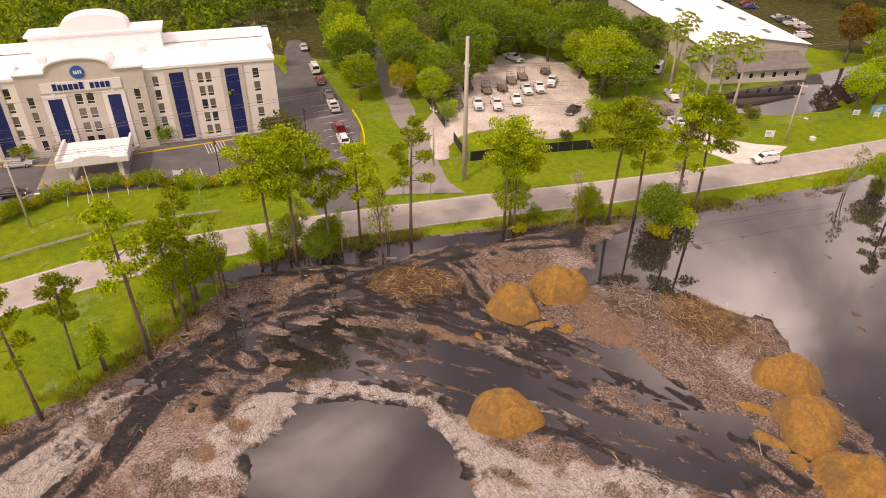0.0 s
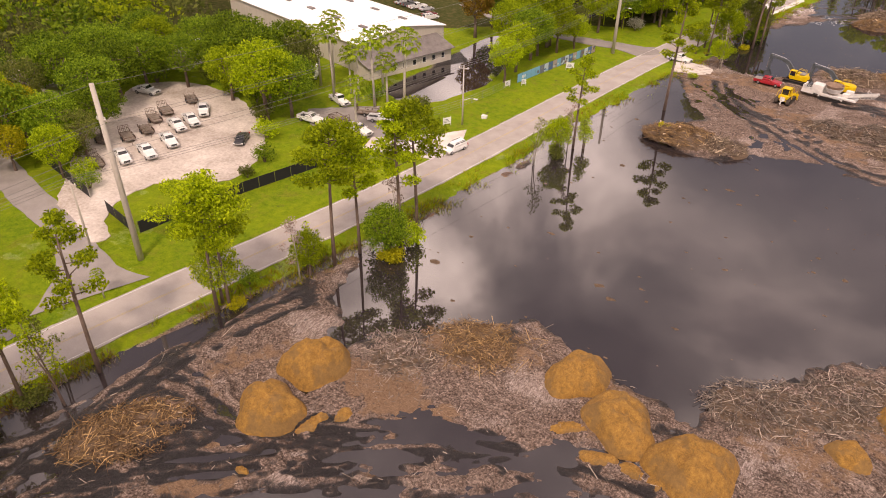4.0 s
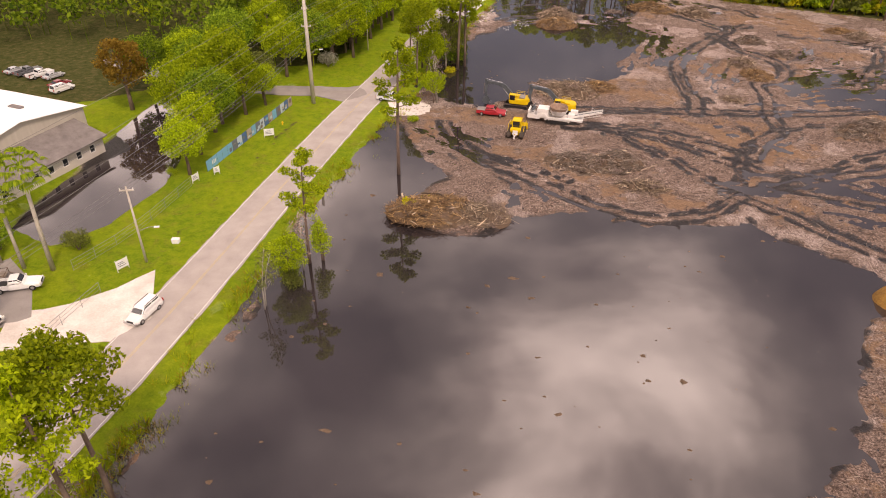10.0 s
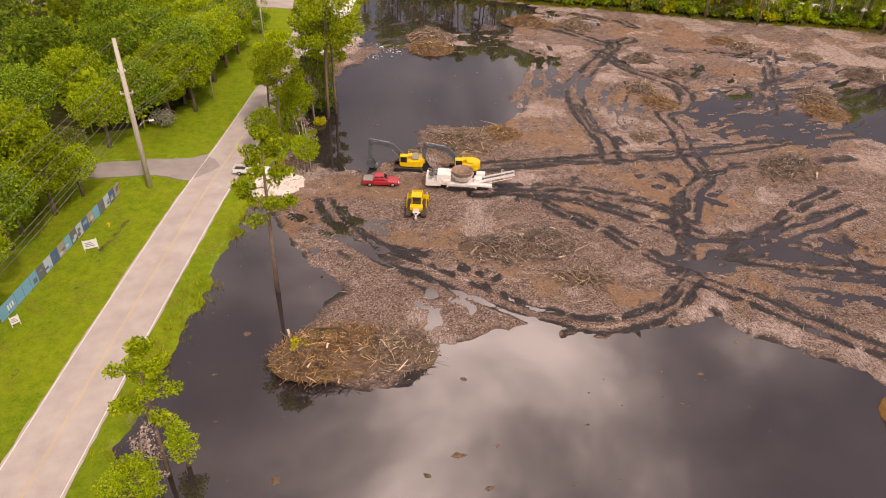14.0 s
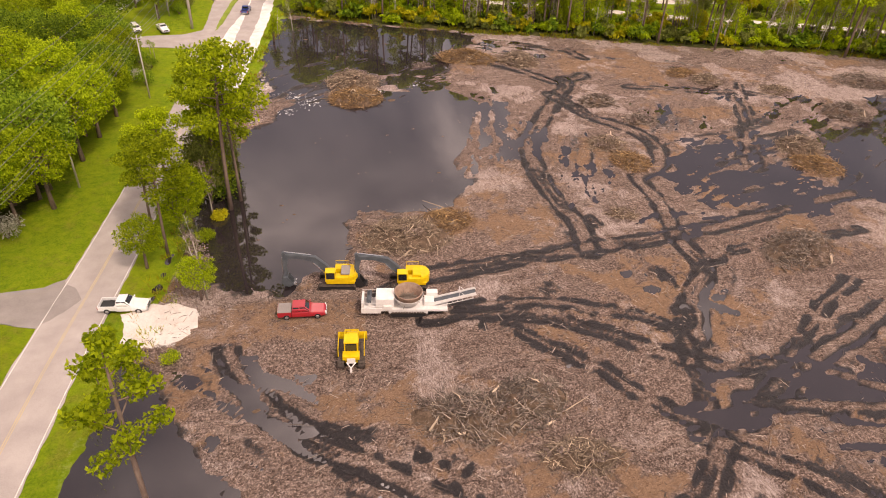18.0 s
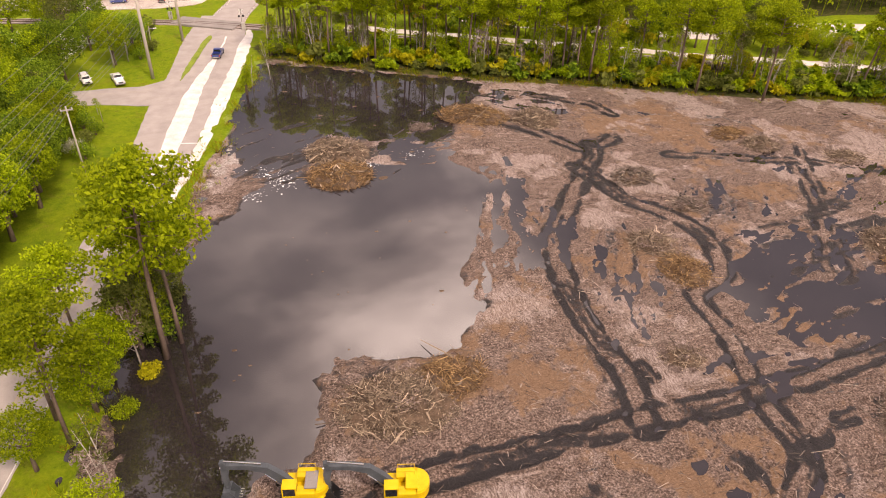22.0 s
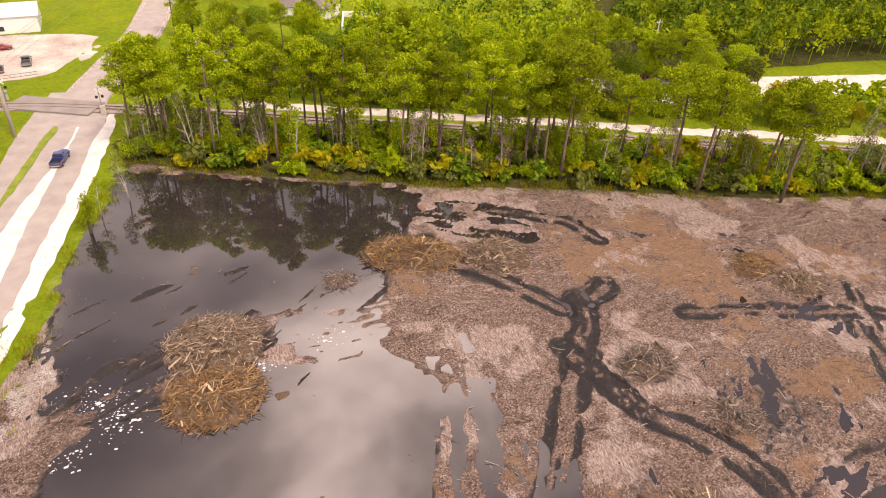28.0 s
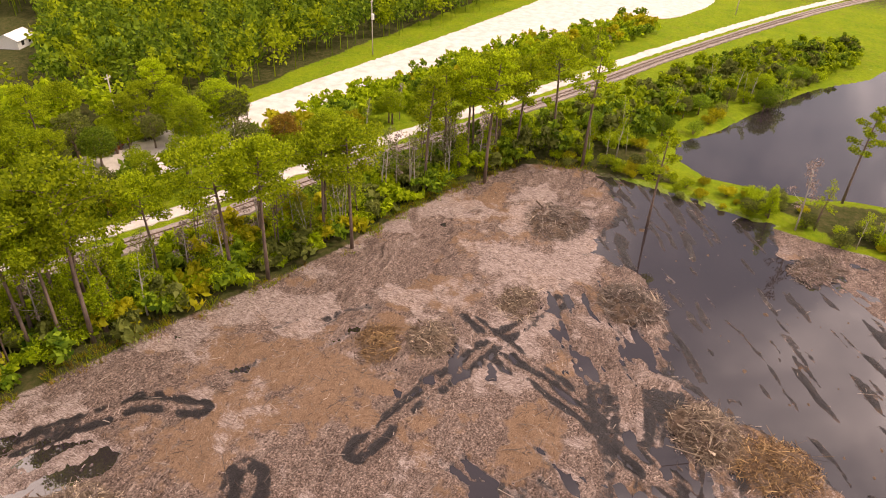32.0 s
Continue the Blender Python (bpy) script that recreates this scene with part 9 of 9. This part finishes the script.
TALL = [(-62.4, -110.1, 24.2), (-41.3, 10.7, 23.5), (-23.1, 128.8, 23.0), (-18.3, 155.1, 19.5)]
for i, (x, y, h) in enumerate(TALL):
    power_pole(x, y, h, 0.42 if i < 2 else 0.38, ((h * 0.66, 0.9), (h * 0.8, 0.55)) if i else ((h * 0.82, 0.7),), 10, "tall grey concrete transmission pole beside the road", i in (1, 2), "transmission poles")
SMALL = [(-49.7, -47.6, 11.5), (-36.4, 46.6, 9.9), (-29.2, 82.4, 12.7), (-76.5, -176.1, 11.6), (121.8, 154.5, 14.1), (202.5, 140.8, 15.5), (318.4, 47.2, 13), (-69, -112.7, 11.0)]
for i, (x, y, h) in enumerate(SMALL):
    power_pole(x, y, h, 0.17, ((h * 0.95, 0.9),), 12 if i != 3 else 80, "slim weathered wooden utility pole", i in (0, 3))
tr = empty("transformer", "grey can transformer on its pole", "transformer", pose(202.2, 140.4, 10.2))
bm = bmesh.new()
tube(bm, [(0, 0, 0), (0, 0, 1.5)], [0.45, 0.45], 12)
part("tank", bm, M["trim"], tr)


def wire(p0, p1, sag):
    n = 24
    a, b = Vector(p0), Vector(p1)
    bm = bmesh.new()
    tube(bm, [a.lerp(b, k / n) - Vector((0, 0, 4 * sag * (k / n) * (1 - k / n))) for k in range(n + 1)], [0.022] * (n + 1), 4, cap=False)
    return tagged(part("wire", bm, M["wire"]), "thin sagging overhead power line", "wire", "overhead wires")


chain = [(-48.2, -330.3, 23), (-70.8, -229.6, 24)] + TALL + [(3.3, 251.5, 23)]
for (x0, y0, h0), (x1, y1, h1) in zip(chain, chain[1:]):
    for q, o in ((0.99, 0), (0.8, 0.55), (0.8, -0.55), (0.66, 0.9), (0.66, -0.9)):
        wire((x0 + o, y0, 0.3 + h0 * q), (x1 + o, y1, 0.3 + h1 * q), 1.6)
low = [SMALL[3], SMALL[7], SMALL[0], (-41.3, 10.7, 12.5), SMALL[1], SMALL[2], (-23.1, 128.8, 12)]
for (x0, y0, h0), (x1, y1, h1) in zip(low, low[1:]):
    for o in (-0.8, 0, 0.8):
        wire((x0 + o, y0, 0.3 + h0), (x1 + o, y1, 0.3 + h1), 0.9)

# flag pole and parking lamps at the hotel
fp = empty("flag_pole", "slim white flagpole on the lawn", "flagpole", pose(-82.6, -167.2, 0.3))
bm = bmesh.new()
tube(bm, [(0, 0, -0.2), (0, 0, 8)], [0.07, 0.04], 8)
part("pole", bm, M["white"], fp)
bm = bmesh.new()
bmesh.ops.create_icosphere(bm, subdivisions=1, radius=0.12, matrix=Matrix.Translation((0, 0, 8.05)))
part("finial", bm, M["chrome"], fp)
for x, y in ((-77.5, -147.6), (-84.2, -130.9)):
    t = empty("parking_lamp", "black parking-lot lamp post", "street lamp", pose(x, y, 0.3), "parking lamps")
    bm = bmesh.new()
    tube(bm, [(0, 0, -0.2), (0, 0, 8)], [0.09, 0.06], 8)
    part("post", bm, M["black"], t)
    for s in (-1, 1):
        bm = bmesh.new()
        box(bm, s * 0.1, -0.15, 7.85, s * 0.75, 0.15, 8.0)
        part("lamp_head", bm, M["black"], t)

# ------------------------------------------------------------ fences, guardrail, banner, signs
M["mesh_black"] = plain("black_windscreen_fabric", (0.012, 0.012, 0.014), 0.8)


def fence(pts, h, name, label, mat):
    s = spline(pts, 2.6)
    t = empty(name, label, "fence")
    for k, (x, y) in enumerate(s):
        bm = bmesh.new()
        z = ground_z(x, y)
        tube(bm, [(x, y, z - 0.3), (x, y, z + h + 0.1)], [0.04, 0.04], 6)
        part("post", bm, M["chrome"], t)
    for (x0, y0), (x1, y1) in zip(s, s[1:]):
        bm = bmesh.new()
        L = math.hypot(x1 - x0, y1 - y0)
        z = (ground_z(x0, y0) + ground_z(x1, y1)) / 2
        box(bm, 0.05, -0.015, 0.05, L - 0.05, 0.015, h, pose(x0, y0, z, 0, 0, math.degrees(math.atan2(y1 - y0, x1 - x0))))
        part("panel", bm, mat, t)
    return t


for pts in ([(-67.9, -106), (-64.9, -92.3), (-60.3, -76)], [(-77, -104.7), (-68.4, -106.5)], [(-102.7, -99.7), (-82.8, -103.6)]):
    fence(pts, 1.9, "screened_fence", "chain-link fence with black windscreen fabric", M["mesh_black"])
M["link"] = plain("chainlink", (0.30, 0.31, 0.30), 0.5, 0.6)


def wire_fence(pts, h, label):
    t = empty("chainlink_fence", label, "fence")
    s = spline(pts, 3.0)
    for x, y in s:
        bm = bmesh.new()
        z = ground_z(x, y)
        tube(bm, [(x, y, z - 0.3), (x, y, z + h)], [0.035, 0.035], 6)
        part("post", bm, M["link"], t)
    for q in (0.05, 0.35, 0.68, 0.98):
        bm = bmesh.new()
        tube(bm, [(x, y, ground_z(x, y) + h * q) for x, y in s], [0.02 if q < 0.9 else 0.03] * len(s), 4, cap=False)
        part("strand", bm, M["link"], t)


wire_fence([(-52, -26.5), (-54.4, -40.4), (-58.3, -50.4)], 1.6, "grey chain-link fence by the canal")
wire_fence([(-52.4, -54.6), (-55.6, -70), (-59.9, -76)], 1.6, "grey chain-link fence beside the yard")
wire_fence([(-31.2, 105), (-36.7, 102.8), (-44.4, 99.7)], 1.6, "grey chain-link fence by the side street")
bn = empty("banner_fence", "long printed blue banner on a fence", "banner")
BAN = [plain("banner_" + k, c, 0.6) for k, c in (("sky", (0.16, 0.42, 0.60)), ("slate", (0.14, 0.16, 0.20)), ("tan", (0.40, 0.33, 0.28)), ("pale", (0.48, 0.58, 0.66)), ("brown", (0.20, 0.13, 0.10)), ("deep", (0.06, 0.14, 0.30)))]
s = spline([(-51.2, -21.6), (-48.4, -6.9), (-45.3, 8.9)], 1.6)
rs = np.random.RandomState(4)
for k, ((x0, y0), (x1, y1)) in enumerate(zip(s, s[1:])):
    L, a = math.hypot(x1 - x0, y1 - y0), math.degrees(math.atan2(y1 - y0, x1 - x0))
    m = pose(x0, y0, ground_z(x0, y0) + 0.1, 0, 0, a)
    bm = bmesh.new()
    box(bm, 0, -0.02, 0, L + 0.004, 0.02, 1.85, m)
    part("panel", bm, BAN[0] if k < 4 or k % 5 == 4 else BAN[(k * 2) % 5 + 1], bn)
    if k >= 4:
        for j in range(2):
            bm = bmesh.new()
            u, w0 = rs.uniform(0, L * 0.5), rs.uniform(0.1, 1.0)
            box(bm, u, -0.03 - 0.002 * j, w0, u + L * 0.45, -0.02, w0 + rs.uniform(0.3, 0.7), m)
            part("print_patch", bm, BAN[rs.randint(6)], bn)
    bm = bmesh.new()
    tube(bm, [(x0, y0, ground_z(x0, y0) - 0.3), (x0, y0, ground_z(x0, y0) + 2.0)], [0.035, 0.035], 6)
    part("post", bm, M["chrome"], bn)
bm = bmesh.new()
for q in range(3):
    box(bm, 1.6 + q * 0.45, -0.035, 0.6, 1.85 + q * 0.45, -0.02, 1.3, pose(*s[0], ground_z(*s[0]) + 0.1, 0, 0, 78))
part("print_mark", bm, M["white"], bn)


def yard_sign(x, y, turn, w, h, label):
    t = empty("yard_sign", label, "sign", pose(x, y, ground_z(x, y), 0, 0, turn), "roadside signs")
    for sx in (-w / 2 + 0.05, w / 2 - 0.05):
        bm = bmesh.new()
        box(bm, sx - 0.04, -0.04, -0.3, sx + 0.04, 0.04, 0.5 + h)
        part("leg", bm, M["trim"], t)
    bm = bmesh.new()
    box(bm, -w / 2, -0.07, 0.4, w / 2, -0.04, 0.4 + h)
    part("board", bm, M["white"], t)
    bm = bmesh.new()
    for k in range(3):
        box(bm, -w * 0.35, -0.078, 0.4 + h * (0.25 + 0.2 * k), w * (0.3 - 0.1 * k), -0.07, 0.4 + h * (0.33 + 0.2 * k))
    part("writing_bar", bm, BAN[1], t)


for x, y, a, w, h in ((-51.9, -49.6, 60, 1.7, 1.3), (-51.8, -25.1, 70, 1.5, 1.1), (-49.4, -22.1, 40, 1.0, 1.0), (-45.2, -6.8, 20, 1.8, 1.3)):
    yard_sign(x, y, a, w, h, "white roadside sign with dark print bars")
bx = empty("utility_box", "small white utility box on grass", "utility box", pose(-47.7, -42.6, ground_z(-47.7, -42.6)))
bm = bmesh.new()
box(bm, -0.5, -0.35, -0.1, 0.5, 0.35, 0.55, bevel=0.05)
part("body", bm, M["white"], bx)
bm = bmesh.new()
box(bm, -0.54, -0.39, 0.55, 0.54, 0.39, 0.62, bevel=0.02)
part("lid", bm, M["trim"], bx)
hy = empty("fire_hydrant", "small yellow fire hydrant in grass", "hydrant", pose(-44.5, -0.8, ground_z(-44.5, -0.8)))
bm = bmesh.new()
tube(bm, [(0, 0, -0.1), (0, 0, 0.55), (0, 0, 0.75)], [0.14, 0.13, 0.06], 10)
part("barrel", bm, M["bollard"], hy)
bm = bmesh.new()
tube(bm, [(-0.25, 0, 0.45), (0.25, 0, 0.45)], [0.07, 0.07], 8)
part("outlet", bm, M["bollard"], hy)
# guardrail by the bend
gr = empty("guardrail", "grey steel guardrail beside the bend", "guardrail")
s = spline([(-62.6, -204.6), (-66.7, -185.6), (-69, -174.6), (-70, -162.6), (-68.3, -149.7)], 2.2)
bm = bmesh.new()
for o, z in ((0, 0.45), (0.05, 0.55), (0, 0.65), (0.05, 0.75)):
    tube(bm, [(x + o, y, ground_z(x, y) + z) for x, y in s], [0.05] * len(s), 5, cap=True)
part("beam", bm, M["concrete"], gr)
for x, y in s:
    bm = bmesh.new()
    box(bm, x - 0.2, y - 0.06, ground_z(x, y) - 0.3, x - 0.08, y + 0.06, ground_z(x, y) + 0.8)
    part("post", bm, M["plank"], gr)

# ------------------------------------------------------------ road markings
tagged(ribbon("road_edge_line", ROAD[2:14], 0.306, M["line_white"], 0.02, offset=-3.45, width=0.12), "worn white edge line", "road marking", kind="structure")
tagged(ribbon("road_edge_line", ROAD[2:14], 0.306, M["line_white"], 0.02, offset=3.45, width=0.12), "worn white edge line", "road marking", kind="structure")
tagged(ribbon("road_centre_line", ROAD[2:15], 0.331, M["line_faded"], 0.02, offset=-0.1, width=0.09), "faded yellow centre line", "road marking", kind="structure")
tagged(ribbon("road_centre_line", ROAD[2:15], 0.331, M["line_faded"], 0.02, offset=0.12, width=0.09), "faded yellow centre line", "road marking", kind="structure")
mk = pose(-14.6, 85.7, 0.352, 0, 0, -9)
bm = bmesh.new()
for a in (30, -30):
    box(bm, -0.25, -3.2, 0, 0.25, 3.2, 0.012, mk @ Matrix.Rotation(radians(a), 4, "Z"))
tagged(part("road_cross_marking", bm, M["line_white"]), "white painted crossing X marking", "road marking", kind="structure")
bm = bmesh.new()
for y in (-7.2, 7.6):
    box(bm, -2.2, y - 0.25, 0, 2.4, y + 0.25, 0.012, mk)
tagged(part("road_stop_bars", bm, M["line_white"]), "white painted bars across the lane", "road marking", kind="structure")
for sx, turn in ((-1.7, 0), (1.7, 0)):
    cu = bpy.data.curves.new("letter", "FONT")
    cu.body, cu.size, cu.extrude = "R", 2.0, 0.006
    cu.materials.append(M["line_white"])
    t = new("road_letter", cu)
    t.matrix_basis = mk @ pose(sx - 0.6, -0.6, 0.006)
    tagged(t, "white painted letter R on asphalt", "road marking", kind="structure")
bm = bmesh.new()
prism(bm, worn([(-17.3, 125.4), (-15.4, 133), (-12.9, 148), (-11.1, 157.1), (-12.2, 157.8), (-14.3, 147.8), (-16.6, 132.9)], 1.0, 0.15), 0.25, 0.42)
M["median"] = surface("scrubby_grass", (0.10, 0.16, 0.02), (0.30, 0.36, 0.05), 0.6, 0.95, grain=5, relief=0.8, dist=0.1)
tagged(part("median", bm, M["median"]), "scrubby grass median between the lanes", "median", kind="structure")
for pts in ([(-19.9, 68, 0.3), (-19, 76.9, 1.6), (-17.3, 89.2, 3.0), (-15.3, 106.5, 3.6), (-13.8, 120, 3.0), (-11.3, 133.5, 1.6), (-8.7, 148.5, 0.8), (-7.7, 156.7, 0.3)], [(-16.9, 66.4, 0.3), (-14.9, 75.4, 1.2), (-12.1, 88.6, 1.8), (-9.2, 106.9, 2.6), (-5.5, 130.8, 2.8), (-2.7, 152.3, 2.4), (-1.3, 165.4, 0.5)]):
    tagged(ribbon("shoulder", pts, 0.354, M["sand_white"], 0.1, 0.28, step=2.2), "washed-out white sand on the road shoulder", "road shoulder", kind="structure")
